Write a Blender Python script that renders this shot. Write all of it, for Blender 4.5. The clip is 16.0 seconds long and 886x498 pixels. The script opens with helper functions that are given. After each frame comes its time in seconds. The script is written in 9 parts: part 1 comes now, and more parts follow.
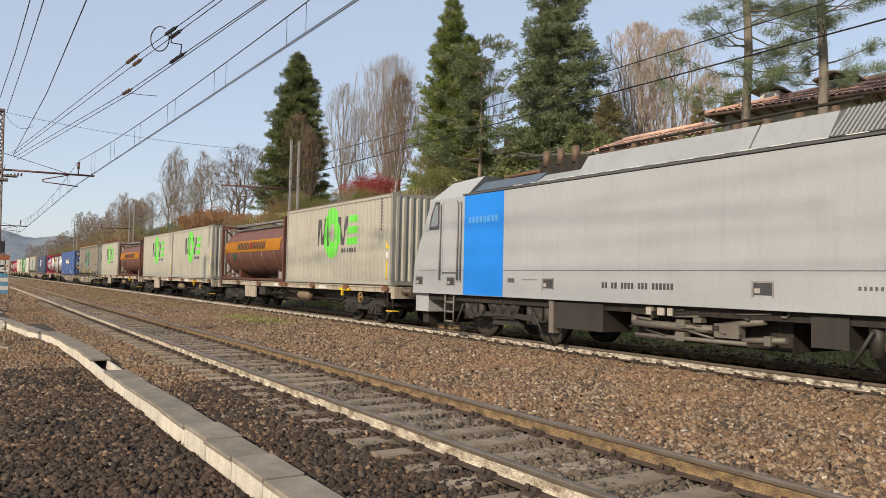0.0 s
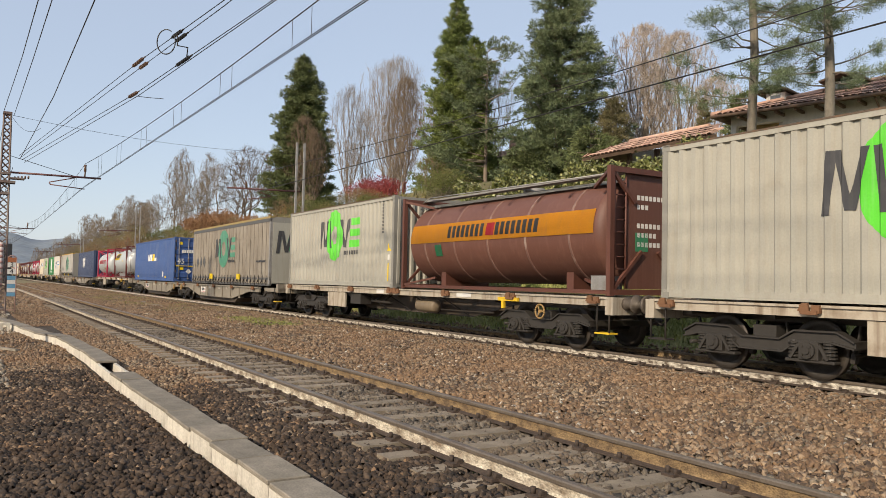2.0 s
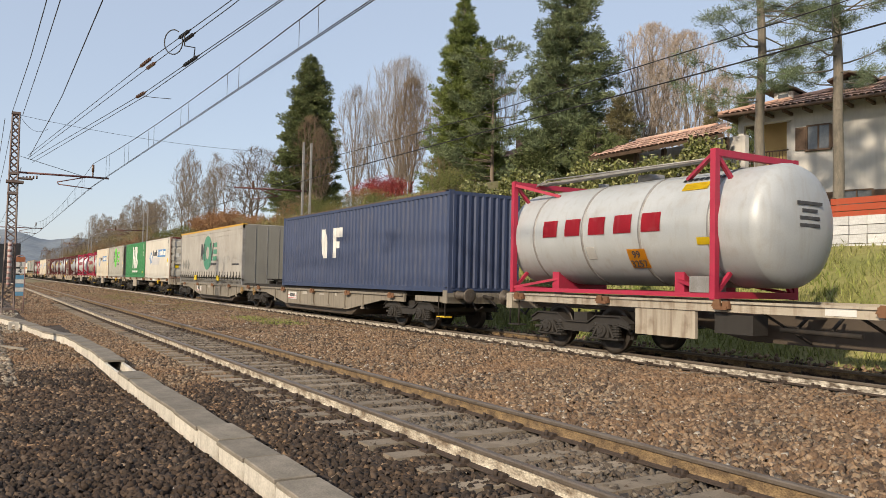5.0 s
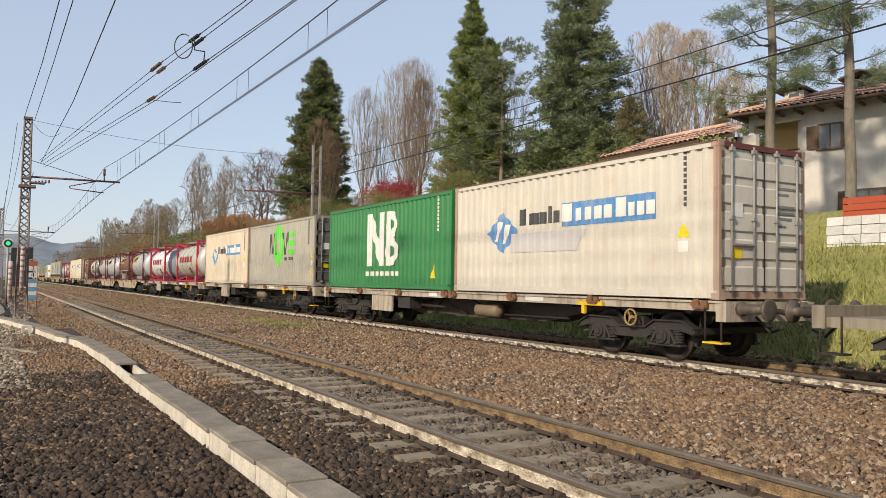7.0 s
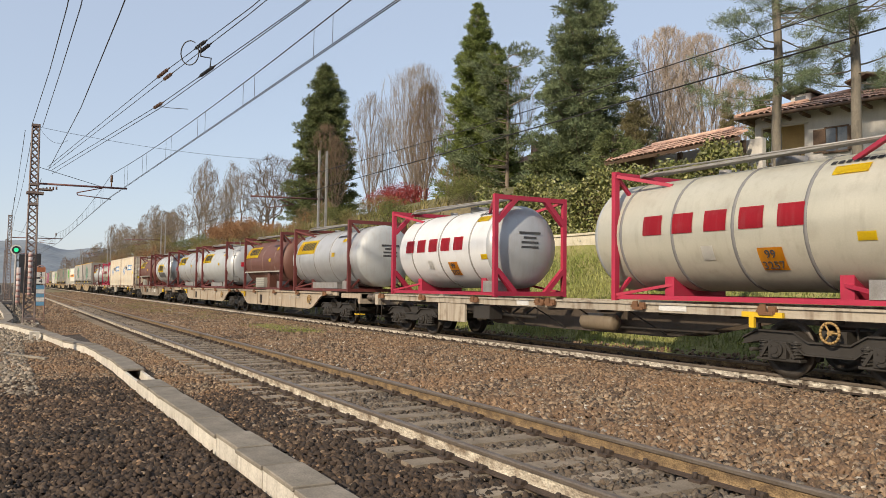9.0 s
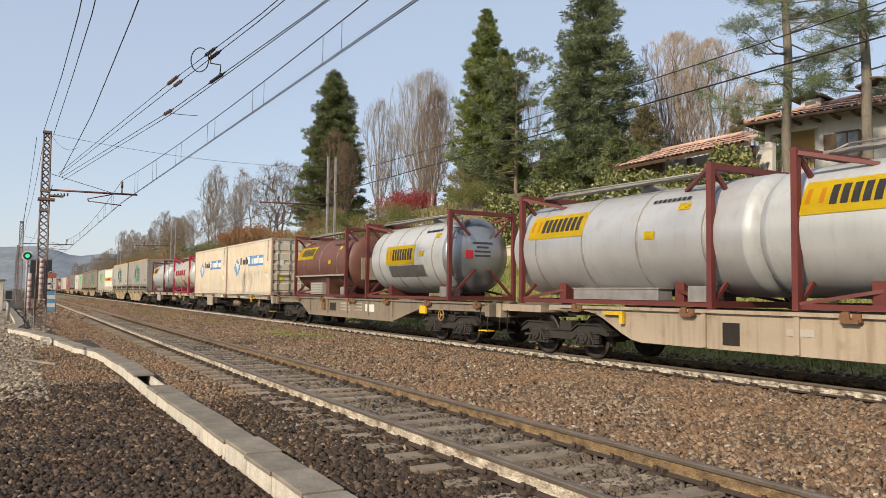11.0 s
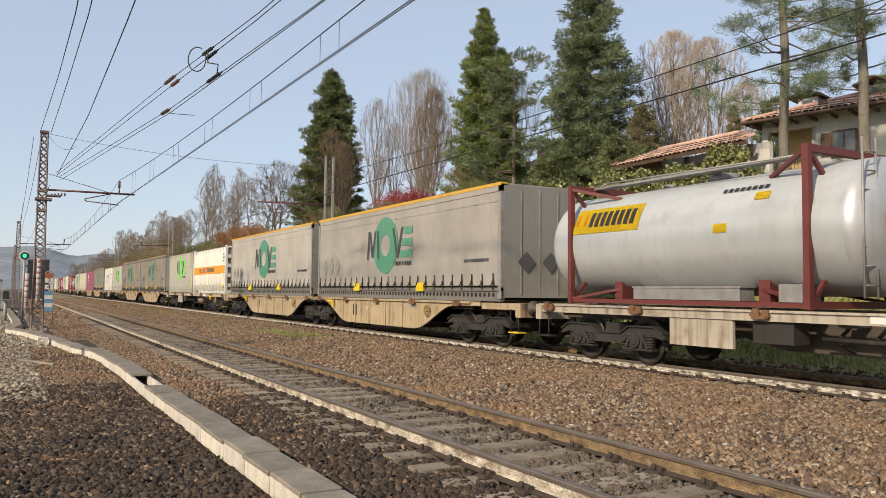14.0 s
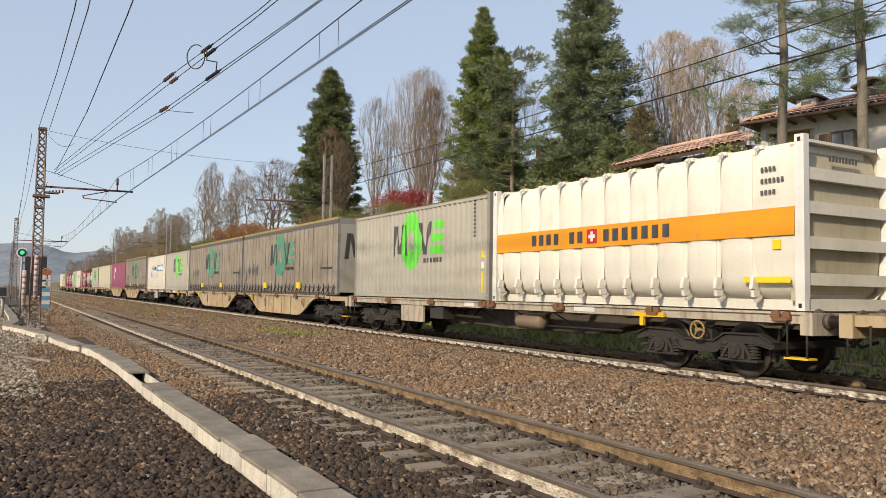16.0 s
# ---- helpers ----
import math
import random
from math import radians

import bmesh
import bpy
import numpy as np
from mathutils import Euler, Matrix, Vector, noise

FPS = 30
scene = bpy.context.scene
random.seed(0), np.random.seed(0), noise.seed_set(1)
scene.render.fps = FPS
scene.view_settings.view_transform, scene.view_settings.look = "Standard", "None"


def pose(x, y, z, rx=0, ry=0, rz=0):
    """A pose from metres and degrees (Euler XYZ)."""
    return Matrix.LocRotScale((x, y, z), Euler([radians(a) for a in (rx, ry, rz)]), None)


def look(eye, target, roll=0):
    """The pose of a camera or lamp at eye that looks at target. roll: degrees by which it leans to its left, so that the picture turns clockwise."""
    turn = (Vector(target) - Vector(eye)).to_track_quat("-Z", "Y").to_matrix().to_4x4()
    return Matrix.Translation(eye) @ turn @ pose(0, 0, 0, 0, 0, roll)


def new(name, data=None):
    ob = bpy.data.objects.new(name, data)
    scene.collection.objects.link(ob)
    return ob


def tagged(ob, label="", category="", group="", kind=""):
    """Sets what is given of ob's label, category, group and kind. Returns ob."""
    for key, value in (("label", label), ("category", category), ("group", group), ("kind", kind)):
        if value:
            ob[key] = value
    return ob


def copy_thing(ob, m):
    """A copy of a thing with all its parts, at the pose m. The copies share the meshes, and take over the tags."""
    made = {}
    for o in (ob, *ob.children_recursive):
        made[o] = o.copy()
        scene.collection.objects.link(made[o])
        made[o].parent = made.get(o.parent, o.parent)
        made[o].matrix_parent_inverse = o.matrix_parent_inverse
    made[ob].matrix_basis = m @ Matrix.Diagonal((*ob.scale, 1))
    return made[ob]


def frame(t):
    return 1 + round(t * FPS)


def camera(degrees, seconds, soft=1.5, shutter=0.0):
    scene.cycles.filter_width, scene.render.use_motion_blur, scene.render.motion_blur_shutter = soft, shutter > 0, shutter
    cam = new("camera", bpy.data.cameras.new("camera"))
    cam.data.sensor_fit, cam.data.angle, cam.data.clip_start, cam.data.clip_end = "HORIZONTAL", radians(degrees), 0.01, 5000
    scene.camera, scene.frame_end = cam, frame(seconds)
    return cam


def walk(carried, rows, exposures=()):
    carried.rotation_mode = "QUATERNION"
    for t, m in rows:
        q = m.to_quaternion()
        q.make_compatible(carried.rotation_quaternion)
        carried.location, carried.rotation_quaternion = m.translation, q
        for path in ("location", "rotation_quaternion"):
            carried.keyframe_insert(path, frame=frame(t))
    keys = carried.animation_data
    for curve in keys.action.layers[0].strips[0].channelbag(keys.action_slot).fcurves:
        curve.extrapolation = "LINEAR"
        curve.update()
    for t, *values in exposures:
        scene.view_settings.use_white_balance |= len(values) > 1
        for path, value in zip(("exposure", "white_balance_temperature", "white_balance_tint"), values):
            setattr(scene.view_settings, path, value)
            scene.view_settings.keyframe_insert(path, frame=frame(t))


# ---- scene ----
cam = camera(59.71, 16.0, soft=0.35)
EYE = (0.0, 0.0, 1.491)
# seconds, turn to the left of +y, tilt up, lean
TURNS = [
    (0, 58.16, 2.28, 1.22), (0.5, 58.17, 2.33, 1.27), (1, 58.28, 2.36, 1.25), (1.5, 58.40, 2.41, 1.28),
    (2, 58.57, 2.43, 1.20), (2.5, 58.69, 2.46, 1.14), (3, 58.78, 2.46, 1.06), (3.5, 58.83, 2.44, 1.03),
    (4, 58.82, 2.43, 1.09), (6.5, 59.65, 2.41, 1.17), (7, 59.78, 2.51, 0.95), (7.5, 59.84, 2.67, 0.82),
    (8, 59.97, 2.77, 0.68), (8.5, 60.09, 2.82, 0.72), (9, 60.24, 2.86, 0.75), (11.5, 60.94, 3.32, 0.75),
    (12, 60.93, 3.33, 0.75), (12.5, 60.84, 3.31, 0.69), (13, 60.77, 3.29, 0.65), (13.5, 60.71, 3.27, 0.61),
    (14, 60.73, 3.22, 0.63), (14.5, 60.70, 3.20, 0.73), (15, 60.73, 3.14, 0.75), (15.5, 60.64, 3.13, 0.89),
    (16, 60.59, 3.15, 0.93),
]
walk(cam, [(t, pose(*EYE, 90 + tilt, 0, turn) @ pose(0, 0, 0, 0, 0, lean)) for t, turn, tilt, lean in TURNS],
     exposures=[(0, 0.47, 7400, 11), (16, 0.47, 7400, 11)])

# ---- daylight ----
SUN_FROM = Vector((0.33, -0.80, 0.48)).normalized()   # towards the sun
world = bpy.data.worlds.new("sky")
scene.world = world
world.use_nodes = True
wn = world.node_tree.nodes
sky = wn.new("ShaderNodeTexSky")
sky.sky_type = "NISHITA"
sky.sun_disc = False
sky.sun_elevation = math.asin(SUN_FROM.z)
sky.sun_rotation = math.atan2(SUN_FROM.x, SUN_FROM.y)
sky.air_density, sky.dust_density, sky.ozone_density = 1.0, 0.7, 1.5
wn["Background"].inputs["Strength"].default_value = 0.15
haze = wn.new("ShaderNodeMix")
haze.data_type = "RGBA"
haze.inputs["Factor"].default_value = 0.72
haze.inputs[7].default_value = (2.29, 2.87, 4.0, 1)      # thin high haze over the whole sky
world.node_tree.links.new(sky.outputs["Color"], haze.inputs[6])
world.node_tree.links.new(haze.outputs[2], wn["Background"].inputs["Color"])
sun_data = bpy.data.lights.new("sun", "SUN")
sun_data.energy, sun_data.angle, sun_data.color = 3.6, radians(2.0), (1.0, 0.91, 0.78)
sun = new("sun", sun_data)
sun.matrix_world = look(SUN_FROM * 60, (0, 0, 0))

# ---- plan ----
NEAR_RAIL, GAUGE, FAR_RAIL = 3.964, 1.435, 11.707      # inner edges of the camera-side rails
FAR_Z = 0.08                                           # rail top of the far track over that of the near one
YN, YC = NEAR_RAIL + GAUGE / 2, FAR_RAIL + GAUGE / 2    # centre lines of the two tracks


def train_x(t):
    """How far the braking train has run since the start."""
    return 25.001 * t - 0.16606 * t * t - 0.0010948 * t ** 3


# ---- mesh helpers ----
def box(bm, x0, x1, y0, y1, z0, z1):
    v = [bm.verts.new(c) for c in ((x0, y0, z0), (x1, y0, z0), (x1, y1, z0), (x0, y1, z0),
                                   (x0, y0, z1), (x1, y0, z1), (x1, y1, z1), (x0, y1, z1))]
    for f in ((3, 2, 1, 0), (4, 5, 6, 7), (0, 1, 5, 4), (1, 2, 6, 5), (2, 3, 7, 6), (3, 0, 4, 7)):
        bm.faces.new([v[i] for i in f])
    return v


def rod(bm, p, q, r, n=8, r2=None):
    """A round bar from p to q, r2 its radius at q."""
    p, q = Vector(p), Vector(q)
    r2 = r if r2 is None else r2
    d = (q - p).normalized()
    a = d.orthogonal().normalized()
    b = d.cross(a)
    rings = []
    for c, rad in ((p, r), (q, r2)):
        rings.append([bm.verts.new(c + rad * (math.cos(k * math.tau / n) * a + math.sin(k * math.tau / n) * b)) for k in range(n)])
    for k in range(n):
        f = bm.faces.new((rings[0][k], rings[0][(k + 1) % n], rings[1][(k + 1) % n], rings[1][k]))
        f.smooth = n > 5
    bm.faces.new(rings[0][::-1])
    bm.faces.new(rings[1])


def beam(bm, p, q, w, h, up=(0, 0, 1)):
    """A square bar from p to q, w wide and h high."""
    p, q = Vector(p), Vector(q)
    d = (q - p).normalized()
    s = d.cross(Vector(up))
    s = s.normalized() if s.length > 1e-4 else d.orthogonal().normalized()
    u = s.cross(d)
    c = [[bm.verts.new(o + s * (i * w / 2) + u * (j * h / 2)) for i, j in ((-1, -1), (1, -1), (1, 1), (-1, 1))] for o in (p, q)]
    for k in range(4):
        bm.faces.new((c[0][k], c[0][(k + 1) % 4], c[1][(k + 1) % 4], c[1][k]))
    bm.faces.new(c[0][::-1])
    bm.faces.new(c[1])


def prism(bm, outline, y0, y1):
    """An outline of (x, z) corners, drawn out from y0 to y1."""
    a = [bm.verts.new((x, y0, z)) for x, z in outline]
    b = [bm.verts.new((x, y1, z)) for x, z in outline]
    n = len(a)
    bm.faces.new(a)
    bm.faces.new(b[::-1])
    for k in range(n):
        bm.faces.new((a[k], b[k], b[(k + 1) % n], a[(k + 1) % n]))


def lathe(bm, profile, n=32, smooth=True):
    """Turns (x, radius) pairs round the x axis."""
    rings = []
    for x, r in profile:
        if r < 1e-4:
            rings.append([bm.verts.new((x, 0, 0))])
        else:
            rings.append([bm.verts.new((x, r * math.cos(k * math.tau / n), r * math.sin(k * math.tau / n))) for k in range(n)])
    for a, b in zip(rings, rings[1:]):
        for k in range(n):
            j = (k + 1) % n
            if len(a) == 1 and len(b) == 1:
                continue
            if len(a) == 1:
                f = bm.faces.new((a[0], b[j], b[k]))
            elif len(b) == 1:
                f = bm.faces.new((a[k], a[j], b[0]))
            else:
                f = bm.faces.new((a[k], a[j], b[j], b[k]))
            f.smooth = smooth


def shift(bm, start, m):
    """Moves the vertices made since start by the matrix m."""
    bm.verts.ensure_lookup_table()
    for v in bm.verts[start:]:
        v.co = m @ v.co


def mesh_of(name, bm, material):
    bmesh.ops.recalc_face_normals(bm, faces=bm.faces)
    me = bpy.data.meshes.new(name)
    bm.to_mesh(me)
    bm.free()
    me.materials.append(material)
    return me


SINGLY = {"sill_hole", "brake_rigging", "step", "band", "outrigger", "end_sill", "corner_casting", "brace", "sticker", "label_plate", "manhole", "emblem_stroke", "emblem_bar", "emblem_wave", "emblem_print", "placard", "side_marker", "marking", "recess_edge", "door_seam", "emblem_square"}


def islands(bm):
    """The loose pieces of a bmesh, each as a bmesh of its own."""
    bm.verts.index_update()
    left, res = set(bm.verts), []
    while left:
        todo = [min(left, key=lambda v: v.index)] if len(res) < 1 else [next(iter(left))]
        seen = set(todo)
        while todo:
            for e in todo.pop().link_edges:
                for v in e.verts:
                    if v not in seen:
                        seen.add(v)
                        todo.append(v)
        left -= seen
        piece = bmesh.new()
        copy = {v: piece.verts.new(v.co) for v in seen}
        for f in {f for v in seen for f in v.link_faces}:
            piece.faces.new([copy[v] for v in f.verts]).smooth = f.smooth
        res.append(piece)
    bm.free()
    return res


def part(name, bm, material, parent, label="", at=None):
    """One mesh object under a thing or under a part; bm may be a finished mesh."""
    if name in SINGLY and not isinstance(bm, bpy.types.Mesh):
        pieces = islands(bm)
        for piece in pieces[1:]:
            part(name, mesh_of(name, piece, material), None, parent, label, at)
        bm = pieces[0]
    me = bm if isinstance(bm, bpy.types.Mesh) else mesh_of(name, bm, material)
    ob = new(name, me)
    ob.parent = parent
    if at is not None:
        ob.matrix_local = at if isinstance(at, Matrix) else Matrix.Translation(at)
    if label:
        tagged(ob, label)
    return ob


def boxes(*sizes):
    bm = bmesh.new()
    for s in sizes:
        box(bm, *s)
    return bm


def rods(*bars, n=8):
    bm = bmesh.new()
    for p, q, r in bars:
        rod(bm, p, q, r, n)
    return bm


def thing(name, label, category, at=(0, 0, 0), group="", kind=""):
    ob = new(name)
    ob.empty_display_size = 0.2
    ob.matrix_basis = at if isinstance(at, Matrix) else Matrix.Translation(at)
    return tagged(ob, label, category, group, kind)


def bulk_mesh(name, verts, faces, material, smooth=False):
    """A mesh from arrays of corners and of faces with equal numbers of corners."""
    verts, faces = np.asarray(verts, np.float32), np.asarray(faces, np.int32)
    me = bpy.data.meshes.new(name)
    k = faces.shape[1]
    me.vertices.add(len(verts))
    me.vertices.foreach_set("co", verts.ravel())
    me.loops.add(faces.size)
    me.loops.foreach_set("vertex_index", faces.ravel())
    me.polygons.add(len(faces))
    me.polygons.foreach_set("loop_start", np.arange(0, faces.size, k, dtype=np.int32))
    if smooth:
        me.polygons.foreach_set("use_smooth", np.ones(len(faces), bool))
    me.update(calc_edges=True)
    me.materials.append(material)
    return me


# ---- materials ----
SUN_BALANCE = 0.86      # scales every base colour to offset the strong sun and deepen shade


def surface(name, c1, c2, rough=0.75, metal=0.0, scale=4.0, grain=60.0, bump=0.15, dirt=None, streak=0.0, vary=0.0, each="",
            stretch=(1, 1, 1), depth=0.02, spec=0.4, speck=0.17):
    """Two tones mixed by broad noise, fine grain with relief, and stains (dirt colour) that run down by the amount streak.
    each: 'object' or 'island' shifts the brightness of every piece by up to vary."""
    c1, c2 = tuple(v * SUN_BALANCE for v in c1), tuple(v * SUN_BALANCE for v in c2)
    m = bpy.data.materials.new(name)
    m.use_nodes = True
    nt = m.node_tree
    N, L = nt.nodes, nt.links
    out = N["Principled BSDF"]
    out.inputs["Roughness"].default_value, out.inputs["Metallic"].default_value = rough, metal
    out.inputs["Specular IOR Level"].default_value = spec
    tc = N.new("ShaderNodeTexCoord")
    mp = N.new("ShaderNodeMapping")
    mp.inputs["Scale"].default_value = stretch
    L.new(tc.outputs["Object"], mp.inputs["Vector"])

    def noise_at(sc, detail=4.0, vec=mp):
        n = N.new("ShaderNodeTexNoise")
        n.inputs["Scale"].default_value, n.inputs["Detail"].default_value = sc, detail
        L.new(vec.outputs["Vector"], n.inputs["Vector"])
        return n

    def mixed(fac, a, b):
        x = N.new("ShaderNodeMix")
        x.data_type = "RGBA"
        for src, sock in ((fac, x.inputs["Factor"]), (a, x.inputs[6]), (b, x.inputs[7])):
            if isinstance(src, (int, float)):
                sock.default_value = src
            elif isinstance(src, tuple):
                sock.default_value = (*src, 1)
            else:
                L.new(src, sock)
        return x.outputs[2]

    def ranged(sock, lo, hi, a=0.0, b=1.0):
        r = N.new("ShaderNodeMapRange")
        for i, v in enumerate((lo, hi, a, b)):
            r.inputs[i + 1].default_value = v
        L.new(sock, r.inputs[0])
        return r.outputs[0]

    broad, fine = noise_at(scale), noise_at(grain, 3.0)
    col = mixed(ranged(broad.outputs["Fac"], 0.35, 0.65), c1, c2)
    fine_mul = ranged(fine.outputs["Fac"], 0.3, 0.7, 1 - speck, 1 + speck * 0.7)
    if streak:
        sm = N.new("ShaderNodeMapping")
        sm.inputs["Scale"].default_value = (5, 5, 0.35)
        L.new(tc.outputs["Object"], sm.inputs["Vector"])
        run = noise_at(1.6, 5.0, sm)
        col = mixed(ranged(run.outputs["Fac"], 0.5, 0.78, 0.0, streak), col, dirt)
        spots = noise_at(2.3, 6.0)
        col = mixed(ranged(spots.outputs["Fac"], 0.58, 0.75, 0.0, streak * 0.8), col, dirt)
    hsv = N.new("ShaderNodeHueSaturation")
    L.new(col, hsv.inputs["Color"])
    if each:
        src = N.new("ShaderNodeObjectInfo").outputs["Random"] if each == "object" else N.new("ShaderNodeNewGeometry").outputs["Random Per Island"]
        mul = N.new("ShaderNodeMath")
        mul.operation = "MULTIPLY"
        L.new(fine_mul, mul.inputs[0])
        L.new(ranged(src, 0, 1, 1 - vary, 1 + vary), mul.inputs[1])
        fine_mul = mul.outputs[0]
    L.new(fine_mul, hsv.inputs["Value"])
    L.new(hsv.outputs["Color"], out.inputs["Base Color"])
    if bump:
        b = N.new("ShaderNodeBump")
        b.inputs["Strength"].default_value, b.inputs["Distance"].default_value = bump, depth
        L.new(fine.outputs["Fac"], b.inputs["Height"])
        L.new(b.outputs["Normal"], out.inputs["Normal"])
    return m


def paint(name, c, dirt=(0.16, 0.12, 0.09), streak=0.35, rough=0.55, worn=0.9):
    """Weathered paint on steel."""
    return surface(name, c, tuple(v * worn for v in c), rough, 0.0, 0.9, 30.0, 0.04, dirt, streak, spec=0.35, speck=0.05)


# Bed darkened to stand in for the shade between its stones.
M_BALLAST = surface("ballast_bed_gap_shade", (0.040, 0.029, 0.021), (0.066, 0.047, 0.033), 0.95, scale=0.5, grain=14, bump=0.9, depth=0.05)


def stone_mix(name, tones, rust, patch, scale=0.35):
    """Broken stone: every piece takes one of the tones, and rusty patches (amount patch) spread over many pieces."""
    m = surface(name, rust, rust, 0.93, scale=scale, grain=55, bump=0.35, depth=0.012, speck=0.3)
    N, L = m.node_tree.nodes, m.node_tree.links
    ramp = N.new("ShaderNodeValToRGB")
    ramp.color_ramp.interpolation = "CONSTANT"
    el = ramp.color_ramp.elements
    while len(el) < len(tones):
        el.new(0.5)
    for k, c in enumerate(tones):
        el[k].position, el[k].color = k / len(tones), (*(v * SUN_BALANCE for v in c), 1)
    L.new(N.new("ShaderNodeNewGeometry").outputs["Random Per Island"], ramp.inputs["Fac"])
    spread_noise = N.new("ShaderNodeTexNoise")
    spread_noise.inputs["Scale"].default_value, spread_noise.inputs["Detail"].default_value = scale * 2, 5.0
    L.new(next(n for n in N if n.type == "MAPPING").outputs["Vector"], spread_noise.inputs["Vector"])
    ranged = N.new("ShaderNodeMapRange")
    for i, v in enumerate((0.40, 0.66, 0.05, patch)):
        ranged.inputs[i + 1].default_value = v
    L.new(spread_noise.outputs["Fac"], ranged.inputs[0])
    mix = N.new("ShaderNodeMix")
    mix.data_type = "RGBA"
    mix.inputs[7].default_value = (*rust, 1)
    L.new(ranged.outputs[0], mix.inputs["Factor"])
    L.new(ramp.outputs["Color"], mix.inputs[6])
    L.new(mix.outputs[2], next(n for n in N if n.type == "HUE_SAT").inputs["Color"])
    return m


M_STONE = stone_mix("ballast_stone", [(0.140, 0.096, 0.062), (0.235, 0.150, 0.090), (0.070, 0.050, 0.038), (0.295, 0.205, 0.130), (0.165, 0.106, 0.068), (0.235, 0.190, 0.140),
                                      (0.095, 0.066, 0.046), (0.370, 0.270, 0.180)], (0.245, 0.140, 0.074), 0.55)
M_STONE_GREY = stone_mix("grey_ballast_stone", [(0.110, 0.092, 0.072), (0.150, 0.125, 0.098), (0.078, 0.064, 0.052), (0.195, 0.168, 0.135), (0.125, 0.095, 0.070)], (0.145, 0.100, 0.066), 0.4)
M_STONE_DARK = stone_mix("dark_grey_brown_ballast_stone", [(0.044, 0.031, 0.022), (0.074, 0.051, 0.036), (0.022, 0.017, 0.013), (0.125, 0.088, 0.062), (0.038, 0.027, 0.021), (0.056, 0.040, 0.030)], (0.074, 0.045, 0.028), 0.5)
M_STONE_WHITE = surface("pale_ballast_stone", (0.42, 0.37, 0.30), (0.55, 0.49, 0.41), 0.9, scale=1, grain=40, bump=0.2, vary=0.2, each="island")
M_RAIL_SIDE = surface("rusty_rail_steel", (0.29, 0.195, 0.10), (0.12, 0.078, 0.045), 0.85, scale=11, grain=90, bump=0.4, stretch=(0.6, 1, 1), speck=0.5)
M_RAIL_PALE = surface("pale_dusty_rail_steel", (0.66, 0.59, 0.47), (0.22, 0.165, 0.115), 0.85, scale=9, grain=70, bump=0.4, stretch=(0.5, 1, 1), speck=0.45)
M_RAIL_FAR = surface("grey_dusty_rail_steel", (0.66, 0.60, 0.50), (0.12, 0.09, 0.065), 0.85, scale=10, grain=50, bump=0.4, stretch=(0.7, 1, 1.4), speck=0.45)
M_RAIL_TOP = surface("polished_rail_top", (0.17, 0.135, 0.105), (0.22, 0.18, 0.145), 0.5, 0.45, scale=3, grain=40, bump=0.05)
M_SLEEPER = surface("sleeper_concrete", (0.23, 0.185, 0.135), (0.31, 0.25, 0.185), 0.95, scale=5, grain=60, bump=0.3, vary=0.2, each="object")
M_CLIP = surface("rusty_fastening", (0.05, 0.037, 0.030), (0.08, 0.055, 0.042), 0.9, scale=20, grain=80)
M_CONCRETE = surface("weathered_concrete", (0.66, 0.61, 0.52), (0.56, 0.51, 0.43), 0.92, scale=2.5, grain=45, bump=0.3, dirt=(0.24, 0.20, 0.16), streak=0.55, vary=0.1, each="object")
M_CONCRETE_TOP = surface("lichen_grey_concrete_cover", (0.19, 0.165, 0.13), (0.29, 0.25, 0.20), 0.95, scale=3, grain=50, bump=0.3, vary=0.12, each="object")
M_GRASS = surface("spring_grass", (0.19, 0.20, 0.06), (0.29, 0.26, 0.105), 0.95, scale=0.6, grain=9, bump=0.6, depth=0.1)
M_BLADE = surface("grass_blade", (0.20, 0.235, 0.055), (0.31, 0.31, 0.105), 0.8, scale=0.7, grain=20, bump=0.0, vary=0.4, each="island")
M_BANK = surface("brown_scrub_bank", (0.20, 0.155, 0.09), (0.15, 0.14, 0.065), 0.97, scale=0.15, grain=2.5, bump=0.9, depth=0.3)
M_STEEL_GREY = surface("galvanised_steel", (0.38, 0.37, 0.355), (0.29, 0.27, 0.25), 0.6, 0.4, scale=4, grain=50, bump=0.05)
M_LATTICE = surface("rusty_mast_steel", (0.17, 0.115, 0.10), (0.24, 0.20, 0.18), 0.75, 0.2, scale=2, grain=40, bump=0.1)
M_WIRE = surface("dark_wire", (0.035, 0.035, 0.038), (0.05, 0.048, 0.045), 0.5, 0.5, scale=3, grain=30, bump=0)
M_ARM = surface("red_brown_arm_paint", (0.17, 0.065, 0.06), (0.13, 0.06, 0.055), 0.6, scale=3, grain=30)
M_INSUL = surface("brown_glazed_insulator", (0.16, 0.09, 0.055), (0.11, 0.06, 0.04), 0.25, scale=5, grain=30, bump=0)

# ---- ground ----
def ease(a, b, v):
    k = min(max((v - a) / (b - a), 0.0), 1.0)
    return k * k * (3 - 2 * k)


def steps(v, table):
    """Straight lines between (place, height) pairs."""
    for (a, p), (b, q) in zip(table, table[1:]):
        if v <= b:
            return p + (q - p) * max(0.0, (v - a) / (b - a))
    return table[-1][1]


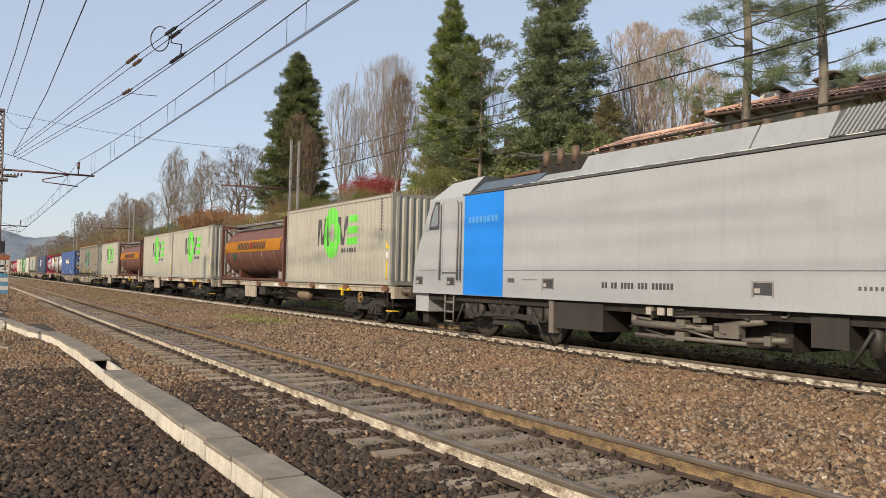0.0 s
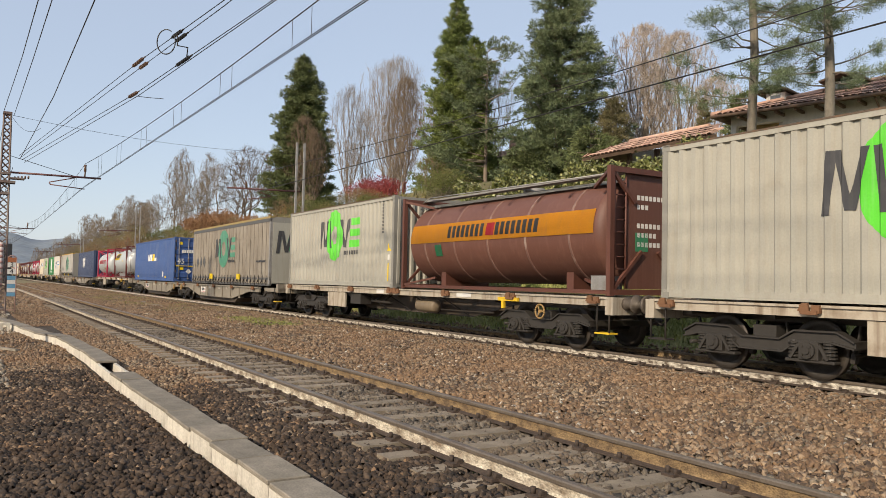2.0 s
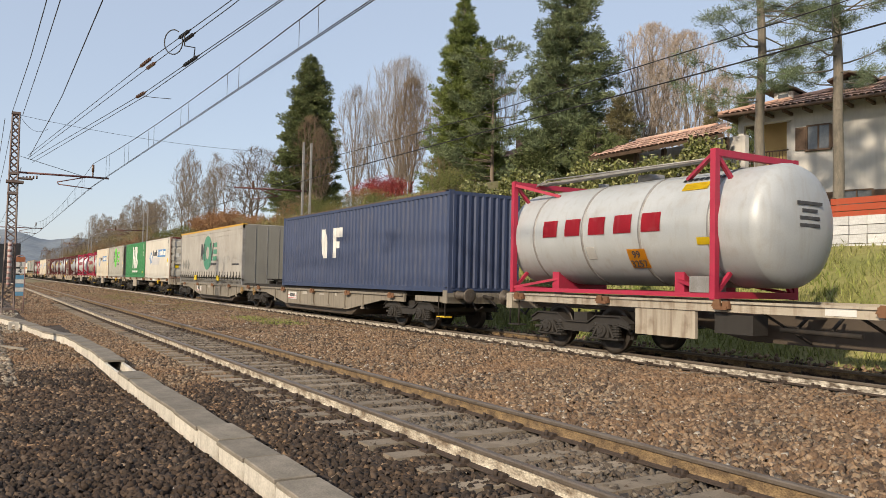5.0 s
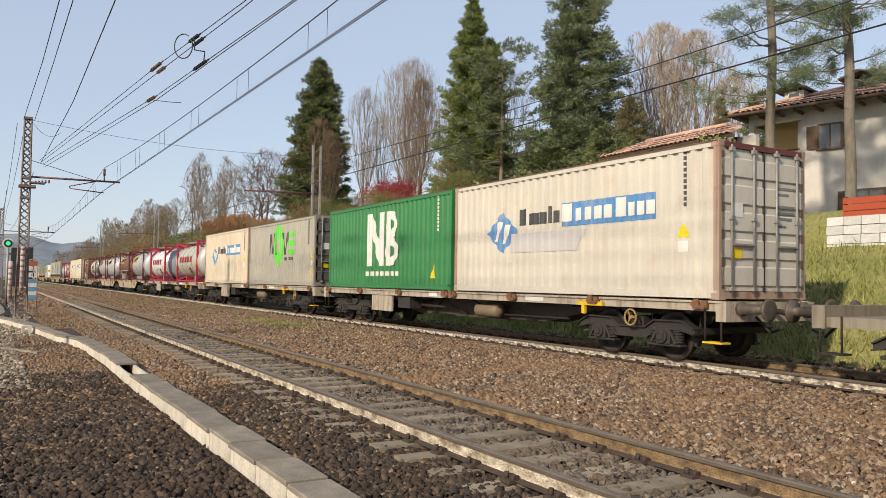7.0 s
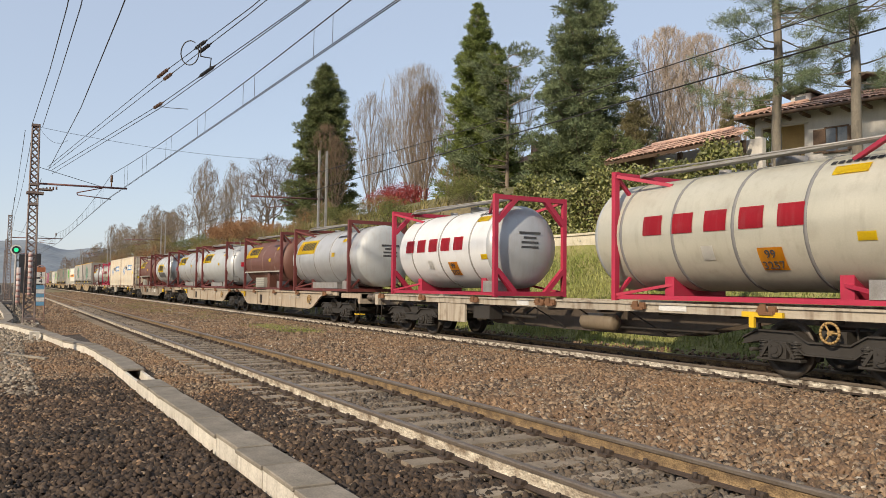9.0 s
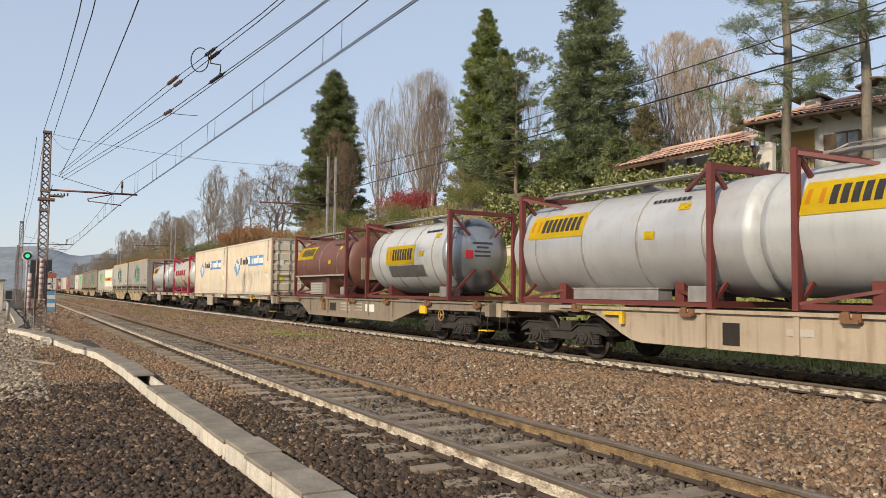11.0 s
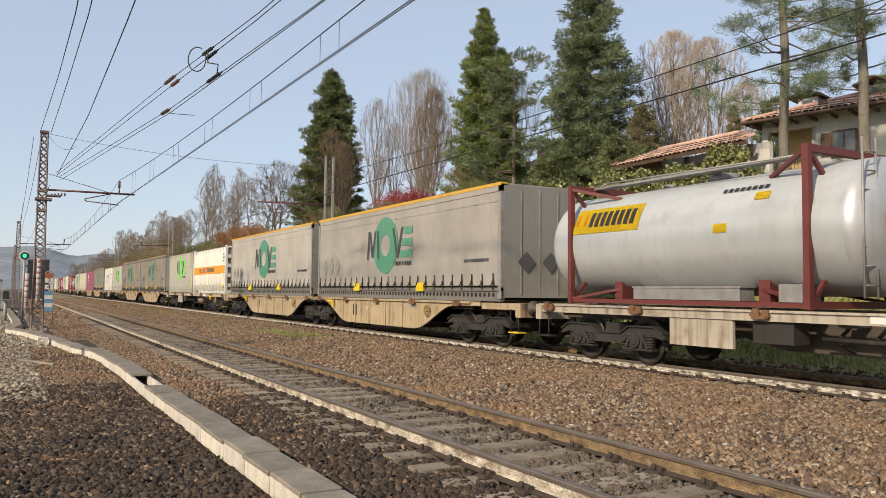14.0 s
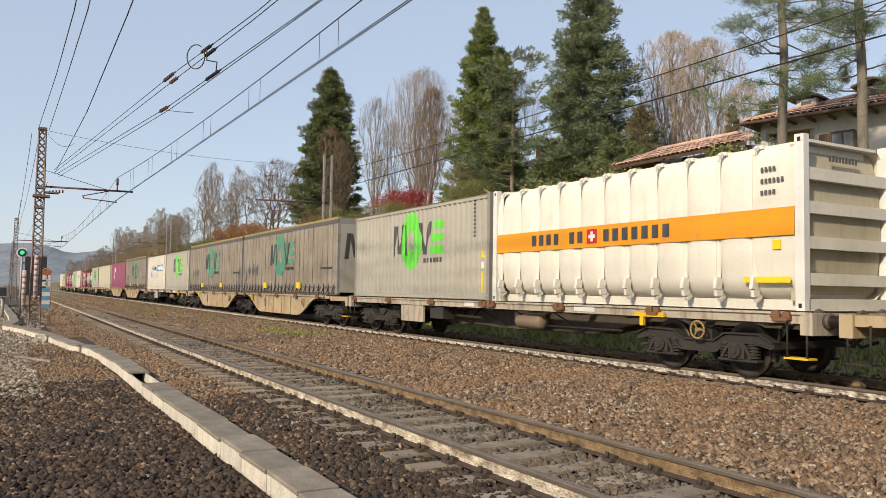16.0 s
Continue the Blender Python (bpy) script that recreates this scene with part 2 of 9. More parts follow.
BED = [(-60, -0.36), (2.35, -0.34), (2.9, -0.27), (3.3, -0.235), (6.1, -0.235), (7.3, -0.20), (10.1, -0.13), (10.7, -0.15), (14.1, -0.15), (14.7, -0.3)]
GARDEN = BED + [(15.5, 0.0), (19.4, 2.75), (19.9, 3.6), (33, 3.75), (70, 9), (400, 20), (4000, 30)]
HILL = BED + [(15.7, 0.35), (19.2, 3.25), (25, 7.3), (34.5, 9.3), (60, 11), (400, 18), (4000, 30)]
VALLEY = BED + [(16.4, -0.1), (24, 1.6), (45, 4.5), (80, 6), (400, 10), (4000, 30)]


def land(x, y):
    g, h, v = steps(y, GARDEN), steps(y, HILL), steps(y, VALLEY)
    k = ease(-27, -44, x)
    z = g + (h - g) * k
    z += (v - z) * ease(-170, -340, x)
    if y > 15.0 or y < 1.5:
        amp = min(1.0, abs(y - 15.0) / 6) * (0.35 if y > 15 else 0.06)
        z += amp * noise.noise((x * 0.13, y * 0.13, 0))
    else:
        z += 0.025 * noise.noise((x * 0.8, y * 0.8, 3))
    return z


def spread(near, far, n_near, n_far, growth):
    a = [near[0] + (near[1] - near[0]) * k / n_near for k in range(n_near + 1)]
    lo = [near[0] - (far * ((k / n_far) ** growth)) for k in range(n_far, 0, -1)]
    hi = [near[1] + (far * ((k / n_far) ** growth)) for k in range(1, n_far + 1)]
    return lo + a + hi


def build_ground():
    xs = spread((-62, 8), 3200, 150, 46, 3.2)
    ys = spread((-4, 22), 3200, 104, 46, 3.2)
    verts = [(x, y, land(x, y)) for y in ys for x in xs]
    w = len(xs)
    faces = [(j * w + i, j * w + i + 1, (j + 1) * w + i + 1, (j + 1) * w + i) for j in range(len(ys) - 1) for i in range(w - 1)]
    me = bulk_mesh("ground", verts, faces, M_BALLAST, smooth=True)
    for m in (M_GRASS, M_BANK, M_PATH, M_DRY):
        me.materials.append(m)
    slots = []
    for j in range(len(ys) - 1):
        y = (ys[j] + ys[j + 1]) / 2
        for i in range(w - 1):
            x = (xs[i] + xs[i + 1]) / 2
            wob = noise.noise((x * 0.5, y * 0.5, 9)) * 0.7
            if y > 15.3 + wob * 0.5:
                slots.append(1 if (x > -38 + wob * 4 and y < 34) else 2)
            elif y < 0.55 + wob * 0.6 + 0.012 * min(0, x + 14) and x < -16 + wob * 2:
                slots.append(3)
            elif 6.4 + wob < y < 10.6 + wob * 0.6 and x < -46 + wob * 6:
                slots.append(4)
            elif y < -3.5 + wob * 0.8:
                slots.append(3)
            else:
                slots.append(0)
    me.polygons.foreach_set("material_index", np.array(slots, np.int32))
    return tagged(new("ground", me), "railway land of brown ballast, gravel path and green bank", "ground", kind="structure")


M_DRY = surface("dry_weedy_ground", (0.22, 0.175, 0.105), (0.17, 0.155, 0.075), 0.97, scale=0.5, grain=9, bump=0.7, depth=0.06)
M_PATH = surface("fine_grey_gravel_path", (0.25, 0.22, 0.18), (0.32, 0.28, 0.22), 0.95, scale=0.8, grain=22, bump=0.6, depth=0.03)
build_ground()


# ---- loose stones ----
def stones(name, label, patches, size, material, seed, lift=0.35):
    """Angular stones strewn over (x0, x1, y0, y1, count) patches: jittered blocks of eight corners."""
    rng = np.random.default_rng(seed)
    pts = []
    for x0, x1, y0, y1, n in patches:
        pts.append(np.stack([rng.uniform(x0, x1, n), rng.uniform(y0, y1, n)], 1))
    pts = np.concatenate(pts)
    n = len(pts)
    z = np.array([land(x, y) for x, y in pts])
    s = size * rng.uniform(0.55, 1.35, n)
    cube = np.array([(i, j, k) for k in (-1, 1) for j in (-1, 1) for i in (-1, 1)], float) * 0.5
    v = cube[None] * rng.uniform(0.55, 1.0, (n, 1, 3)) * s[:, None, None] * np.array([1.15, 1.15, 0.8])
    v = v + rng.normal(0, 0.13, (n, 8, 3)) * s[:, None, None]
    ang = rng.uniform(0, math.tau, (n, 3)) * np.array([0.16, 0.16, 1])
    ca, sa = np.cos(ang), np.sin(ang)
    x, y, zz = v[..., 0], v[..., 1], v[..., 2]
    y, zz = y * ca[:, :1] - zz * sa[:, :1], y * sa[:, :1] + zz * ca[:, :1]
    x, zz = x * ca[:, 1:2] + zz * sa[:, 1:2], -x * sa[:, 1:2] + zz * ca[:, 1:2]
    x, y = x * ca[:, 2:] - y * sa[:, 2:], x * sa[:, 2:] + y * ca[:, 2:]
    v = np.stack([x, y, zz], 2)
    v[..., 0] += pts[:, :1]
    v[..., 1] += pts[:, 1:]
    v[..., 2] += (z + s * lift * rng.uniform(0.2, 1.0, n))[:, None]
    f = np.array([(4, 5, 7, 6), (0, 1, 5, 4), (1, 3, 7, 5), (3, 2, 6, 7), (2, 0, 4, 6)])
    faces = (f[None] + 8 * np.arange(n)[:, None, None]).reshape(-1, 4)
    me = bulk_mesh(name, v.reshape(-1, 3), faces, material)
    return tagged(new(name, me), label, "ballast", kind="stuff")


stones("ballast_stones", "loose red-brown ballast stones between the tracks",
       [(-12.5, -2.4, 5.55, 11.45, 47000), (-25, -12.5, 5.55, 11.45, 30000)], 0.050, M_STONE, 3, lift=0.7)
stones("ballast_stones", "loose red-brown ballast stones between the tracks further on",
       [(-43, -25, 5.55, 11.45, 19000), (-70, -43, 5.55, 11.45, 9000)], 0.07, M_STONE, 13)
stones("ballast_stones", "loose dark red-brown ballast stones beside the near track",
       [(-12.5, -8, 2.5, 3.85, 3000), (-12.5, -10.2, -0.8, 2.0, 2600), (-10.2, -7.5, -0.8, 2.0, 1100), (-8, -5, 2.5, 3.85, 500), (-30, -12, 2.5, 3.85, 9000), (-27, -12.5, -0.6, 2.0, 10000), (-13, -9, -0.6, 2.0, 2200), (-46, -30, 1.6, 3.85, 5500)],
       0.045, M_STONE, 4)
stones("ballast_stones", "dark grey-brown ballast stones beside the path and trough",
       [(-12.5, -7.5, 2.5, 3.8, 4200), (-7.5, -2, 2.45, 3.85, 6500), (-12.5, -2.5, -1.0, 2.02, 20000), (-16.0, -12.5, -0.6, 2.0, 2600)], 0.048, M_STONE_DARK, 14, lift=0.55)
M_STONE_PATH = surface("grey_beige_path_gravel", (0.24, 0.20, 0.15), (0.32, 0.265, 0.20), 0.95, scale=0.5, grain=40, bump=0.2, vary=0.6, each="island")
stones("path_gravel", "loose grey-beige gravel on the path beside the line", [(-26, -14, -2.6, 0.6, 6000), (-44, -26, -3.0, 1.4, 4500), (-75, -44, -3.5, 1.2, 2000)], 0.065, M_STONE_PATH, 16)
stones("ballast_stones", "grey ballast stones in the bed of the near track",
       [(-12, -1.5, 4.05, 5.4, 8000), (-26, -12, 4.05, 5.4, 6500), (-60, -26, 4.05, 5.4, 4500), (-40, 0.5, 5.5, 6.1, 2500)], 0.05, M_STONE_GREY, 5, lift=0.62)
stones("ballast_stones", "brown ballast stones further along the line",
       [(-140, -46, 1.6, 3.85, 6500), (-140, -60, 4.05, 5.4, 3600), (-140, -70, 5.55, 11.4, 8000)], 0.11, M_STONE, 15)
stones("ballast_stones", "ballast stones in the bed of the far track",
       [(-40, 2, 11.8, 13.1, 6500), (-40, 2, 13.3, 15.4, 6500)], 0.07, M_STONE, 6)
stones("ballast_stones", "loose brown stones about the end of the trough",
       [(-2.6, 9, -3.2, 2.02, 4000), (-2, 9, 2.45, 3.85, 1500), (0.5, 9, 4.05, 5.4, 1000), (-2.4, 9, 5.5, 11.45, 4500), (-14, -2.5, -3.2, -1.0, 3000)], 0.09, M_STONE, 17)
stones("pale_stones", "scattered pale chips among the brown ballast", [(-14, -2, 5.7, 11.3, 1500), (-40, -14, 5.7, 11.3, 2200), (-16, -3, 0, 4, 25)],
       0.042, M_STONE_WHITE, 7, lift=0.75)



def grass(name, label, spots, per, height, width, material, seed, spread):
    """Tufts of upright blades at (x, y) spots."""
    rng = np.random.default_rng(seed)
    c = np.repeat(np.array(spots, float), per, 0)
    c = c + rng.normal(0, spread, c.shape)
    n = len(c)
    z = np.array([land(x, y) for x, y in c]) - 0.02
    a = rng.uniform(0, math.tau, n)
    hgt = height * rng.uniform(0.4, 1.25, n)
    side = np.stack([np.cos(a), np.sin(a), np.zeros(n)], 1) * (width * rng.uniform(0.6, 1.2, n))[:, None]
    lean = np.stack([rng.normal(0, 0.35, n) * hgt, rng.normal(0, 0.35, n) * hgt, hgt], 1)
    p = np.stack([c[:, 0], c[:, 1], z], 1)
    v = np.stack([p - side, p + side, p + lean * 0.55 + side * 0.8, p + lean], 1).reshape(-1, 3)
    return tagged(new(name, bulk_mesh(name, v, np.arange(4 * n).reshape(-1, 4), material)), label, "grass", kind="stuff")


rng = random.Random(77)
spots = []
while len(spots) < 520:
    x, y = rng.uniform(-85, -23), rng.uniform(7.6, 10.9)
    if noise.noise((x * 0.22, y * 0.6, 4.0)) > 0.12:
        spots.append((x, y))
M_MOSS = surface("dry_olive_weeds", (0.16, 0.15, 0.05), (0.24, 0.20, 0.085), 0.9, scale=0.5, grain=10, bump=0, vary=0.4, each="island")
grass("weeds", "low olive weeds growing in the ballast between the tracks", spots, 30, 0.10, 0.022, M_MOSS, 71, 0.30)
grass("weeds", "bright green weed tufts in the ballast", [(-30.5 + 0.33 * k, 9.2 + 0.35 * math.sin(3 * k)) for k in range(16)], 150, 0.12, 0.024, M_BLADE, 72, 0.24)
grass("bank_grass", "rough spring grass on the bank behind the train", [(rng.uniform(-42, 6), 15.4 + 4.0 * rng.random()) for k in range(3600)], 15, 0.22, 0.016, M_BLADE, 73, 0.22)
grass("bank_grass", "dry brown grass on the wooded bank", [(rng.uniform(-190, -40), 15.4 + 9.0 * rng.random()) for k in range(3000)], 8, 0.6, 0.05, M_MOSS, 74, 0.5)

# ---- tracks ----
RAIL = [(-0.075, -0.172), (-0.075, -0.160), (-0.02, -0.145), (-0.009, -0.125), (-0.009, -0.05), (-0.034, -0.04), (-0.036, -0.012),
        (-0.026, 0.0), (0.026, 0.0), (0.036, -0.012), (0.034, -0.04), (0.009, -0.05), (0.009, -0.125), (0.02, -0.145), (0.075, -0.160), (0.075, -0.172)]


def rail_mesh(side):
    bm = bmesh.new()
    rows = []
    for x in (-700.0, -60.0, 60.0):
        rows.append([bm.verts.new((x, y, z)) for y, z in RAIL])
    n = len(RAIL)
    for a, b in zip(rows, rows[1:]):
        for k in range(n):
            f = bm.faces.new((a[k], a[(k + 1) % n], b[(k + 1) % n], b[k]))
            f.material_index = 1 if 4 <= k <= 10 else (0 if k in (2, 3, 11, 12) else 2)
    me = mesh_of("rail", bm, side)
    me.materials.append(M_RAIL_TOP)
    me.materials.append(M_CLIP)
    return me


def sleeper_mesh():
    bm = bmesh.new()
    prism(bm, [(-0.15, -0.30), (0.15, -0.30), (0.13, -0.178), (-0.13, -0.178)], -1.25, 1.25)
    return mesh_of("sleeper", bm, M_SLEEPER)


def clip_mesh():
    bm = bmesh.new()
    for s in (-1, 1):
        box(bm, -0.07, 0.07, s * 0.10 - 0.05, s * 0.10 + 0.05, -0.178, -0.150)
        rod(bm, (-0.035, s * 0.10, -0.16), (-0.035, s * 0.10, -0.095), 0.022, 6)
        rod(bm, (0.045, s * 0.10, -0.155), (0.045, s * 0.085, -0.115), 0.018, 6)
        beam(bm, (-0.06, s * 0.06, -0.135), (0.06, s * 0.06, -0.135), 0.05, 0.03)
    return mesh_of("rail_clip", bm, M_CLIP)


def track(name, label, yc, sides, x_near, count, z=0.0):
    t = thing(name, label, "railway track", (0, yc, z), kind="structure")
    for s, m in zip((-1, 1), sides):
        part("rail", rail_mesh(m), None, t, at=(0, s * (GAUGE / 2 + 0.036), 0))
    sl, cl = sleeper_mesh(), clip_mesh()
    rng = random.Random(5)
    for k in range(count):
        x = x_near - 0.6 * k
        part("sleeper", sl, None, t, at=pose(x, rng.uniform(-0.015, 0.015), rng.uniform(-0.012, 0.006), 0, 0, rng.uniform(-0.6, 0.6)))
        for s in (-1, 1):
            part("rail_clip", cl, None, t, at=(x, s * (GAUGE / 2 + 0.036), 0))
    bm = bmesh.new()
    for k in list(range(-70, 0)) + list(range(count, count + 320)):
        x = x_near - 0.6 * k
        box(bm, x - 0.13, x + 0.13, -1.25, 1.25, -0.28, -0.178)
    tagged(part("sleepers", bm, M_SLEEPER, t), "far concrete sleepers", kind="stuff")
    return t


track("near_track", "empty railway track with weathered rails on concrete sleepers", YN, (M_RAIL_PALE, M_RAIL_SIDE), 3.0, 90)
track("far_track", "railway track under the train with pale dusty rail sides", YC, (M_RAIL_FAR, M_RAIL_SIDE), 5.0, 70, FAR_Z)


# ---- cable trough along the near track ----
TROUGH = [(18.0, 2.2), (4.0, 2.2), (-2.0, 2.25), (-6.0, 2.26), (-8.5, 2.25), (-11.8, 2.22), (-14.7, 2.23), (-17.4, 2.26), (-19.9, 2.21), (-22.1, 2.13), (-24.1, 1.73),
          (-26.5, 1.47), (-29.2, 1.24), (-31.7, 0.86), (-34.0, 0.49), (-36.0, 0.08), (-37.4, 0.22), (-39.1, 0.37), (-44.5, 0.35), (-57.9, 0.13), (-80, -0.27)]


def build_trough():
    t = thing("cable_trough", "pale concrete cable trough with loose grey covers and one gap", "cable trough", kind="structure")
    rng = random.Random(2)
    run = []
    for (x0, y0), (x1, y1) in zip(TROUGH, TROUGH[1:]):
        n = max(1, round(math.hypot(x1 - x0, y1 - y0) / 1.0))
        run += [(x0 + (x1 - x0) * k / n, y0 + (y1 - y0) * k / n) for k in range(n)]
    for k, ((x0, y0), (x1, y1)) in enumerate(zip(run, run[1:])):
        length = math.hypot(x1 - x0, y1 - y0)
        m = pose((x0 + x1) / 2, (y0 + y1) / 2, -0.33 + rng.uniform(-0.012, 0.012), 0, rng.uniform(-0.4, 0.4), math.degrees(math.atan2(y1 - y0, x1 - x0)))
        h = length / 2 - 0.006
        bm = boxes((-h, h, -0.17, -0.12, -0.06, 0.17), (-h, h, 0.12, 0.17, -0.06, 0.17), (-h, h, -0.12, 0.12, -0.06, 0.0))
        part("channel", bm, M_CONCRETE, t, at=m)
        if -15.2 < (x0 + x1) / 2 < -14.2:
            continue
        bm = boxes((-h, h, -0.185, 0.185, 0.171, 0.215))
        bmesh.ops.bevel(bm, geom=bm.edges[:], offset=0.008, segments=1, affect="EDGES")
        part("cover", bm, M_CONCRETE_TOP, t, at=m @ pose(rng.uniform(-0.01, 0.01), rng.uniform(-0.012, 0.012), 0, 0, 0, rng.uniform(-0.8, 0.8)))


build_trough()


# ---- masts, arms and wires ----
def wire(name, label, pts, r, group=""):
    """A round wire through the points, hanging straight from one to the next."""
    cu = bpy.data.curves.new(name, "CURVE")
    cu.dimensions, cu.bevel_depth, cu.bevel_resolution, cu.resolution_u = "3D", r, 1, 1
    sp = cu.splines.new("POLY")
    sp.points.add(len(pts) - 1)
    for p, c in zip(sp.points, pts):
        p.co = (*c, 1)
    cu.materials.append(M_WIRE)
    return tagged(new(name, cu), label, "wire", group)


def sag(p, q, drop, n=14):
    p, q = Vector(p), Vector(q)
    return [p + (q - p) * (k / n) - Vector((0, 0, drop * 4 * (k / n) * (1 - k / n))) for k in range(n + 1)]


def lattice_mast(label, x, y, z0, h, w0=0.42, w1=0.26, extra=True):
    """A tapered four-legged lattice mast with zigzag lacing."""
    t = thing("catenary_mast", label, "catenary mast", (x, y, z0), "overhead line masts")
    for sx in (-1, 1):
        for sy in (-1, 1):
            bm = bmesh.new()
            beam(bm, (sx * w0 / 2, sy * w0 / 2, 0), (sx * w1 / 2, sy * w1 / 2, h), 0.05, 0.05)
            part("leg", bm, M_LATTICE, t)
    bm = bmesh.new()
    n = round(h / 0.30)
    for k in range(n):
        za, zb = h * k / n, h * (k + 1) / n
        a, b = (w0 + (w1 - w0) * za / h) / 2, (w0 + (w1 - w0) * zb / h) / 2
        s = 1 if k % 2 else -1
        for q in (-1, 1):
            for w in (s, -s):
                beam(bm, (w * a, q * a, za), (-w * b, q * b, zb), 0.036, 0.012, (0, 1, 0))
                beam(bm, (q * a, w * a, za), (q * b, -w * b, zb), 0.036, 0.012, (1, 0, 0))
    part("lacing", bm, M_LATTICE, t)
    bm = boxes(*[(-w / 2, w / 2, -w / 2, w / 2, z - 0.05, z + 0.05) for z, w in ((h, w1 + 0.08), (h * 0.60, 0.42), (h * 0.70, 0.40), (0.25, 0.5))])
    part("band", bm, M_LATTICE, t)
    part("footing", boxes((-0.4, 0.4, -0.4, 0.4, -0.3, 0.06)), M_CONCRETE, t)
    return t


def track_arm(parent, y0, y1, z, wire_y, side=1):
    """The arm over the track, its stay, the drop bracket and the steady arm. y grows away from the mast."""
    s = side
    part("arm", rods(((0, s * 0.1, z), (0, y1 - y0, z + 0.04), 0.045)), M_ARM, parent)
    part("stay", rods(((0, s * 0.1, z + 0.75), (0, (wire_y - y0) * 0.86, z + 0.06), 0.012)), M_WIRE, parent)
    part("hanger", rods(((0, wire_y - y0, z + 0.02), (0, wire_y - y0, z + 0.42), 0.03), ((0, wire_y - y0, z + 0.3), (0, wire_y - y0, z + 0.62), 0.055)), M_INSUL, parent)
    w = wire_y - y0
    part("steady_arm", rods(((0, w - s * 0.35, z), (0, w - s * 1.45, z - 0.30), 0.024), ((0, w - s * 1.45, z - 0.30), (0, w - s * 1.40, z - 0.40), 0.024),
                            ((0, w - s * 1.40, z - 0.40), (0, w, z - 0.50), 0.024)), M_ARM, parent)


CONTACT, ARM_Z = 5.50, 5.88
MAST_X = [-38.6, -87.0, -136.0, -186.0]
mast = lattice_mast("rusty lattice mast with red and white marker poles at its foot", MAST_X[0], 1.12, -0.36, 8.82, 0.45, 0.27)
track_arm(mast, 1.12, 4.98, ARM_Z + 0.36, 4.3)
part("bracket", boxes((-0.3, 0.3, -0.28, 0.4, 5.75, 5.85), (-0.25, 0.25, 0.2, 0.75, 5.95, 6.01)), M_LATTICE, mast)
part("insulator", rods(*[((0.0, 0.35 + 0.13 * k, 6.0 + 0.02 * k), (0.0, 0.42 + 0.13 * k, 6.0 + 0.02 * k), 0.075) for k in range(5)]), M_INSUL, mast)
for x in MAST_X[1:]:
    m2 = lattice_mast("distant lattice mast of the overhead line", x, 0.6, -0.38, 8.4, 0.5, 0.3)
    track_arm(m2, 0.6, 5.3, ARM_Z + 0.38, YN)


def far_mast(label, x, y, z0, h):
    """Two steel posts side by side with rungs, and an arm reaching back over the far track."""
    t = thing("catenary_mast", label, "catenary mast", (x, y, z0), "overhead line masts")
    for s in (-1, 1):
        part("post", boxes((-0.06, 0.06, s * 0.22 - 0.05, s * 0.22 + 0.05, 0, h)), M_STEEL_GREY, t)
    part("lacing", rods(*[((0, -0.2 * (-1) ** k, 0.4 + 0.45 * k), (0, 0.2 * (-1) ** k, 0.85 + 0.45 * k), 0.012) for k in range(int(h / 0.45) - 1)]), M_STEEL_GREY, t)
    part("arm", rods(((0, 0, 6.3 - z0), (0, -4.0, 6.2 - z0), 0.045)), M_ARM, t)
    part("stay", rods(((0, 0, 7.1 - z0), (0, -2.8, 6.25 - z0), 0.012)), M_WIRE, t)
    part("steady_arm", rods(((0, -2.6, 6.2 - z0), (0, -1.6, 5.9 - z0), 0.024), ((0, -1.6, 5.9 - z0), (0, -3.0, 5.65 - z0), 0.024)), M_ARM, t)
    part("insulator", rods(((0, -3.0, 6.2 - z0), (0, -3.0, 6.6 - z0), 0.05)), M_INSUL, t)
    return t


for x in MAST_X:
    far_mast("grey twin-post catenary mast on the bank behind the train", x - 1.8, 15.33, land(x, 15.33) - 0.1, 9.1 - land(x, 15.33))
for x, y in ((9.5, 15.4),):
    far_mast("grey twin-post catenary mast on the bank behind the train", x, y, land(x, y) - 0.1, 8.4)


def catenary(yc, contact, top, x_masts, stagger):
    """Messenger, twin contact wires and their droppers, mast to mast."""
    for a, b, ya, yb in zip(x_masts, x_masts[1:], stagger, stagger[1:]):
        ya, yb = yc + ya, yc + yb
        low = contact + 0.52
        n = 24
        mess = []
        for k in range(n + 1):
            u = k / n
            mess.append((a + (b - a) * u, ya + (yb - ya) * u, low + (top - low) * (2 * u - 1) ** 2))
        wire("messenger_wire", "dark messenger wire of the overhead line", mess, 0.011, "overhead wires")
        for s in (-0.02, 0.02):
            wire("contact_wire", "twin contact wire above the track", [(a, ya + s, contact), (b, yb + s, contact)], 0.009, "overhead wires")
        m = 11
        for k in range(1, m):
            u = k / m
            x = a + (b - a) * u
            z = low + (top - low) * (2 * u - 1) ** 2
            y = ya + (yb - ya) * u
            for dx in (-0.45, 0.45):
                wire("dropper", "thin dropper between messenger and contact wire", [(x + dx, y, z), (x + dx, y, contact)], 0.005, "droppers")


catenary(YN, CONTACT, 6.55, [9.5] + MAST_X, [0.25, -0.38, 0.2, -0.2, 0.2])
catenary(YC, CONTACT + 0.35, 6.9, [10.0] + [x - 1.8 for x in MAST_X], [0.2, -0.2, 0.2, -0.2, 0.2])

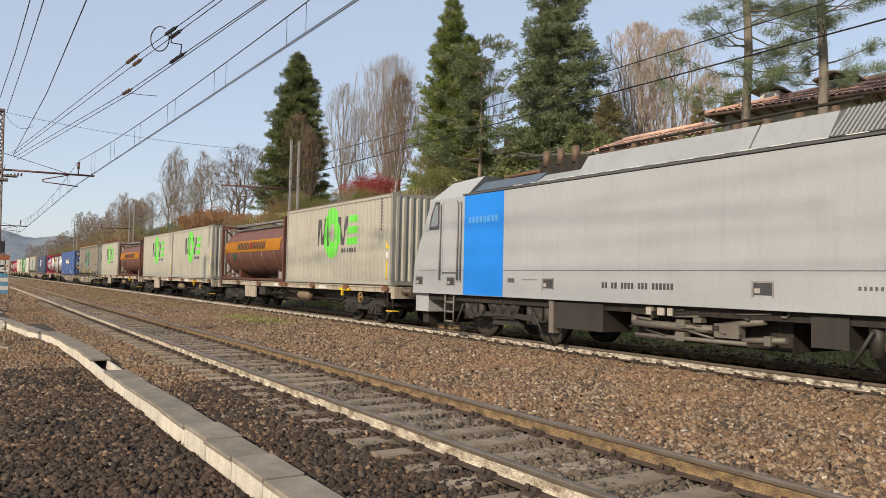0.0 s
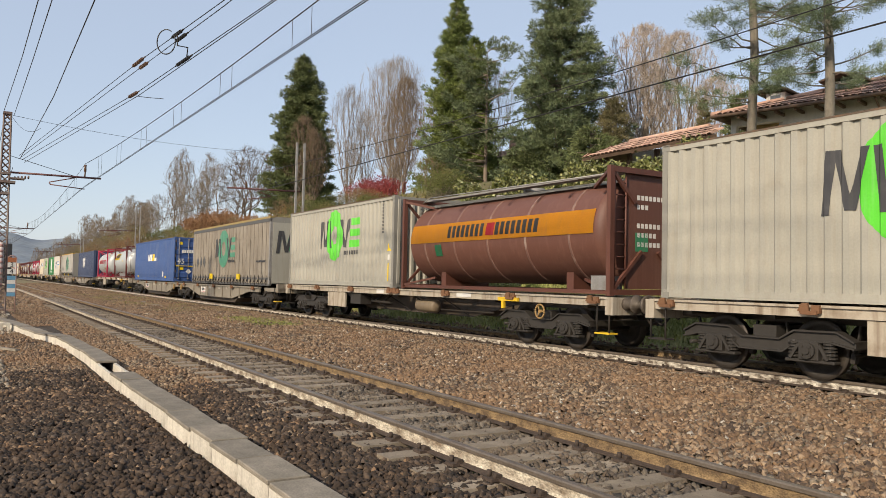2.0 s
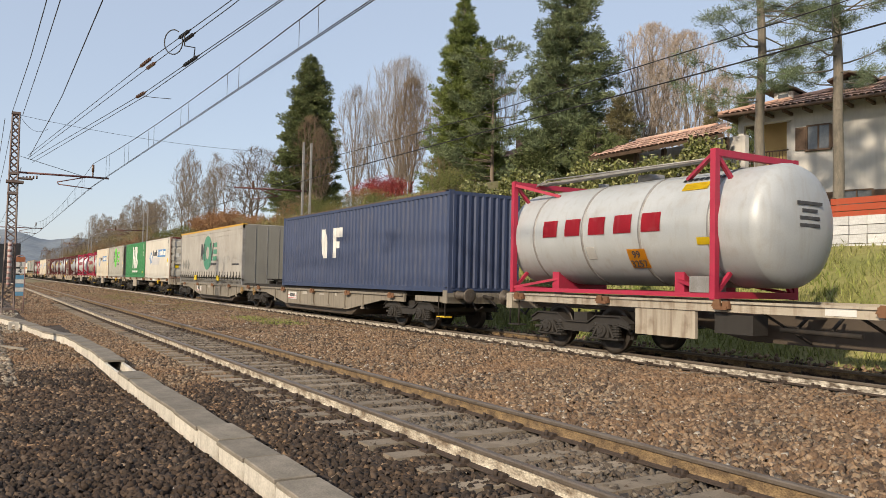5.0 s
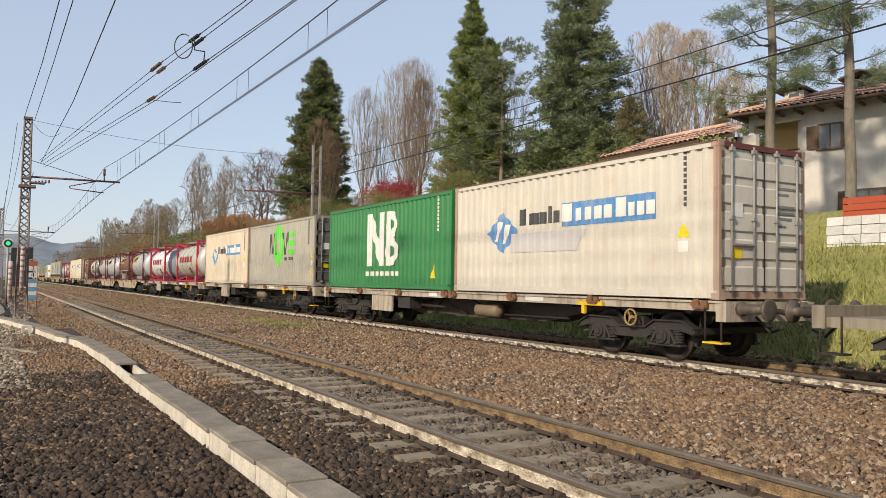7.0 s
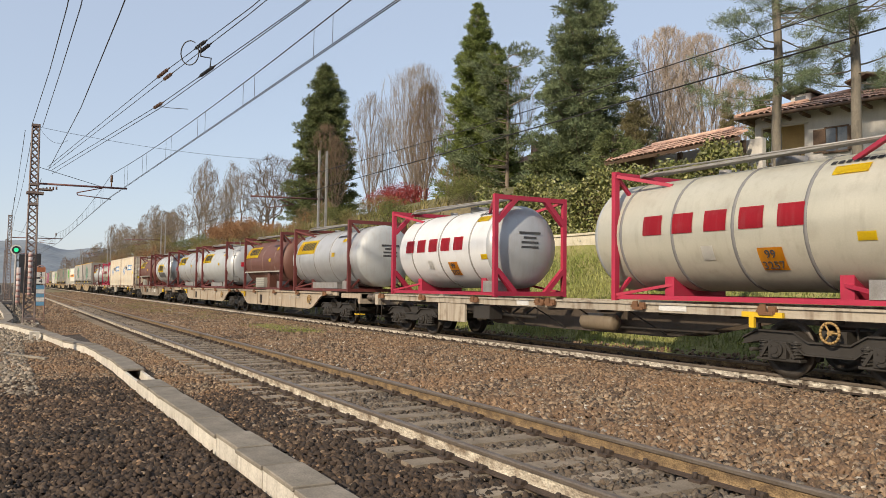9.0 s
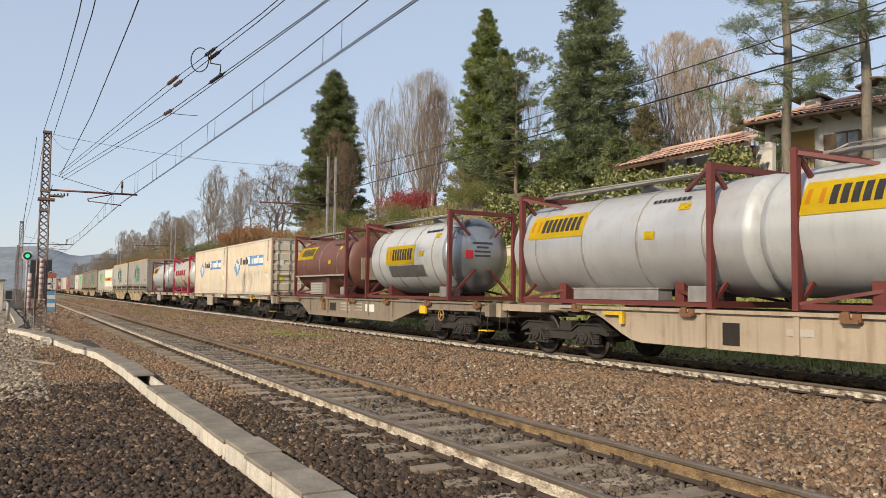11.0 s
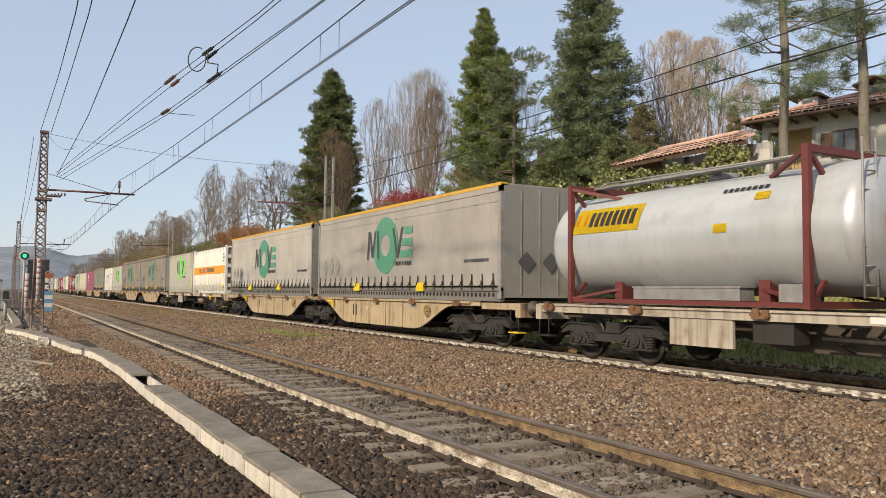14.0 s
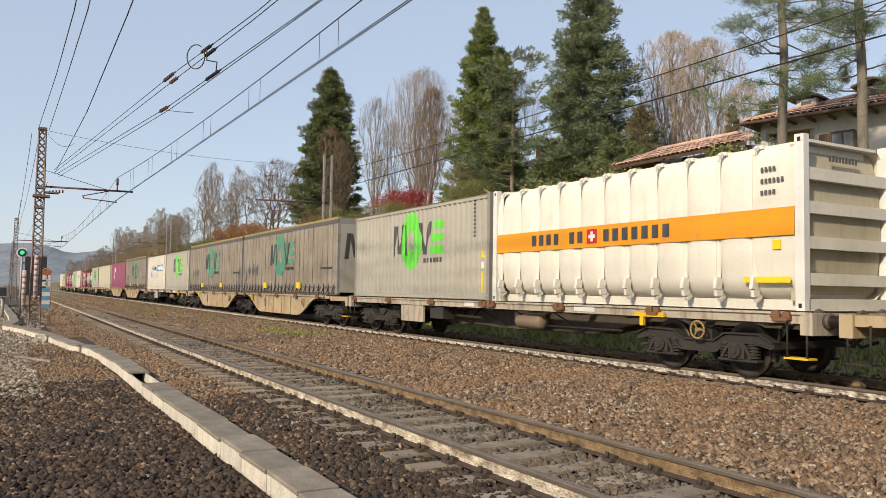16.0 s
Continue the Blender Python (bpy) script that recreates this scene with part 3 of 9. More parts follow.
# feeders that cross over from the lattice mast, and those on its top
FEEDERS = [((-38.6, 1.63, 6.65), (-22.6, 3.88, 7.55), (-15.1, 4.15, 7.04), (-4, 4.5, 6.6)), ((-38.6, 1.69, 6.57), (-23.2, 3.87, 7.38), (-15.5, 4.17, 6.98), (-4, 4.55, 6.5)),
           ((-38.6, 1.75, 6.48), (-23.5, 3.89, 6.76), (-13.7, 4.66, 6.71), (-3, 5.4, 6.7)), ((-38.6, 1.83, 6.36), (-23.5, 3.95, 6.69), (-13.7, 4.68, 6.69), (-3, 5.4, 6.7))]
for pts in FEEDERS:
    wire("feeder_wire", "dark feeder wire leading off the lattice mast", pts, 0.010, "feeders")
for pts in (((-38.6, 1.37, 8.42), (-28.3, 1.49, 8.56), (-18.8, 1.33, 7.66), (-4, 1.0, 7.0)), ((-38.6, 0.94, 8.41), (-28.3, 1.16, 8.51), (-18.8, 1.06, 7.61), (-4, 0.8, 7.0)),
            ((-38.6, 1.68, 6.54), (-25.4, 1.90, 6.74), (-16.0, 1.83, 6.76), (-3, 1.7, 7.0))):
    wire("feeder_wire", "dark wire running overhead along the line", pts, 0.0125, "feeders")
wire("span_wire", "thin wire crossing from mast to mast", sag((-38.6, 1.3, 8.4), (-40.4, 15.3, 8.4), 0.35), 0.008)
wire("span_wire", "thin slack loop beside the mast head", sag((-38.5, 1.3, 8.3), (-38.3, 2.4, 7.9), 0.35), 0.008)
for a, b in zip(MAST_X, MAST_X[1:]):
    for y, z in ((0.7, 8.2), (1.0, 8.2), (1.4, 6.1), (0.4, 5.2)):
        wire("feeder_wire", "dark wire running on from mast to mast", sag((a, y, z), (b, y, z), 0.5), 0.012, "feeders")


def along(pts, x):
    """The point of a feeder at x."""
    for p, q in zip(pts, pts[1:]):
        if p[0] <= x <= q[0]:
            return Vector(p).lerp(Vector(q), (x - p[0]) / (q[0] - p[0]))


def strain_insulator(label, pts, x, material, n, r):
    """A string of ribbed discs in the wire."""
    t = thing("strain_insulator", label, "insulator", group="wire fittings")
    p, q = along(pts, x), along(pts, x + 0.16 * n)
    d = (q - p) / n
    for k in range(n):
        part("shed", rods((p + d * k, p + d * (k + 0.45), r), n=10), material, t)
    part("bar", rods((p - d, q + d, 0.02)), material, t)


strain_insulator("rusty brown strain insulator in the feeder", FEEDERS[0], -23.4, M_INSUL, 5, 0.052)
strain_insulator("rusty brown strain insulator in the feeder", FEEDERS[1], -23.0, M_INSUL, 5, 0.052)
strain_insulator("rusty brown strain insulator in the feeder", FEEDERS[2], -24.1, M_INSUL, 4, 0.052)
strain_insulator("dark wire clamp with ribs", FEEDERS[0], -19.4, M_WIRE, 5, 0.045)
strain_insulator("dark wire clamp with ribs", FEEDERS[1], -19.1, M_WIRE, 5, 0.045)
strain_insulator("dark wire clamp with ribs", FEEDERS[2], -19.7, M_WIRE, 6, 0.045)
p0, p1 = along(FEEDERS[0], -19.0), along(FEEDERS[2], -19.0)
wire("jumper_wire", "black jumper loop between the feeders", [p0, p0 + Vector((0.05, 0, -0.3)), p1 + Vector((0.1, 0, 0.25)), p1], 0.018)
wire("jumper_wire", "black round jumper loop at the clamp", [p0 + Vector((0.53, 0.85, 0)) * (-0.26 + 0.22 * math.cos(a)) + Vector((0, 0, -0.20 + 0.30 * math.sin(a))) for a in np.linspace(-5.3, 0.6, 22)], 0.014)
wire("jumper_wire", "black wire end sticking out", [along(FEEDERS[2], -23.9), along(FEEDERS[2], -23.4) + Vector((0, 0, -0.12)), along(FEEDERS[2], -22.8) + Vector((0, 0.1, -0.25)), along(FEEDERS[2], -21.9) + Vector((0, 0.3, -0.42))], 0.01)


# ---- line-side things at the mast ----
P_POLE = surface("white_marker_pole", (0.58, 0.51, 0.48), (0.42, 0.35, 0.33), 0.7, scale=9, grain=40)
P_POLE_RED = surface("faded_red_marker_band", (0.33, 0.17, 0.15), (0.45, 0.30, 0.27), 0.7, scale=6, grain=40)
M_BLACK = surface("black_signal_board", (0.022, 0.024, 0.028), (0.035, 0.036, 0.04), 0.7, scale=3, grain=40)
P_SIGN_WHITE = surface("white_sign_enamel", (0.72, 0.70, 0.66), (0.62, 0.6, 0.56), 0.5, scale=4, grain=40)
P_SIGN_BLUE = surface("pale_blue_sign_enamel", (0.10, 0.27, 0.42), (0.14, 0.32, 0.47), 0.5, scale=4, grain=40)
P_SIGN_ORANGE = surface("rusty_orange_sign_top", (0.40, 0.14, 0.06), (0.33, 0.11, 0.05), 0.6, scale=4, grain=40)
for y, z0, z1 in ((0.66, 0.5, 2.12), (1.10, 0.84, 2.80)):
    t = thing("marker_pole", "flaking red and white banded pole fixed to the mast", "marker pole", (-38.25, y, 0), "marker poles")
    part("tube", rods(((0, 0, z0), (0, 0, z1), 0.085), n=14), P_POLE, t)
    n = int((z1 - z0) / 0.24)
    for k in range(n):
        z = z0 + 0.08 + 0.24 * k
        part("band", rods(((0, 0, z), (0, 0, z + 0.11), 0.088), n=14), P_POLE_RED, t)
    part("bracket", boxes((-0.36, 0, -0.03, 0.03, z0 + 0.3, z0 + 0.36)), M_LATTICE, t)


def lettering(name, text, size, material, parent, at):
    """Raised characters in the built-in font."""
    cu = bpy.data.curves.new(name, "FONT")
    cu.body, cu.size, cu.extrude, cu.align_x, cu.align_y = text, size, 0.004, "CENTER", "CENTER"
    tmp = bpy.data.objects.new(name, cu)
    me = bpy.data.meshes.new_from_object(tmp)
    bpy.data.objects.remove(tmp)
    me.materials.clear()
    me.materials.append(material)
    return part(name, me, None, parent, at=at)


sign = thing("line_sign", "narrow board on two posts, white figures over blue and white stripes", "railway sign", (-40.5, 1.61, -0.33))
for s in (-0.19, 0.19):
    part("post", rods(((0, s, 0), (0, s, 2.45), 0.022)), P_POLE_RED, sign)
part("hoop", rods(*[((0, 0.19 * math.cos(a), 2.45 + 0.15 * math.sin(a)), (0, 0.19 * math.cos(a + 0.4), 2.45 + 0.15 * math.sin(a + 0.4)), 0.022) for a in np.arange(0, 3.1, 0.393)]), P_POLE_RED, sign)
part("top_panel", boxes((0, 0.02, -0.17, 0.17, 2.30, 2.52)), P_SIGN_ORANGE, sign)
for k, c in enumerate("34"):
    p = part("figure_panel", boxes((0, 0.02, -0.17, 0.17, 2.07 - 0.31 * k, 2.29 - 0.31 * k + 0.0)), P_SIGN_WHITE, sign)
    lettering("figure", c, 0.30, M_BLACK, p, pose(0.022, 0, 2.18 - 0.31 * k, 90, 0, 90))
for k in range(5):
    part("stripe", boxes((0, 0.02, -0.17, 0.17, 1.50 - 0.19 * k, 1.68 - 0.19 * k)), P_SIGN_BLUE if k % 2 == 0 else P_SIGN_WHITE, sign)
part("cross_bar", rods(((0, -0.19, 0.12), (0, 0.19, 0.12), 0.018)), P_POLE_RED, sign)

sig = thing("railway_signal", "line signal with black boards showing green", "railway signal", (-55.0, 0.77, -0.33))
part("post", rods(((0, 0, 0), (0, 0, 3.9), 0.07)), M_STEEL_GREY, sig)
part("board", boxes((-0.03, 0.03, 0.18, 0.70, 1.15, 3.56)), M_BLACK, sig)
part("board", boxes((-0.03, 0.03, 0.95, 1.40, 1.15, 3.60)), M_BLACK, sig)
part("bracket", rods(((-0.06, 0, 2.0), (-0.06, 1.4, 2.0), 0.04), ((-0.06, 0, 3.2), (-0.06, 1.4, 3.2), 0.04)), M_STEEL_GREY, sig)
part("disc", rods(((0.0, 0, 3.82), (0.04, 0, 3.82), 0.33), n=24), P_SIGN_WHITE, sig)
part("hood", rods(((0.04, 0, 3.82), (0.08, 0, 3.82), 0.24), n=24), M_BLACK, sig)
M_GREEN_LIGHT = bpy.data.materials.new("green_signal_light")
M_GREEN_LIGHT.use_nodes = True
g = M_GREEN_LIGHT.node_tree.nodes["Principled BSDF"]
g.inputs["Base Color"].default_value, g.inputs["Emission Color"].default_value, g.inputs["Emission Strength"].default_value = (0.0, 0.25, 0.12, 1), (0.0, 0.60, 0.28, 1), 0.9
part("lens", rods(((0.08, 0, 3.82), (0.10, 0, 3.82), 0.13), n=20), M_GREEN_LIGHT, sig, "glowing green lens")

cab = thing("relay_box", "small grey line-side box on a stand", "relay box", (-49.0, -0.15, -0.36))
part("case", boxes((-0.25, 0.25, -0.22, 0.22, 1.15, 1.75)), M_STEEL_GREY, cab)
part("door", boxes((0.25, 0.27, -0.15, 0.15, 1.22, 1.68)), M_BLACK, cab)
part("stand", rods(((0, 0, 0), (0, 0, 1.15), 0.09)), M_STEEL_GREY, cab)
wallx = thing("low_building", "long low white wall beside the path far back", "wall", (-70, -1.2, -0.36))
part("wall", boxes((-6, 0, -3.0, 0.6, 0, 2.4)), M_CONCRETE, wallx)
part("coping", boxes((-6.1, 0.1, -3.0, 0.7, 2.4, 2.5)), M_CONCRETE_TOP, wallx)
block = thing("concrete_block", "small concrete block lying beside the trough", "concrete block", (-27.6, 0.98, -0.34))
part("body", boxes((-0.16, 0.16, -0.14, -0.05, 0, 0.2), (-0.16, 0.16, 0.05, 0.14, 0, 0.2), (-0.16, 0.16, -0.14, 0.14, 0.2, 0.27)), M_CONCRETE, block)
bar = thing("old_sleeper", "pale broken sleeper piece lying in the gravel", "sleeper", pose(-21.4, 0.6, -0.33, 0, 0, 24))
part("body", boxes((-1.0, 1.0, -0.05, 0.05, 0, 0.05)), M_CONCRETE_TOP, bar)
for x, y, r in ((-45, 8.8, 12), (-50, 9.1, -8), (-59, 9.4, 20)):
    b = thing("concrete_slab", "pale concrete slab lying between the tracks", "concrete slab", pose(x, y, -0.2, 0, 0, r), "slabs between the tracks")
    part("body", boxes((-1.2, 1.2, -0.14, 0.14, 0, 0.10)), M_CONCRETE_TOP, b)

# ---- trees ----
M_BARK = surface("grey_brown_bark", (0.19, 0.15, 0.115), (0.27, 0.215, 0.165), 0.95, scale=3, grain=25, bump=0.5, stretch=(3, 3, 0.6))
M_BARK_PINE = surface("grey_pine_bark", (0.15, 0.135, 0.11), (0.22, 0.19, 0.15), 0.95, scale=3, grain=18, bump=0.6, stretch=(3, 3, 0.8))
M_TWIG = surface("bare_twigs", (0.27, 0.235, 0.205), (0.37, 0.33, 0.29), 0.95, scale=1, grain=20, bump=0)
M_TWIG_FAR = surface("brown_grey_twigs_of_the_wood", (0.20, 0.155, 0.115), (0.28, 0.225, 0.17), 0.95, scale=0.3, grain=20, bump=0)
M_TWIG_OAK = surface("dark_oak_twigs", (0.125, 0.095, 0.07), (0.18, 0.14, 0.105), 0.95, scale=1, grain=20, bump=0)
M_TWIG_WARM = surface("red_brown_twigs", (0.20, 0.145, 0.095), (0.28, 0.20, 0.135), 0.95, scale=1, grain=20, bump=0)
M_TWIG_PALE = surface("pale_pinkish_budding_twigs", (0.44, 0.35, 0.285), (0.55, 0.46, 0.38), 0.95, scale=0.5, grain=20, bump=0)
M_FIR = surface("dark_fir_needles", (0.100, 0.128, 0.046), (0.160, 0.185, 0.070), 0.75, scale=0.8, grain=8, bump=0, vary=0.5, each="island")
M_FIR_BLUE = surface("blue_green_fir_needles", (0.112, 0.150, 0.072), (0.180, 0.215, 0.105), 0.75, scale=0.8, grain=8, bump=0, vary=0.5, each="island")
M_FIR_LIGHT = surface("yellow_green_fir_needles", (0.125, 0.170, 0.042), (0.200, 0.240, 0.068), 0.75, scale=0.8, grain=8, bump=0, vary=0.5, each="island")
M_CYPRESS = surface("brown_olive_cypress_scales", (0.13, 0.115, 0.052), (0.19, 0.16, 0.075), 0.85, scale=0.8, grain=8, bump=0, vary=0.4, each="island")
M_PINE = surface("grey_green_pine_needles", (0.130, 0.180, 0.098), (0.200, 0.245, 0.140), 0.75, scale=0.8, grain=8, bump=0, vary=0.5, each="island")
M_SHRUB = surface("green_shrub_leaves", (0.085, 0.105, 0.022), (0.14, 0.15, 0.04), 0.7, scale=0.7, grain=8, bump=0, vary=0.5, each="island")
M_SHRUB_DRY = surface("dry_brown_bracken", (0.25, 0.125, 0.06), (0.33, 0.19, 0.10), 0.9, scale=0.5, grain=6, bump=0, vary=0.5, each="island")
M_SHRUB_RED = surface("red_shrub_leaves", (0.26, 0.025, 0.03), (0.33, 0.06, 0.05), 0.7, scale=0.8, grain=8, bump=0, vary=0.4, each="island")
M_HEDGE = surface("glossy_hedge_leaves", (0.10, 0.125, 0.03), (0.30, 0.29, 0.12), 0.45, scale=3.5, grain=9, bump=0, vary=0.6, each="island")


def tubes(segs, sides=3):
    """Corner and face arrays of tapering twigs: rows of x, y, z, x, y, z, r, r."""
    s = np.asarray(segs, float)
    p, q, r0, r1 = s[:, 0:3], s[:, 3:6], s[:, 6], s[:, 7]
    d = q - p
    d /= np.linalg.norm(d, axis=1, keepdims=True) + 1e-9
    ref = np.where(np.abs(d[:, 2:3]) > 0.9, np.array([[1.0, 0, 0]]), np.array([[0, 0, 1.0]]))
    a = np.cross(d, ref)
    a /= np.linalg.norm(a, axis=1, keepdims=True) + 1e-9
    b = np.cross(d, a)
    ang = np.arange(sides) * math.tau / sides
    ring = np.cos(ang)[None, :, None] * a[:, None] + np.sin(ang)[None, :, None] * b[:, None]
    v = np.concatenate([p[:, None] + ring * r0[:, None, None], q[:, None] + ring * r1[:, None, None]], 1).reshape(-1, 3)
    k = np.arange(sides)
    f = np.stack([k, (k + 1) % sides, sides + (k + 1) % sides, sides + k], 1)
    faces = (f[None] + 2 * sides * np.arange(len(s))[:, None, None]).reshape(-1, 4)
    return v, faces


def sprays(centres, dirs, length, width, rng, jitter=0.35):
    """Small leaf blades: quads at the centres, along dirs with some scatter."""
    n = len(centres)
    d = dirs + rng.normal(0, jitter, (n, 3))
    d /= np.linalg.norm(d, axis=1, keepdims=True) + 1e-9
    w = np.cross(d, rng.normal(0, 1, (n, 3)))
    w /= np.linalg.norm(w, axis=1, keepdims=True) + 1e-9
    L = (length * rng.uniform(0.6, 1.3, n))[:, None]
    W = (width * rng.uniform(0.6, 1.3, n))[:, None]
    v = np.stack([centres - d * L * 0.5, centres + w * W * 0.5, centres + d * L * 0.5, centres - w * W * 0.5], 1).reshape(-1, 3)
    return v, np.arange(4 * n).reshape(-1, 4)


def clumped(clumps, per, length, width, rng, flat=0.6, along=0.7):
    """Needle sprays gathered in clumps: rows of x, y, z, radius and the way in which the clump grows."""
    c = np.asarray(clumps, float)
    n = np.maximum(3, (per * (c[:, 3] / np.median(c[:, 3])) ** 2).astype(int))
    pick = np.repeat(np.arange(len(c)), n)
    d = rng.normal(0, 1, (len(pick), 3))
    d /= np.linalg.norm(d, axis=1, keepdims=True)
    way = c[pick, 4:7]
    off = d * (c[pick, 3] * rng.uniform(0.25, 1.0, len(pick)) ** 0.6)[:, None] * np.array([1, 1, flat])
    return sprays(c[pick, :3] + off, d * 0.7 + way * along, length, width, rng, 0.3)


def conifer_meshes(h, r, seed, needles, n=420, rise=0.1, first=0.05, shape=0.6, ragged=0.22, clump=0.42, per=34, size=0.34, inner=0.35, uneven=0.25):
    """A tapered trunk, limbs scattered up it, and needle clumps along the outer part of each limb; rise: how much the limbs climb."""
    rng = np.random.default_rng(seed)
    segs = [(0, 0, h * k / 10, 0, 0, h * (k + 1) / 10, 0.016 * h * (1 - k / 10.2), 0.016 * h * (1 - (k + 1) / 10.2)) for k in range(10)]
    bias = rng.uniform(1 - uneven, 1 + uneven, 7)          # some sides of the crown reach further
    rows = []
    for k in range(n):
        u = first + (1 - first) * ((k + rng.uniform()) / n) ** 0.92
        u = min(u, 0.985)
        a = rng.uniform(0, math.tau)
        swell = 1 + 0.09 * math.sin(u * 31 + 3 * math.sin(a * 2 + seed))
        L = r * (1 - u) ** shape * min(1.0, 0.72 + u * 2.2) * bias[int(a / math.tau * 7)] * swell * rng.uniform(1 - ragged * 1.5, 1 + ragged) + 0.15
        out = np.array([math.cos(a), math.sin(a), 0.0])
        base = np.array([0, 0, h * u])
        lift = rise + rng.normal(0, 0.12)
        mid, tip = base + out * L * 0.55 + np.array([0, 0, lift * L * 0.3 - 0.05 * L]), base + out * L + np.array([0, 0, lift * L])
        segs += [(*base, *mid, 0.02 + 0.010 * L, 0.012 + 0.004 * L), (*mid, *tip, 0.012 + 0.004 * L, 0.006)]
        m = max(1, round(L / (clump * 1.15)))
        side = np.array([-out[1], out[0], 0.0])
        for i in range(m):
            f = inner + (1 - inner) * (i + rng.uniform(0.3, 1.0)) / m
            p = base + (mid - base) * min(1, f / 0.55) if f < 0.55 else mid + (tip - mid) * ((f - 0.55) / 0.45)
            q = p + side * rng.uniform(-0.22, 0.22) * L
            rows.append((*q, clump * rng.uniform(0.6, 1.25) * (0.55 + 0.45 * min(1, L / (0.4 * r))), *(out * 0.8 + np.array([0, 0, 0.15 + rise]))))
    rows.append((0, 0, h * 0.99, clump * 0.5, 0, 0, 1))
    v, f = tubes(segs, 5)
    trunk = bulk_mesh("trunk", v, f, M_BARK)
    v, f = clumped(rows, round(per * 1.6), size * 1.05, size * 0.17, rng)
    return trunk, bulk_mesh("crown", v, f, needles)


def planted(name, label, category, meshes, x, y, scale=1.0, turn=0.0, sink=0.15, group="", z=None, lean=(0, 0)):
    t = thing(name, label, category, pose(x, y, (land(x, y) if z is None else z) - sink, lean[0], lean[1], turn), group)
    t.scale = (scale, scale, scale)
    for n, me in zip(("trunk", "crown"), meshes):
        part(n, me, None, t)
    return t


def bare_tree_meshes(h, w, seed, twig=None, crown=0.3, stems=1, n=520, upright=1.7, bend=0.45, thick=0.0052, twigs=5, twig_len=0.5, fine_r=0.008, full=0.55, sag=0.0, bark=None):
    """A leafless tree. Points fill its crown's space (h high, w wide, from crown * h up; full: where it is widest); each is joined to the wood that it can
    reach by the shortest way, limbs thicken with what they carry, and every point ends in a spray of twigs."""
    rng = np.random.default_rng(seed)
    pts = []
    while len(pts) < n:
        u = rng.uniform() ** 0.8
        edge = (u / full) ** 0.7 if u < full else math.sqrt(max(0.0, 1 - ((u - full) / (1 - full)) ** 2))
        a, q = rng.uniform(0, math.tau), math.sqrt(rng.uniform()) * w / 2 * max(edge, 0.05)
        lump = 1 + 0.22 * math.sin(3 * a + seed) * math.sin(5 * u + seed)
        pts.append((q * lump * math.cos(a), q * lump * math.sin(a), h * (crown + (1 - crown) * u)))
    pts = np.array(pts)
    nodes, par, cost = [np.zeros(3)], [-1], [0.0]
    for s in range(stems):                                   # the stems up to where the crown begins
        a, p, last = s * math.tau / stems + rng.uniform(0, 1), np.zeros(3), 0
        tilt = 0.0 if stems == 1 else rng.uniform(0.10, 0.24)
        for k in range(4):
            p = p + np.array([math.cos(a) * tilt, math.sin(a) * tilt, 1.0]) * h * crown * 1.15 / 4 + rng.normal(0, 0.03, 3)
            nodes.append(p), par.append(last), cost.append(p[2])
            last = len(nodes) - 1
    stretch = np.array([upright, upright, 1.0])
    best, who = np.full(n, 1e9), np.zeros(n, int)

    def offer(i):
        d = (pts - nodes[i]) * stretch
        c = np.linalg.norm(d, axis=1) + np.where(d[:, 2] < 0, -d[:, 2] * (1.2 - sag), 0) + bend * cost[i]
        better = c < best
        best[better], who[better] = c[better], i

    for i in range(1, len(nodes)):
        offer(i)
    for _ in range(n):
        k = int(np.argmin(best))
        i = who[k]
        nodes.append(pts[k].copy()), par.append(i), cost.append(cost[i] + float(np.linalg.norm(pts[k] - nodes[i])))
        pts[k] = 1e6
        best[k] = 1e12
        offer(len(nodes) - 1)
        best[np.abs(pts[:, 0]) > 1e5] = 1e12
    nodes, par = np.array(nodes), np.array(par)
    child = np.full(len(nodes), -1)
    for i in range(len(nodes) - 1, 0, -1):
        child[par[i]] = i
    inner = np.array([i for i in range(1, len(nodes)) if child[i] > 0])
    for _ in range(3):                                       # straighten the limbs
        nodes[inner] = 0.5 * nodes[inner] + 0.25 * nodes[par[inner]] + 0.25 * nodes[child[inner]]
    load = np.ones(len(nodes))
    for i in range(len(nodes) - 1, 0, -1):
        load[par[i]] += load[i]
    rad = np.maximum(thick * load ** 0.52, fine_r)
    limb, fine = [], []
    for i in range(1, len(nodes)):
        p, q = nodes[par[i]], nodes[i]
        mid = (p + q) / 2 + rng.normal(0, 0.035, 3) * np.linalg.norm(q - p)
        dest = limb if load[i] > 6 else fine
        r0 = min(rad[par[i]], rad[i] * 1.35)
        dest.append((*p, *mid, r0, (r0 + rad[i]) / 2))
        dest.append((*mid, *q, (r0 + rad[i]) / 2, rad[i]))
        if load[i] < 12:
            d = (q - p) / (np.linalg.norm(q - p) + 1e-6)
            for _ in range(twigs):
                e = d * 0.7 + rng.normal(0, 0.45, 3) + np.array([0, 0, 0.35 - sag])
                e *= twig_len * rng.uniform(0.5, 1.3) / np.linalg.norm(e)
                o = p + (q - p) * rng.uniform(0.3, 1)
                fine.append((*o, *(o + e), fine_r * 0.8, fine_r * 0.45))
    res = []
    for nm, segs, m in (("trunk", limb, bark or M_BARK), ("crown", fine, twig or M_TWIG)):
        v, f = tubes(np.array(segs), 5 if nm == "trunk" else 3)
        res.append(bulk_mesh(nm, v, f, m))
    return res


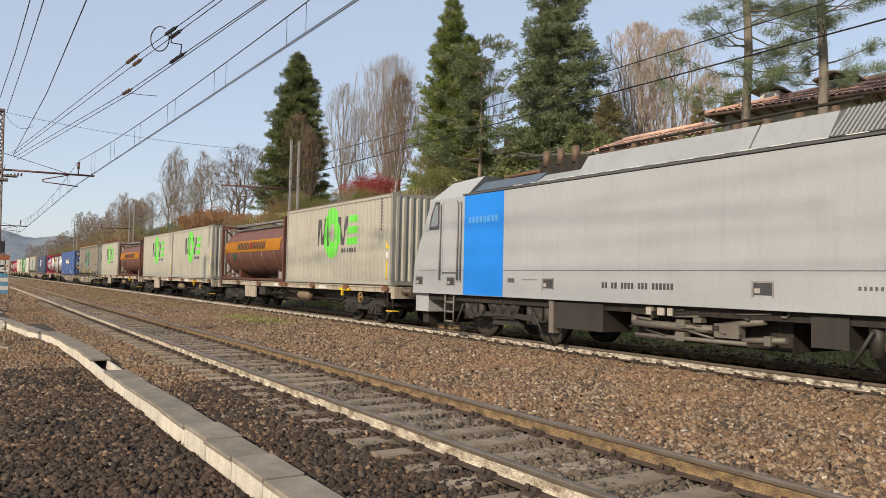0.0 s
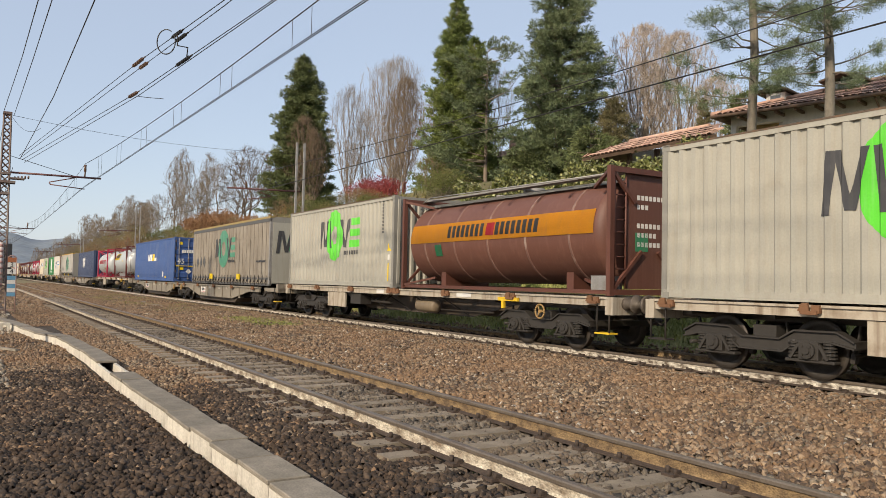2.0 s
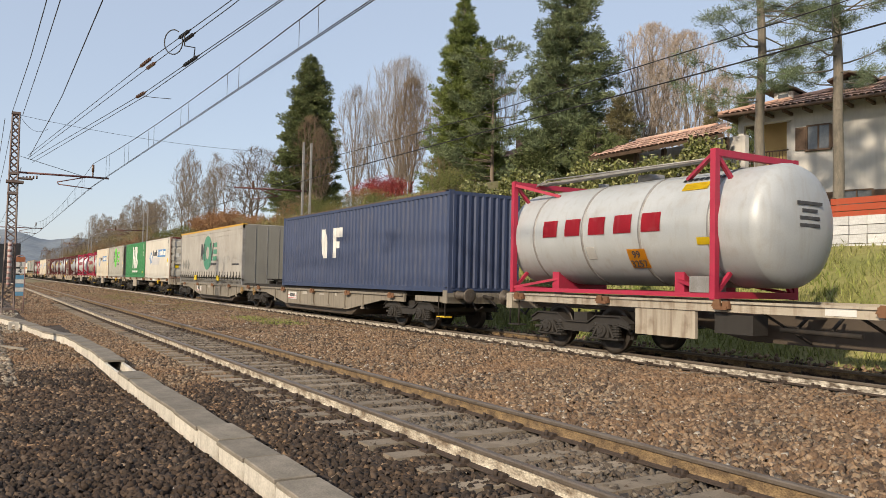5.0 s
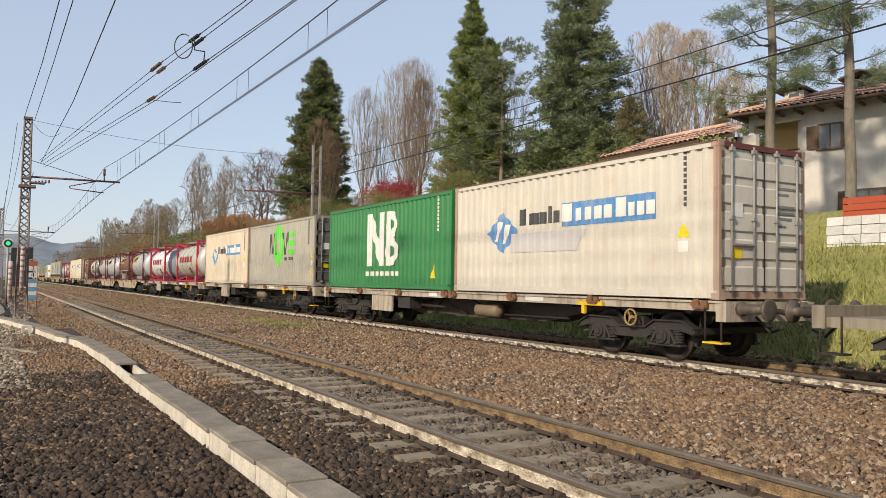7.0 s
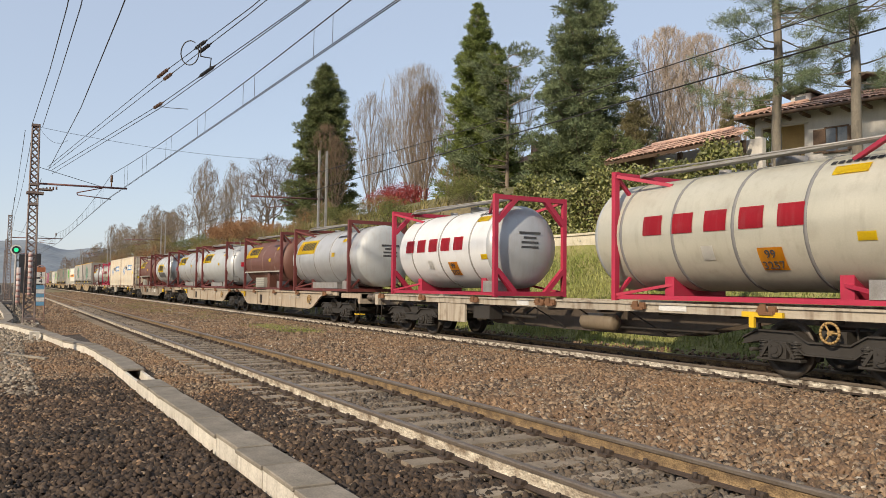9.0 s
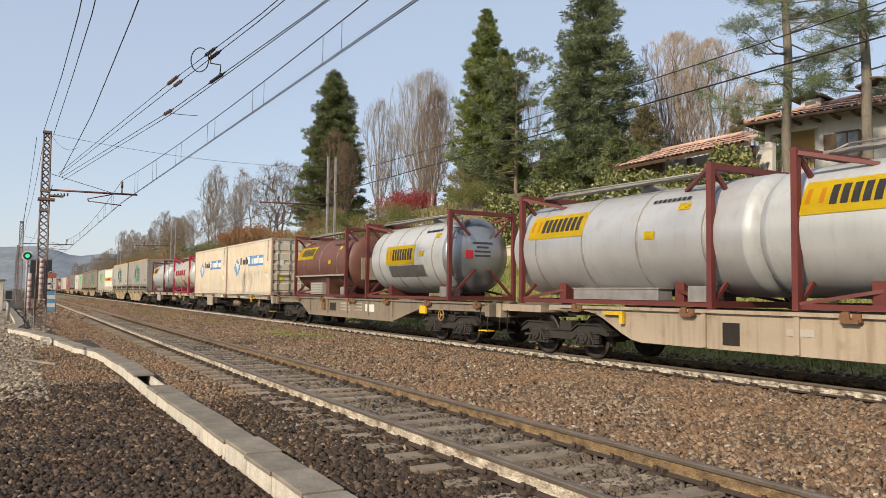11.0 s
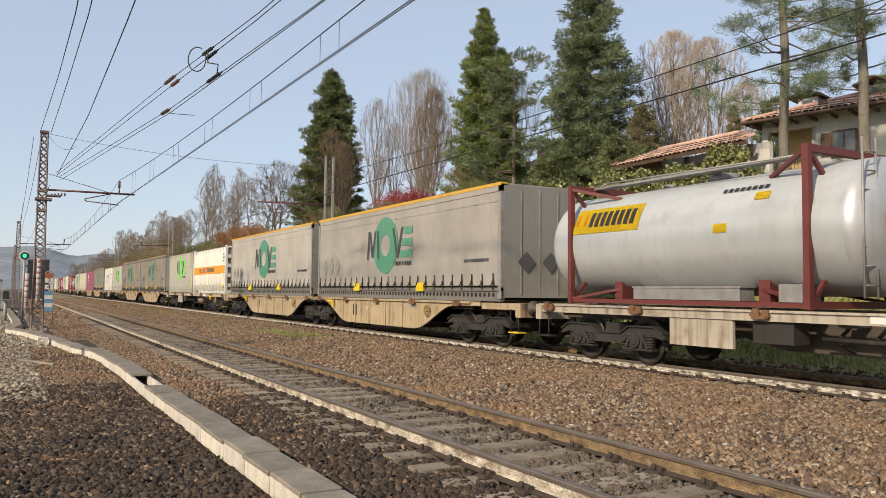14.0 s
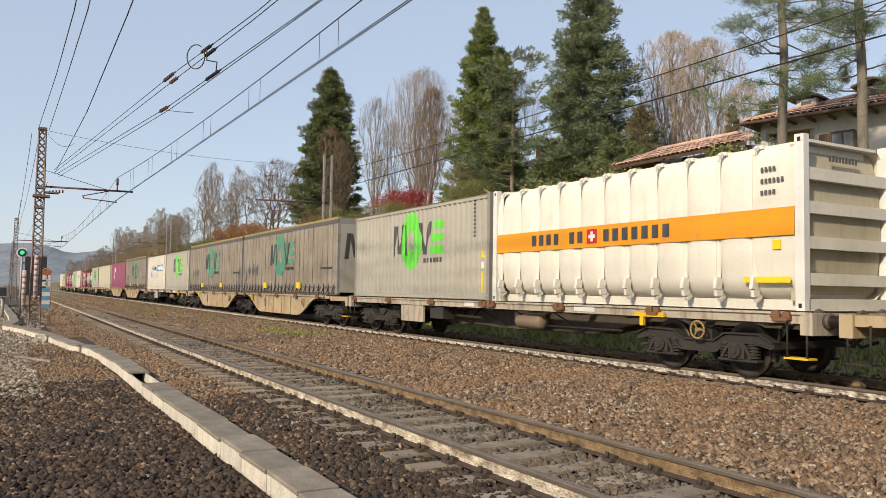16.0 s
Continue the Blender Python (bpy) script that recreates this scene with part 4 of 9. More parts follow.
def shrub_mesh(w, h, n, seed, leaf, material, stems=14, flat=1.0):
    """Leaves in uneven clumps on thin stems."""
    rng = np.random.default_rng(seed)
    k = max(5, int(n / 90))
    cc = rng.normal(0, 0.33, (k, 3)) * np.array([w, w * flat, 0])
    cc[:, 2] = h * rng.uniform(0.25, 0.85, k) * (1 - 0.5 * np.hypot(cc[:, 0] / w, cc[:, 1] / (w * flat)) ** 2)
    rad = rng.uniform(0.14, 0.26, k) * min(w, h * 1.4)
    pick = rng.integers(0, k, n)
    d = rng.normal(0, 1, (n, 3))
    d /= np.linalg.norm(d, axis=1, keepdims=True)
    c = cc[pick] + d * (rad[pick] * rng.uniform(0.5, 1.05, n) ** 0.6)[:, None]
    c[:, 2] = np.abs(c[:, 2])
    v, f = sprays(c, d + np.array([0, 0, 0.5]), leaf * 1.4, leaf * 0.8, rng, 0.7)
    segs = [(0.15 * x, 0.15 * y, 0, x, y, z, 0.025, 0.008) for x, y, z in cc[:stems]]
    tv, tf = tubes(segs, 3)
    return bulk_mesh("trunk", tv, tf, M_BARK), bulk_mesh("crown", v, f, material)


# tall conifers behind the bank and thinner ones between them
planted("fir_tree", "dark green dense fir on the bank", "conifer", conifer_meshes(20.6, 4.4, 11, M_FIR, 640, 0.10, shape=0.56, clump=0.50, per=32, size=0.42, uneven=0.10, ragged=0.34), -85.52, 32.57, turn=20, z=7.2)
planted("fir_tree", "tall pointed green fir with dense crown", "conifer", conifer_meshes(20.4, 3.3, 12, M_FIR_LIGHT, 700, 0.34, shape=0.72, clump=0.38, per=34, size=0.30, uneven=0.14, ragged=0.34), -51.75, 32.57, z=4.2)
planted("fir_tree", "slim green fir close beside the tall one", "conifer", conifer_meshes(16.4, 1.7, 19, M_FIR_LIGHT, 330, 0.4, shape=0.5, clump=0.34, per=30, size=0.30), -49.6, 32.9, z=4.2)
planted("cedar_tree", "broad blue-green conifer with tiered branches", "conifer", conifer_meshes(22.0, 4.4, 13, M_FIR_BLUE, 560, 0.14, shape=0.80, ragged=0.40, clump=0.44, per=38, size=0.30, uneven=0.2), -40.14, 33.53, z=3.6)
planted("fir_tree", "sparse dark conifer with open ragged branches", "conifer", conifer_meshes(15.0, 3.6, 14, M_FIR_BLUE, 46, 0.30, first=0.26, shape=0.30, ragged=0.5, clump=0.46, per=46, size=0.30, inner=0.5), -46.60, 32.0, z=4.2)
planted("fir_tree", "low dark conifer behind the roof", "conifer", conifer_meshes(7.5, 3.0, 15, M_FIR, 190, 0.1, shape=0.5, clump=0.44, per=36, size=0.30), -34.4, 31.14, z=3.5)
planted("fir_tree", "low dark conifer behind the roof", "conifer", conifer_meshes(7.0, 2.9, 18, M_FIR, 170, 0.1, shape=0.5, clump=0.44, per=36, size=0.30), -39.25, 30.66, z=3.6)
planted("fir_tree", "low brown-green conifer before the budding trees", "conifer", conifer_meshes(9.6, 1.6, 20, M_CYPRESS, 200, 0.8, shape=0.45, clump=0.30, per=30, size=0.22), -35.0, 33.6, z=3.5)
planted("cypress_tree", "small pointed brown-green cypress", "conifer", conifer_meshes(8.2, 0.62, 16, M_CYPRESS, 220, 1.5, shape=0.75, clump=0.17, per=26, size=0.16, uneven=0.05), -28.45, 34.01, z=3.6)
planted("fir_tree", "small round conifer by the house", "conifer", conifer_meshes(8.6, 1.2, 17, M_FIR, 160, 0.7, shape=0.4, clump=0.26, per=30, size=0.2), -30.0, 39.0, z=4.6)


def pine_meshes(h, seed):
    """A tall bare-stemmed pine: crooked dark boughs in tiers, each ending in loose flat tufts of needles."""
    rng = np.random.default_rng(seed)
    path = [np.array([0.04 * math.sin(0.8 * k), 0.03 * math.cos(1.1 * k), h * k / 24]) for k in range(25)]
    segs = [(*p, *q, 0.175 * (1 - 0.024 * k) * (1.25 if k == 0 else 1), 0.175 * (1 - 0.024 * (k + 1))) for k, (p, q) in enumerate(zip(path, path[1:]))]
    cs, ds = [], []

    def tuft(c, out, size, n):
        e = rng.normal(0, 1, (n, 3))
        e /= np.linalg.norm(e, axis=1, keepdims=True)
        cs.extend(c + e * size * rng.uniform(0.15, 1.0, (n, 1)) * np.array([1, 1, 0.7]))
        ds.extend(e * 0.8 + out * 0.5 + np.array([0, 0, 0.35]))

    for k in range(58):
        z = h * (0.295 + 0.69 * (k + rng.uniform(0, 1)) / 58)
        a = rng.uniform(0, math.tau)
        L = (1.15 + 1.5 * (1 - (z / h - 0.25) / 0.75)) * rng.uniform(0.55, 1.2)
        if z < h * 0.33:
            L *= 0.8
        out = np.array([math.cos(a), math.sin(a), 0])
        side = np.array([-out[1], out[0], 0])
        p = np.array([0, 0, z])
        rise = rng.uniform(-0.25, 0.35)
        for i in range(5):
            q = p + out * L / 5 + side * rng.normal(0, 0.07) * L + np.array([0, 0, (rise + 0.08 * i) * L / 5])
            segs.append((*p, *q, 0.030 * (1 - i / 6), 0.030 * (1 - (i + 1) / 6)))
            if i:
                for s in (-1, 1):
                    if rng.uniform() < 0.25:
                        continue
                    tip = q + (out * rng.uniform(0.3, 0.9) + side * s * rng.uniform(0.4, 1.0)) * L * 0.24 + np.array([0, 0, rng.uniform(-0.08, 0.15)])
                    segs.append((*q, *tip, 0.011, 0.005))
                    tuft(tip, out, rng.uniform(0.22, 0.42), 200)
            p = q
        tuft(p, out, rng.uniform(0.28, 0.46), 240)
    v, f = tubes(segs, 8)
    trunk = bulk_mesh("trunk", v, f, M_BARK_PINE, True)
    v, f = sprays(np.array(cs), np.array(ds), 0.15, 0.012, rng, 0.6)
    return trunk, bulk_mesh("crown", v, f, M_PINE)


planted("pine_tree", "tall pine with bare grey trunk in front of the house", "pine", pine_meshes(15, 21), -16.42, 22.03, turn=40, z=3.3)
planted("pine_tree", "tall pine with bare grey trunk in front of the house", "pine", pine_meshes(15, 22), -13.69, 22.03, turn=150, z=3.3, lean=(0, 1))

# bare woods along the bank
FAN = bare_tree_meshes(13.2, 4.8, 31, crown=0.12, n=660, upright=1.5, bend=0.8, twigs=6, twig_len=0.6, full=0.62)
FAN_WIDE = bare_tree_meshes(14.2, 7.0, 32, crown=0.12, stems=2, n=820, upright=1.5, bend=0.8, twigs=6, twig_len=0.6, full=0.62)
BROWN = bare_tree_meshes(11.2, 4.2, 34, M_TWIG_WARM, crown=0.12, stems=2, n=700, upright=1.5, bend=0.7, twigs=10, twig_len=0.5, full=0.4)
OAK = bare_tree_meshes(10.2, 10.0, 33, M_TWIG_OAK, crown=0.20, stems=3, n=520, upright=0.95, bend=0.30, thick=0.0085, twigs=6, twig_len=0.6, fine_r=0.012, full=0.5, bark=M_TWIG_OAK)
BUD = bare_tree_meshes(12, 6.2, 35, M_TWIG_PALE, crown=0.10, stems=4, n=1500, upright=1.7, bend=0.42, twigs=12, twig_len=0.36, fine_r=0.0085, full=0.6)
THIN = bare_tree_meshes(12, 3.4, 36, M_TWIG_FAR, crown=0.35, n=300, upright=2.0, twigs=5, twig_len=0.6, fine_r=0.010)
rng = random.Random(8)
for x, y, s, kind in ((-73.9, 33.3, 0.98, FAN), (-76.5, 36.5, 0.82, FAN), (-68.6, 35.4, 1.02, FAN_WIDE), (-65.2, 34.5, 0.98, FAN_WIDE), (-71.0, 37.5, 0.85, FAN), (-60.3, 32.6, 0.98, BROWN), (-58.0, 35.0, 0.86, BROWN),
                      (-82.6, 31.6, 1.02, BROWN), (-81.3, 32.4, 0.86, BROWN), (-104.5, 32.1, 1.06, OAK), (-111.0, 33.0, 0.92, OAK), (-100.0, 34.6, 0.95, OAK), (-124.0, 31.0, 0.8, THIN), (-120.5, 32.5, 0.85, THIN),
                      (-41.8, 43.1, 0.98, BUD), (-38.9, 43.6, 0.94, BUD), (-43.9, 45.6, 0.80, BUD), (-36.6, 45.0, 0.72, BUD), (-65.3, 29.7, 0.5, THIN), (-53.36, 37.36, 0.8, FAN)):
    planted("bare_tree", "leafless tree with pale pinkish budding twigs" if kind is BUD else "spreading leafless oak with dark crooked limbs" if kind is OAK else
            "leafless tree with dense red-brown twigs" if kind is BROWN else "leafless tree with a fan of fine grey-brown twigs", "tree", kind, x, y, s, rng.uniform(0, 360), group="bare trees")
FAR_BARE = [bare_tree_meshes(12, 4.6, 51, M_TWIG_FAR, crown=0.25, n=240, twigs=5, twig_len=0.8, fine_r=0.016), bare_tree_meshes(13, 3.4, 52, M_TWIG_FAR, crown=0.30, n=200, upright=2.2, twigs=5, twig_len=0.8, fine_r=0.016),
            bare_tree_meshes(10, 6.0, 53, M_TWIG_FAR, crown=0.2, stems=3, n=260, upright=1.4, twigs=5, twig_len=0.7, fine_r=0.016)]
for x, y, s, k in ((-136, 30.5, 1.12, 1), (-139.5, 32.0, 1.06, 0), (-143.5, 31.0, 1.1, 1), (-129.0, 33.0, 1.0, 1), (-133.0, 34.0, 0.9, 0)):
    planted("bare_tree", "slim tall leafless tree standing out of the wood", "tree", FAR_BARE[k], x, y, s, rng.uniform(0, 360), group="bare trees")
for k in range(104):
    x = -121 - 2.4 * k + rng.uniform(-2.5, 2.5)
    y = rng.uniform(22, 38)
    tall = 0.66 if x > -150 else (0.82 if x > -230 else 0.85)
    planted("bare_tree", "leafless tree in the wood along the line", "tree", FAR_BARE[(0, 2, 1, 2, 0, 2)[k % 6]], x, y, rng.uniform(0.70, 1.1) * tall, rng.uniform(0, 360), group="bare trees")

M_SCRUB = surface("olive_brown_scrub_twigs", (0.22, 0.16, 0.09), (0.30, 0.23, 0.13), 0.95, scale=1, grain=20, bump=0)
SHRUBS = {"green": shrub_mesh(3.2, 2.6, 5200, 41, 0.075, M_SHRUB), "dry": shrub_mesh(3.4, 1.8, 3000, 42, 0.10, M_SHRUB_DRY), "red": shrub_mesh(2.6, 2.2, 4200, 43, 0.085, M_SHRUB_RED),
          "twig": bare_tree_meshes(2.8, 3.4, 44, M_SCRUB, crown=0.08, stems=3, n=160, upright=1.1, twigs=6, twig_len=0.4, fine_r=0.008), "olive": shrub_mesh(3.0, 2.4, 3600, 45, 0.065, M_MOSS)}
SAY = {"green": "green leafy shrub on the bank", "dry": "dry red-brown bracken and scrub", "red": "bright red-leaved shrub among bare trees", "twig": "tangled leafless brown scrub", "olive": "olive-green thin scrub on the bank"}
for k in range(60):
    x = -41 - 1.5 * k + rng.uniform(-1, 1)
    y = rng.uniform(19.0, 27.0)
    u = rng.random()
    if -100 < x < -70:
        kind = "dry" if u < 0.5 else ("twig" if u < 0.8 else "olive")
    else:
        kind = "green" if u < 0.4 else ("olive" if u < 0.75 else "twig")
    planted("shrub", SAY[kind], "shrub", SHRUBS[kind], x, y, rng.uniform(0.45, 0.8), rng.uniform(0, 360), group="bank shrubs")
for x, y, s in ((-60.6, 29.2, 0.95), (-58.5, 29.2, 1.10), (-56.4, 29.2, 0.90)):
    planted("shrub", SAY["red"], "shrub", SHRUBS["red"], x, y, s, 30, group="bank shrubs")
for x, y, s in ((-97, 24.5, 1.2), (-93, 25.2, 1.3), (-89.5, 24.8, 1.2), (-86, 24.0, 1.2), (-101, 25, 1.2), (-105, 25.5, 1.1)):
    planted("shrub", SAY["dry"], "shrub", SHRUBS["dry"], x, y, s, 80 * s, group="bank shrubs")
for k in range(70):
    x = -125 - 3.0 * k + rng.uniform(-2, 2)
    kind = ("twig", "twig", "olive", "dry")[k % 4]
    planted("shrub", SAY[kind], "shrub", SHRUBS[kind], x, rng.uniform(18.5, 26), rng.uniform(0.9, 1.5), rng.uniform(0, 360), group="bank shrubs")


def weeping_tree():
    """A bare tree beside the path; only the budding ends of its hanging boughs come into view."""
    r = random.Random(6)
    segs, limbs, p = [], [], Vector((0, 0, 0))
    for k in range(9):
        q = Vector((0.05 * math.sin(k), 0.04 * math.cos(2 * k), 0.85 * (k + 1)))
        limbs.append((*p, *q, 0.17 - 0.012 * k, 0.17 - 0.012 * (k + 1)))
        p = q
    for k in range(16):
        root = Vector((0.02, 0.02, 3.6 + 0.25 * k))
        tip = Vector((r.uniform(-2.2, 2.6), r.uniform(1.5, 2.35), 3.6 + 0.21 * k + r.uniform(-0.3, 0.3)))
        arch, last, n = root.lerp(tip, 0.55) + Vector((0, 0, r.uniform(0.5, 1.0))), root, 10
        for i in range(1, n + 1):
            u = i / n
            c = root * (1 - u) ** 2 + arch * 2 * u * (1 - u) + tip * u * u
            limbs.append((*last, *c, 0.030 * (1 - u) + 0.006, 0.030 * (1 - u - 0.1) + 0.006))
            if u > 0.45:
                d = (c - last).normalized()
                for _ in range(2):
                    e = (d * 0.7 + Vector((r.gauss(0, 0.6), r.gauss(0, 0.6), r.gauss(0.1, 0.5)))).normalized() * r.uniform(0.18, 0.5)
                    segs.append((*c, *(c + e), 0.006, 0.004))
                    for b in range(5):
                        o = c + e * (0.25 + 0.19 * b)
                        segs.append((*o, *(o + Vector((r.gauss(0, 1), r.gauss(0, 1), 0.6)).normalized() * 0.035), 0.011, 0.004))
            last = c
    v, f = tubes(limbs, 6)
    v2, f2 = tubes(segs, 4)
    planted("weeping_tree", "bare weeping tree with thin budding twigs", "tree", (bulk_mesh("trunk", v, f, M_BARK, True), bulk_mesh("crown", v2, f2, M_TWIG_OAK)), -21, -2.9)


weeping_tree()

# ---- house, shed and garden edge ----
M_WALL = surface("pale_grey_plaster", (0.64, 0.61, 0.57), (0.55, 0.53, 0.50), 0.92, scale=1.2, grain=40, bump=0.15, dirt=(0.3, 0.28, 0.25), streak=0.3)
M_WALL_YELLOW = surface("ochre_plaster", (0.62, 0.44, 0.20), (0.55, 0.38, 0.17), 0.92, scale=1.2, grain=40, bump=0.15)
M_TILE = surface("red_clay_roof_tile", (0.43, 0.25, 0.185), (0.54, 0.36, 0.28), 0.9, scale=2.5, grain=30, bump=0.2, vary=0.35, each="island")
M_WOOD_DARK = surface("dark_stained_wood", (0.10, 0.06, 0.04), (0.14, 0.09, 0.06), 0.8, scale=3, grain=30, bump=0.2)
M_GARDEN_WALL = surface("cream_garden_wall", (0.66, 0.60, 0.46), (0.55, 0.49, 0.37), 0.92, scale=1.5, grain=30, bump=0.2, dirt=(0.3, 0.26, 0.18), streak=0.5)
M_GLASS = surface("dark_window_glass", (0.10, 0.11, 0.12), (0.14, 0.15, 0.16), 0.08, 0.0, bump=0, spec=0.6)
M_ORANGE = paint("orange_slats", (0.42, 0.075, 0.03), (0.3, 0.1, 0.05), 0.3)


def tiled_slope(parent, p, along, up, length, rise_len, tile_w=0.24, course=0.36, hip=0.0, hip_end=0.0):
    """Rows of half-round clay tiles on a slope from its eaves corner p, and the boards beneath."""
    along, up = Vector(along).normalized(), Vector(up).normalized()
    nrm = along.cross(up).normalized()
    if nrm.z < 0:
        nrm = -nrm
    p = Vector(p)
    rng = random.Random(7)
    verts, faces = [], []
    for j in range(max(1, int(rise_len / course))):
        for i in range(int(length / tile_w)):
            if i * tile_w < hip * j * course or i * tile_w > length - hip_end * j * course:
                continue
            o = p + along * (i * tile_w + rng.uniform(-0.01, 0.01)) + up * (j * course)
            base = len(verts)
            for e, lift in ((0.0, 0.035), (course * 1.12, 0.0)):
                for k in range(5):
                    a = math.pi * k / 4
                    w = tile_w * 0.5 * (1.0 if e == 0 else 0.85)
                    verts.append(o + up * e + along * (tile_w / 2 - w * math.cos(a)) + nrm * (lift + 0.075 * math.sin(a) + rng.uniform(0, 0.012)))
            faces += [(base + k, base + k + 1, base + 6 + k, base + 5 + k) for k in range(4)]
    tagged(part("roof_tiles", bulk_mesh("roof_tiles", verts, faces, M_TILE), None, parent), "rows of red clay tiles", kind="stuff")
    bm = bmesh.new()
    c = [p, p + along * length, p + along * (length - hip_end * rise_len) + up * rise_len, p + up * rise_len + along * hip * rise_len]
    lo = [bm.verts.new(v - nrm * 0.12) for v in c]
    hi = [bm.verts.new(v) for v in c]
    bm.faces.new(lo[::-1]), bm.faces.new(hi)
    for k in range(4):
        bm.faces.new((lo[k], lo[(k + 1) % 4], hi[(k + 1) % 4], hi[k]))
    part("roof_deck", bm, M_WOOD_DARK, parent)


def window(parent, x, y, z, w, h, shutters=True):
    """A casement in a wall that faces -y."""
    f = part("window", boxes((x - 0.06, x, y - 0.05, y + 0.05, z, z + h), (x + w, x + w + 0.06, y - 0.05, y + 0.05, z, z + h), (x - 0.06, x + w + 0.06, y - 0.05, y + 0.05, z + h, z + h + 0.06),
                             (x - 0.1, x + w + 0.1, y - 0.12, y + 0.05, z - 0.08, z), (x + w / 2 - 0.03, x + w / 2 + 0.03, y - 0.04, y + 0.03, z, z + h)), M_WOOD_DARK, parent)
    part("pane", boxes((x, x + w, y - 0.01, y + 0.01, z, z + h)), M_GLASS, f)
    if shutters:
        for q in (x - 0.06 - w * 0.5, x + w + 0.06):
            part("shutter", boxes((q, q + w * 0.5, y - 0.08, y - 0.03, z, z + h)), M_WOOD_DARK, f)


def house():
    """Two storeys on the terrace, turned a little from the line, with a hipped roof and a recessed balcony at its corner."""
    t = thing("house", "grey two-storey house with hipped red clay roof and ochre balcony recess", "house", pose(-22.94, 27.89, 0, 0, 0, 14.2))
    x0, x1, y0, y1, z0, ze = 0.45, 17.0, 1.0, 11.2, 3.4, 9.25
    bal = 2.75
    part("wall", boxes((bal, x1, y0, y0 + 0.35, z0, ze)), M_WALL, t)
    part("wall", boxes((x0, bal, y0, y0 + 0.35, z0, 6.4)), M_WALL, t)
    part("wall", boxes((x0, bal, y0, y0 + 0.3, 8.72, ze)), M_WALL, t)
    part("wall", boxes((bal - 0.3, bal, y0 + 0.35, y0 + 2.0, 6.4, ze)), M_WALL, t)
    part("wall", boxes((x0, x0 + 0.35, y0 + 0.35, y1, z0, 6.4), (x0, x0 + 0.35, y0 + 1.7, y1, 6.4, ze)), M_WALL, t)
    part("wall", boxes((x1 - 0.35, x1, y0 + 0.35, y1, z0, ze)), M_WALL, t)
    part("wall", boxes((x0, x1, y1 - 0.35, y1, z0, ze)), M_WALL, t)
    part("balcony_wall", boxes((x0 + 0.36, bal - 0.31, y0 + 1.66, y0 + 1.76, 6.5, ze)), M_WALL_YELLOW, t, "ochre back wall of the balcony")
    part("balcony_floor", boxes((x0, bal, y0 - 0.3, y0 + 1.7, 6.25, 6.45)), M_WALL, t)
    part("corner_pillar", boxes((x0, x0 + 0.25, y0, y0 + 0.25, 6.45, 8.72)), M_WALL, t)
    part("railing", rods(*[((x, y0 - 0.25, 6.45), (x, y0 - 0.25, 7.4), 0.015) for x in np.arange(x0 + 0.1, bal, 0.14)], ((x0, y0 - 0.25, 7.4), (bal, y0 - 0.25, 7.4), 0.03), n=6), M_WOOD_DARK, t)
    for x, z, w, h in ((3.45, 7.35, 0.85, 0.98), (8.4, 7.1, 1.0, 1.2), (12.0, 7.1, 1.0, 1.2), (4.8, 4.3, 1.1, 1.2), (8.8, 4.3, 1.1, 1.2)):
        window(t, x, y0, z, w, h)
    k = 0.34
    run = math.hypot(1, k)
    tiled_slope(t, (0, 0, ze - 0.15), (1, 0, 0), (0, 1, k), x1 + 1.0, 6.1 * run, 0.26, 0.40, hip=1 / run)
    tiled_slope(t, (0, 0, ze - 0.15), (0, 1, 0), (1, 0, k), y1 + 1.0, 6.1 * run, 0.26, 0.40, hip=1 / run)
    part("hip_ridge", rods(((0, 0, ze - 0.08), (6.1, 6.1, ze - 0.08 + 6.1 * k), 0.11), n=8), M_TILE, t)
    part("ridge", rods(((6.1, 6.1, ze - 0.08 + 6.1 * k), (x1 + 1, 6.1, ze - 0.08 + 6.1 * k), 0.11), n=8), M_TILE, t)
    part("gutter", rods(((0, -0.07, ze - 0.2), (x1 + 1.0, -0.07, ze - 0.2), 0.07)), M_WOOD_DARK, t)
    part("downpipe", rods(((6.6, 0.0, ze - 0.3), (6.6, y0 - 0.05, ze - 0.8), 0.04), ((6.6, y0 - 0.05, ze - 0.8), (6.6, y0 - 0.05, z0), 0.04)), M_WOOD_DARK, t)
    for dx, dy, w in ((1.55, 2.2, 0.85), (3.9, 3.2, 1.2)):
        zb = ze - 0.15 + dy * k
        d = part("dormer", boxes((dx, dx + w, dy, dy + 2.6, zb - 0.2, zb + 0.42)), M_WALL, t, "small dormer with dark boarded gable")
        bm = bmesh.new()
        prism(bm, [(dx - 0.28, zb + 0.38), (dx + w / 2, zb + 0.64), (dx + w + 0.28, zb + 0.38), (dx + w + 0.28, zb + 0.46), (dx + w / 2, zb + 0.74), (dx - 0.28, zb + 0.46)], dy - 0.45, dy + 2.8)
        part("dormer_roof", bm, M_WOOD_DARK, d)
        part("dormer_window", boxes((dx + 0.15, dx + w - 0.15, dy - 0.02, dy + 0.02, zb + 0.02, zb + 0.36)), P_WHITE_BLOCK, d)
        part("pane", boxes((dx + 0.20, dx + w - 0.20, dy - 0.03, dy - 0.02, zb + 0.06, zb + 0.32)), M_GLASS, d)
    part("chimney", boxes((10.2, 10.9, 5.0, 5.7, 10.3, 12.3), (10.05, 11.05, 4.85, 5.85, 12.3, 12.45)), M_WALL, t)
